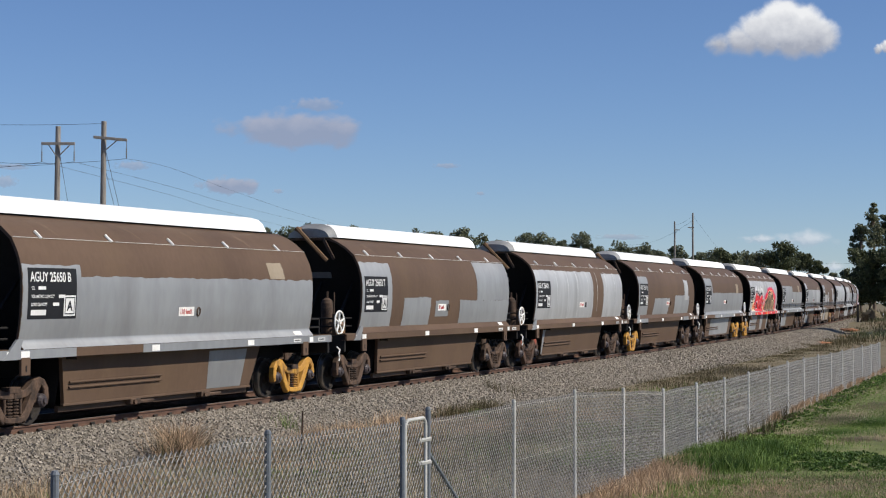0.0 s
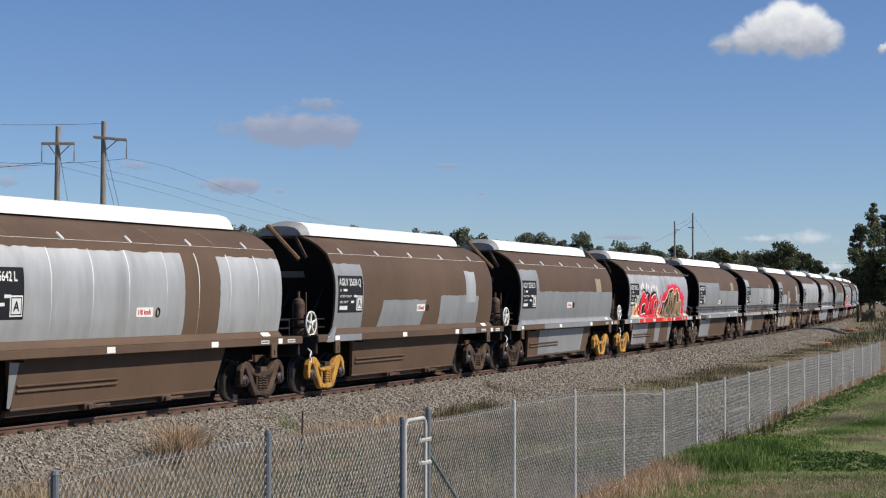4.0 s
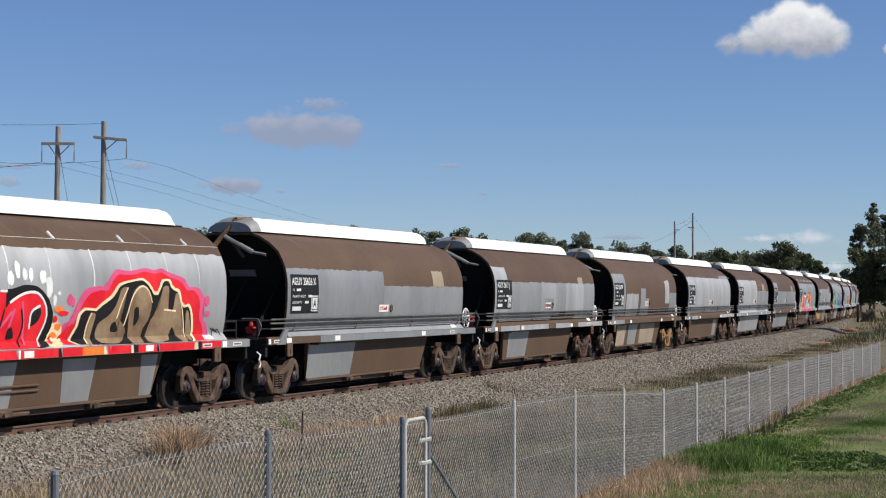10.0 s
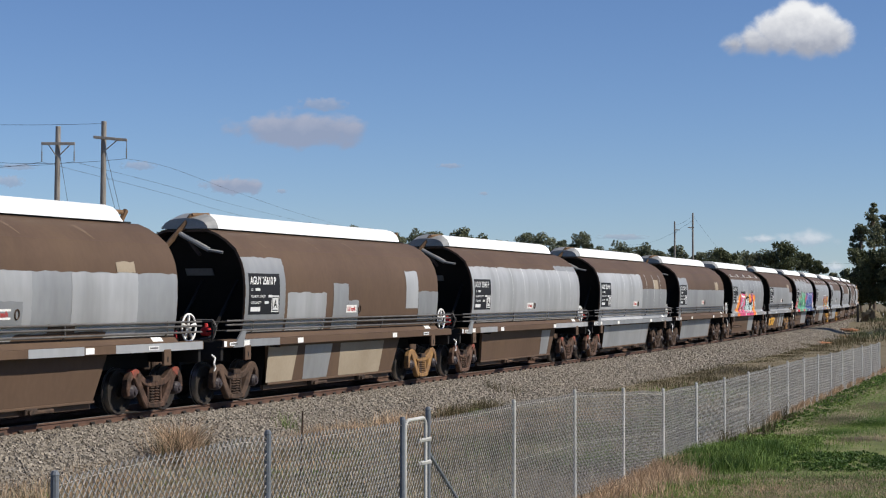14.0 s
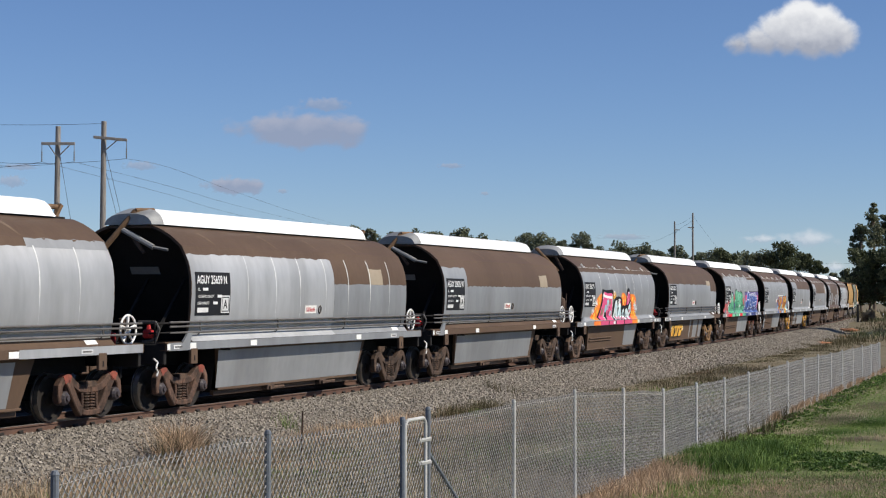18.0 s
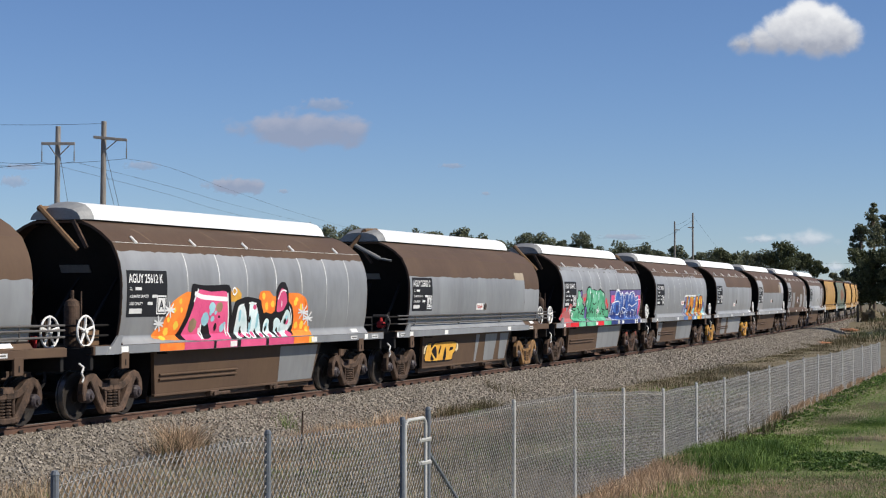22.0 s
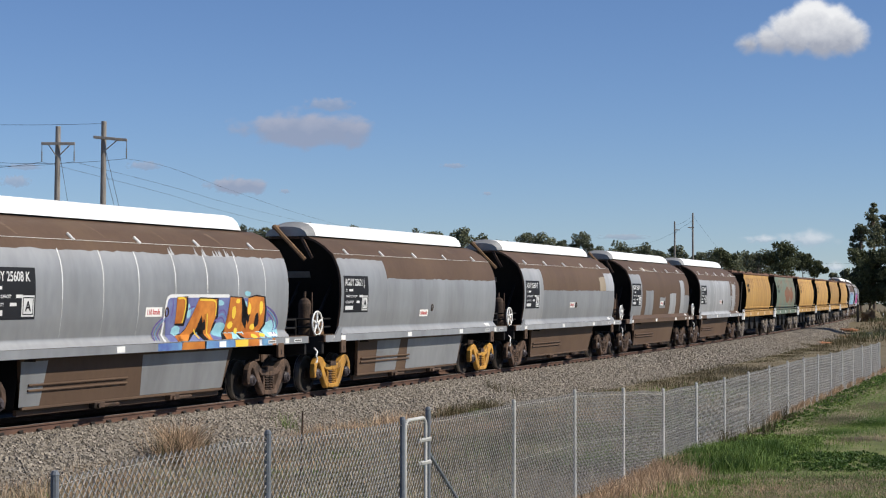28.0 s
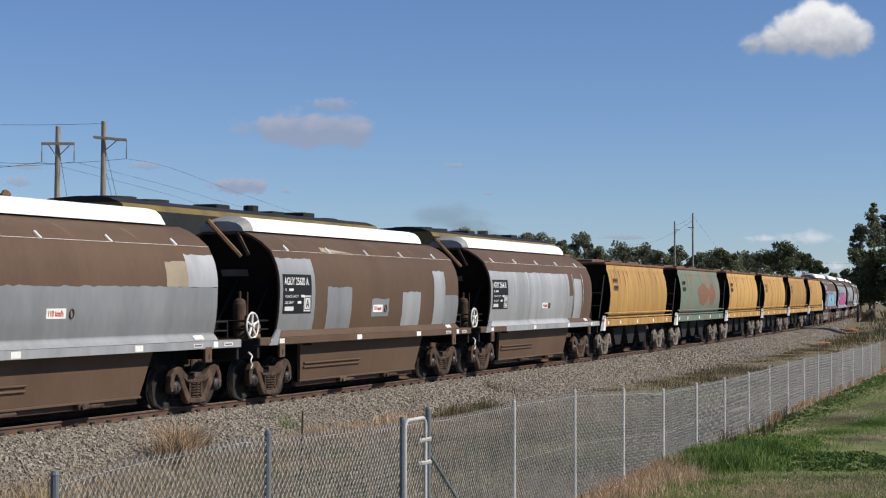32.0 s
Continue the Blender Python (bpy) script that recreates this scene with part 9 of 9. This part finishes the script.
# clay heap, marker post and white stakes beside the curve
for i, (px, py, w, h, d, mt) in enumerate(((1442, 603, 58, 3.2, 114.0, ORANGE), (1476, 592, 40, 2.6, 130.0, ORANGE), (1502, 583, 30, 5.5, 142.0, ORANGE), (1542, 572, 30, 26, 165.0, SOIL))):
    p = at_depth(px, py, d)
    bm = bmesh.new()
    bmesh.ops.create_icosphere(bm, subdivisions=4, radius=1.0)
    for v in bm.verts:
        k = 1 + 0.3 * noise.noise(v.co * 2.3 + Vector((i * 5, 0, 0))) + 0.25 * noise.noise(v.co * 6.0 + Vector((i * 9, 3, 0)))
        v.co = Vector((v.co.x * w * d / SCALE_F / 2 * k, v.co.y * 2.2 * k, v.co.z * h * d / SCALE_F * 0.8 * k))
    ob = part("clay_heap", bm, mt, None, smooth=True)
    ob.location = (p.x, p.y, ground_z(p.x, p.y))
    tagged(ob, "heap of orange clay beside the railway" if mt is ORANGE else "rough mound of brown earth beside the railway", "clay heap", "clay heaps")
bm = bmesh.new()
p = at_depth(1518, 539, 165.0)
g = ground_z(p.x, p.y)
box(bm, p.x - 0.1, p.x + 0.1, p.y - 0.1, p.y + 0.1, g - 0.2, p.z, 0.02)
tagged(part("marker_post", bm, LOCOB, None), "short black trackside marker post", "post")
for px in (1541, 1553, 1563):
    bm = bmesh.new()
    p = at_depth(px, 520, 215.0)
    tube(bm, (p.x, p.y, ground_z(p.x, p.y) - 0.2), (p.x, p.y, ground_z(p.x, p.y) + 0.95), 0.045, sides=8)
    tagged(part("white_post", bm, REFL, None), "white painted fence post in far grass", "post", "white posts")


def motions():
    """All that moves: the train, its wheels near the camera, the locomotives and the clouds."""
    for start, w in [(wagon_start(k), w) for k, w in WAGONS] + YELLOWS:
        walk(w, [(t, along(start - train_s(t))) for t in np.arange(0.0, 32.01, 0.5)])
        # wheels turn while the wagon passes the near stretch
        for wheel in [o for o in w.children_recursive if o.name.startswith("wheelset")]:
            here = wheel.location.copy()
            rows, ts = [], [0.0]
            for t in np.arange(0.0, 32.0, 0.0667):
                if -16.0 < start - train_s(t) < 30.0:
                    ts.append(float(t))
            ts.append(32.0)
            turn, last = 0.0, None
            for i, t in enumerate(ts):
                if i and ts[i] - ts[i - 1] < 0.1:
                    turn -= (train_s(t) - train_s(ts[i - 1])) / 0.46
                rows.append((t, Matrix.Translation(here) @ Matrix.Rotation(turn, 4, "Y")))
            walk(wheel, rows)
    for back, w in LOCOS:
        walk(w, [(t, along(loco_s(t) + back, 4.5, 0.78, 6.7)) for t in np.arange(0.0, 32.01, 0.5)])
    for dx, dz, ob in SMOKE:
        walk(ob, [(t, Matrix.Translation(on_track(loco_s(t) + dx, 4.5, dz))) for t in np.arange(0.0, 32.01, 0.5)])
    for ob, a, b in CLOUDS:
        walk(ob, [(0.0, Matrix.Translation(a)), (16.0, Matrix.Translation(a.lerp(b, 0.5))), (32.0, Matrix.Translation(b))])


motions()
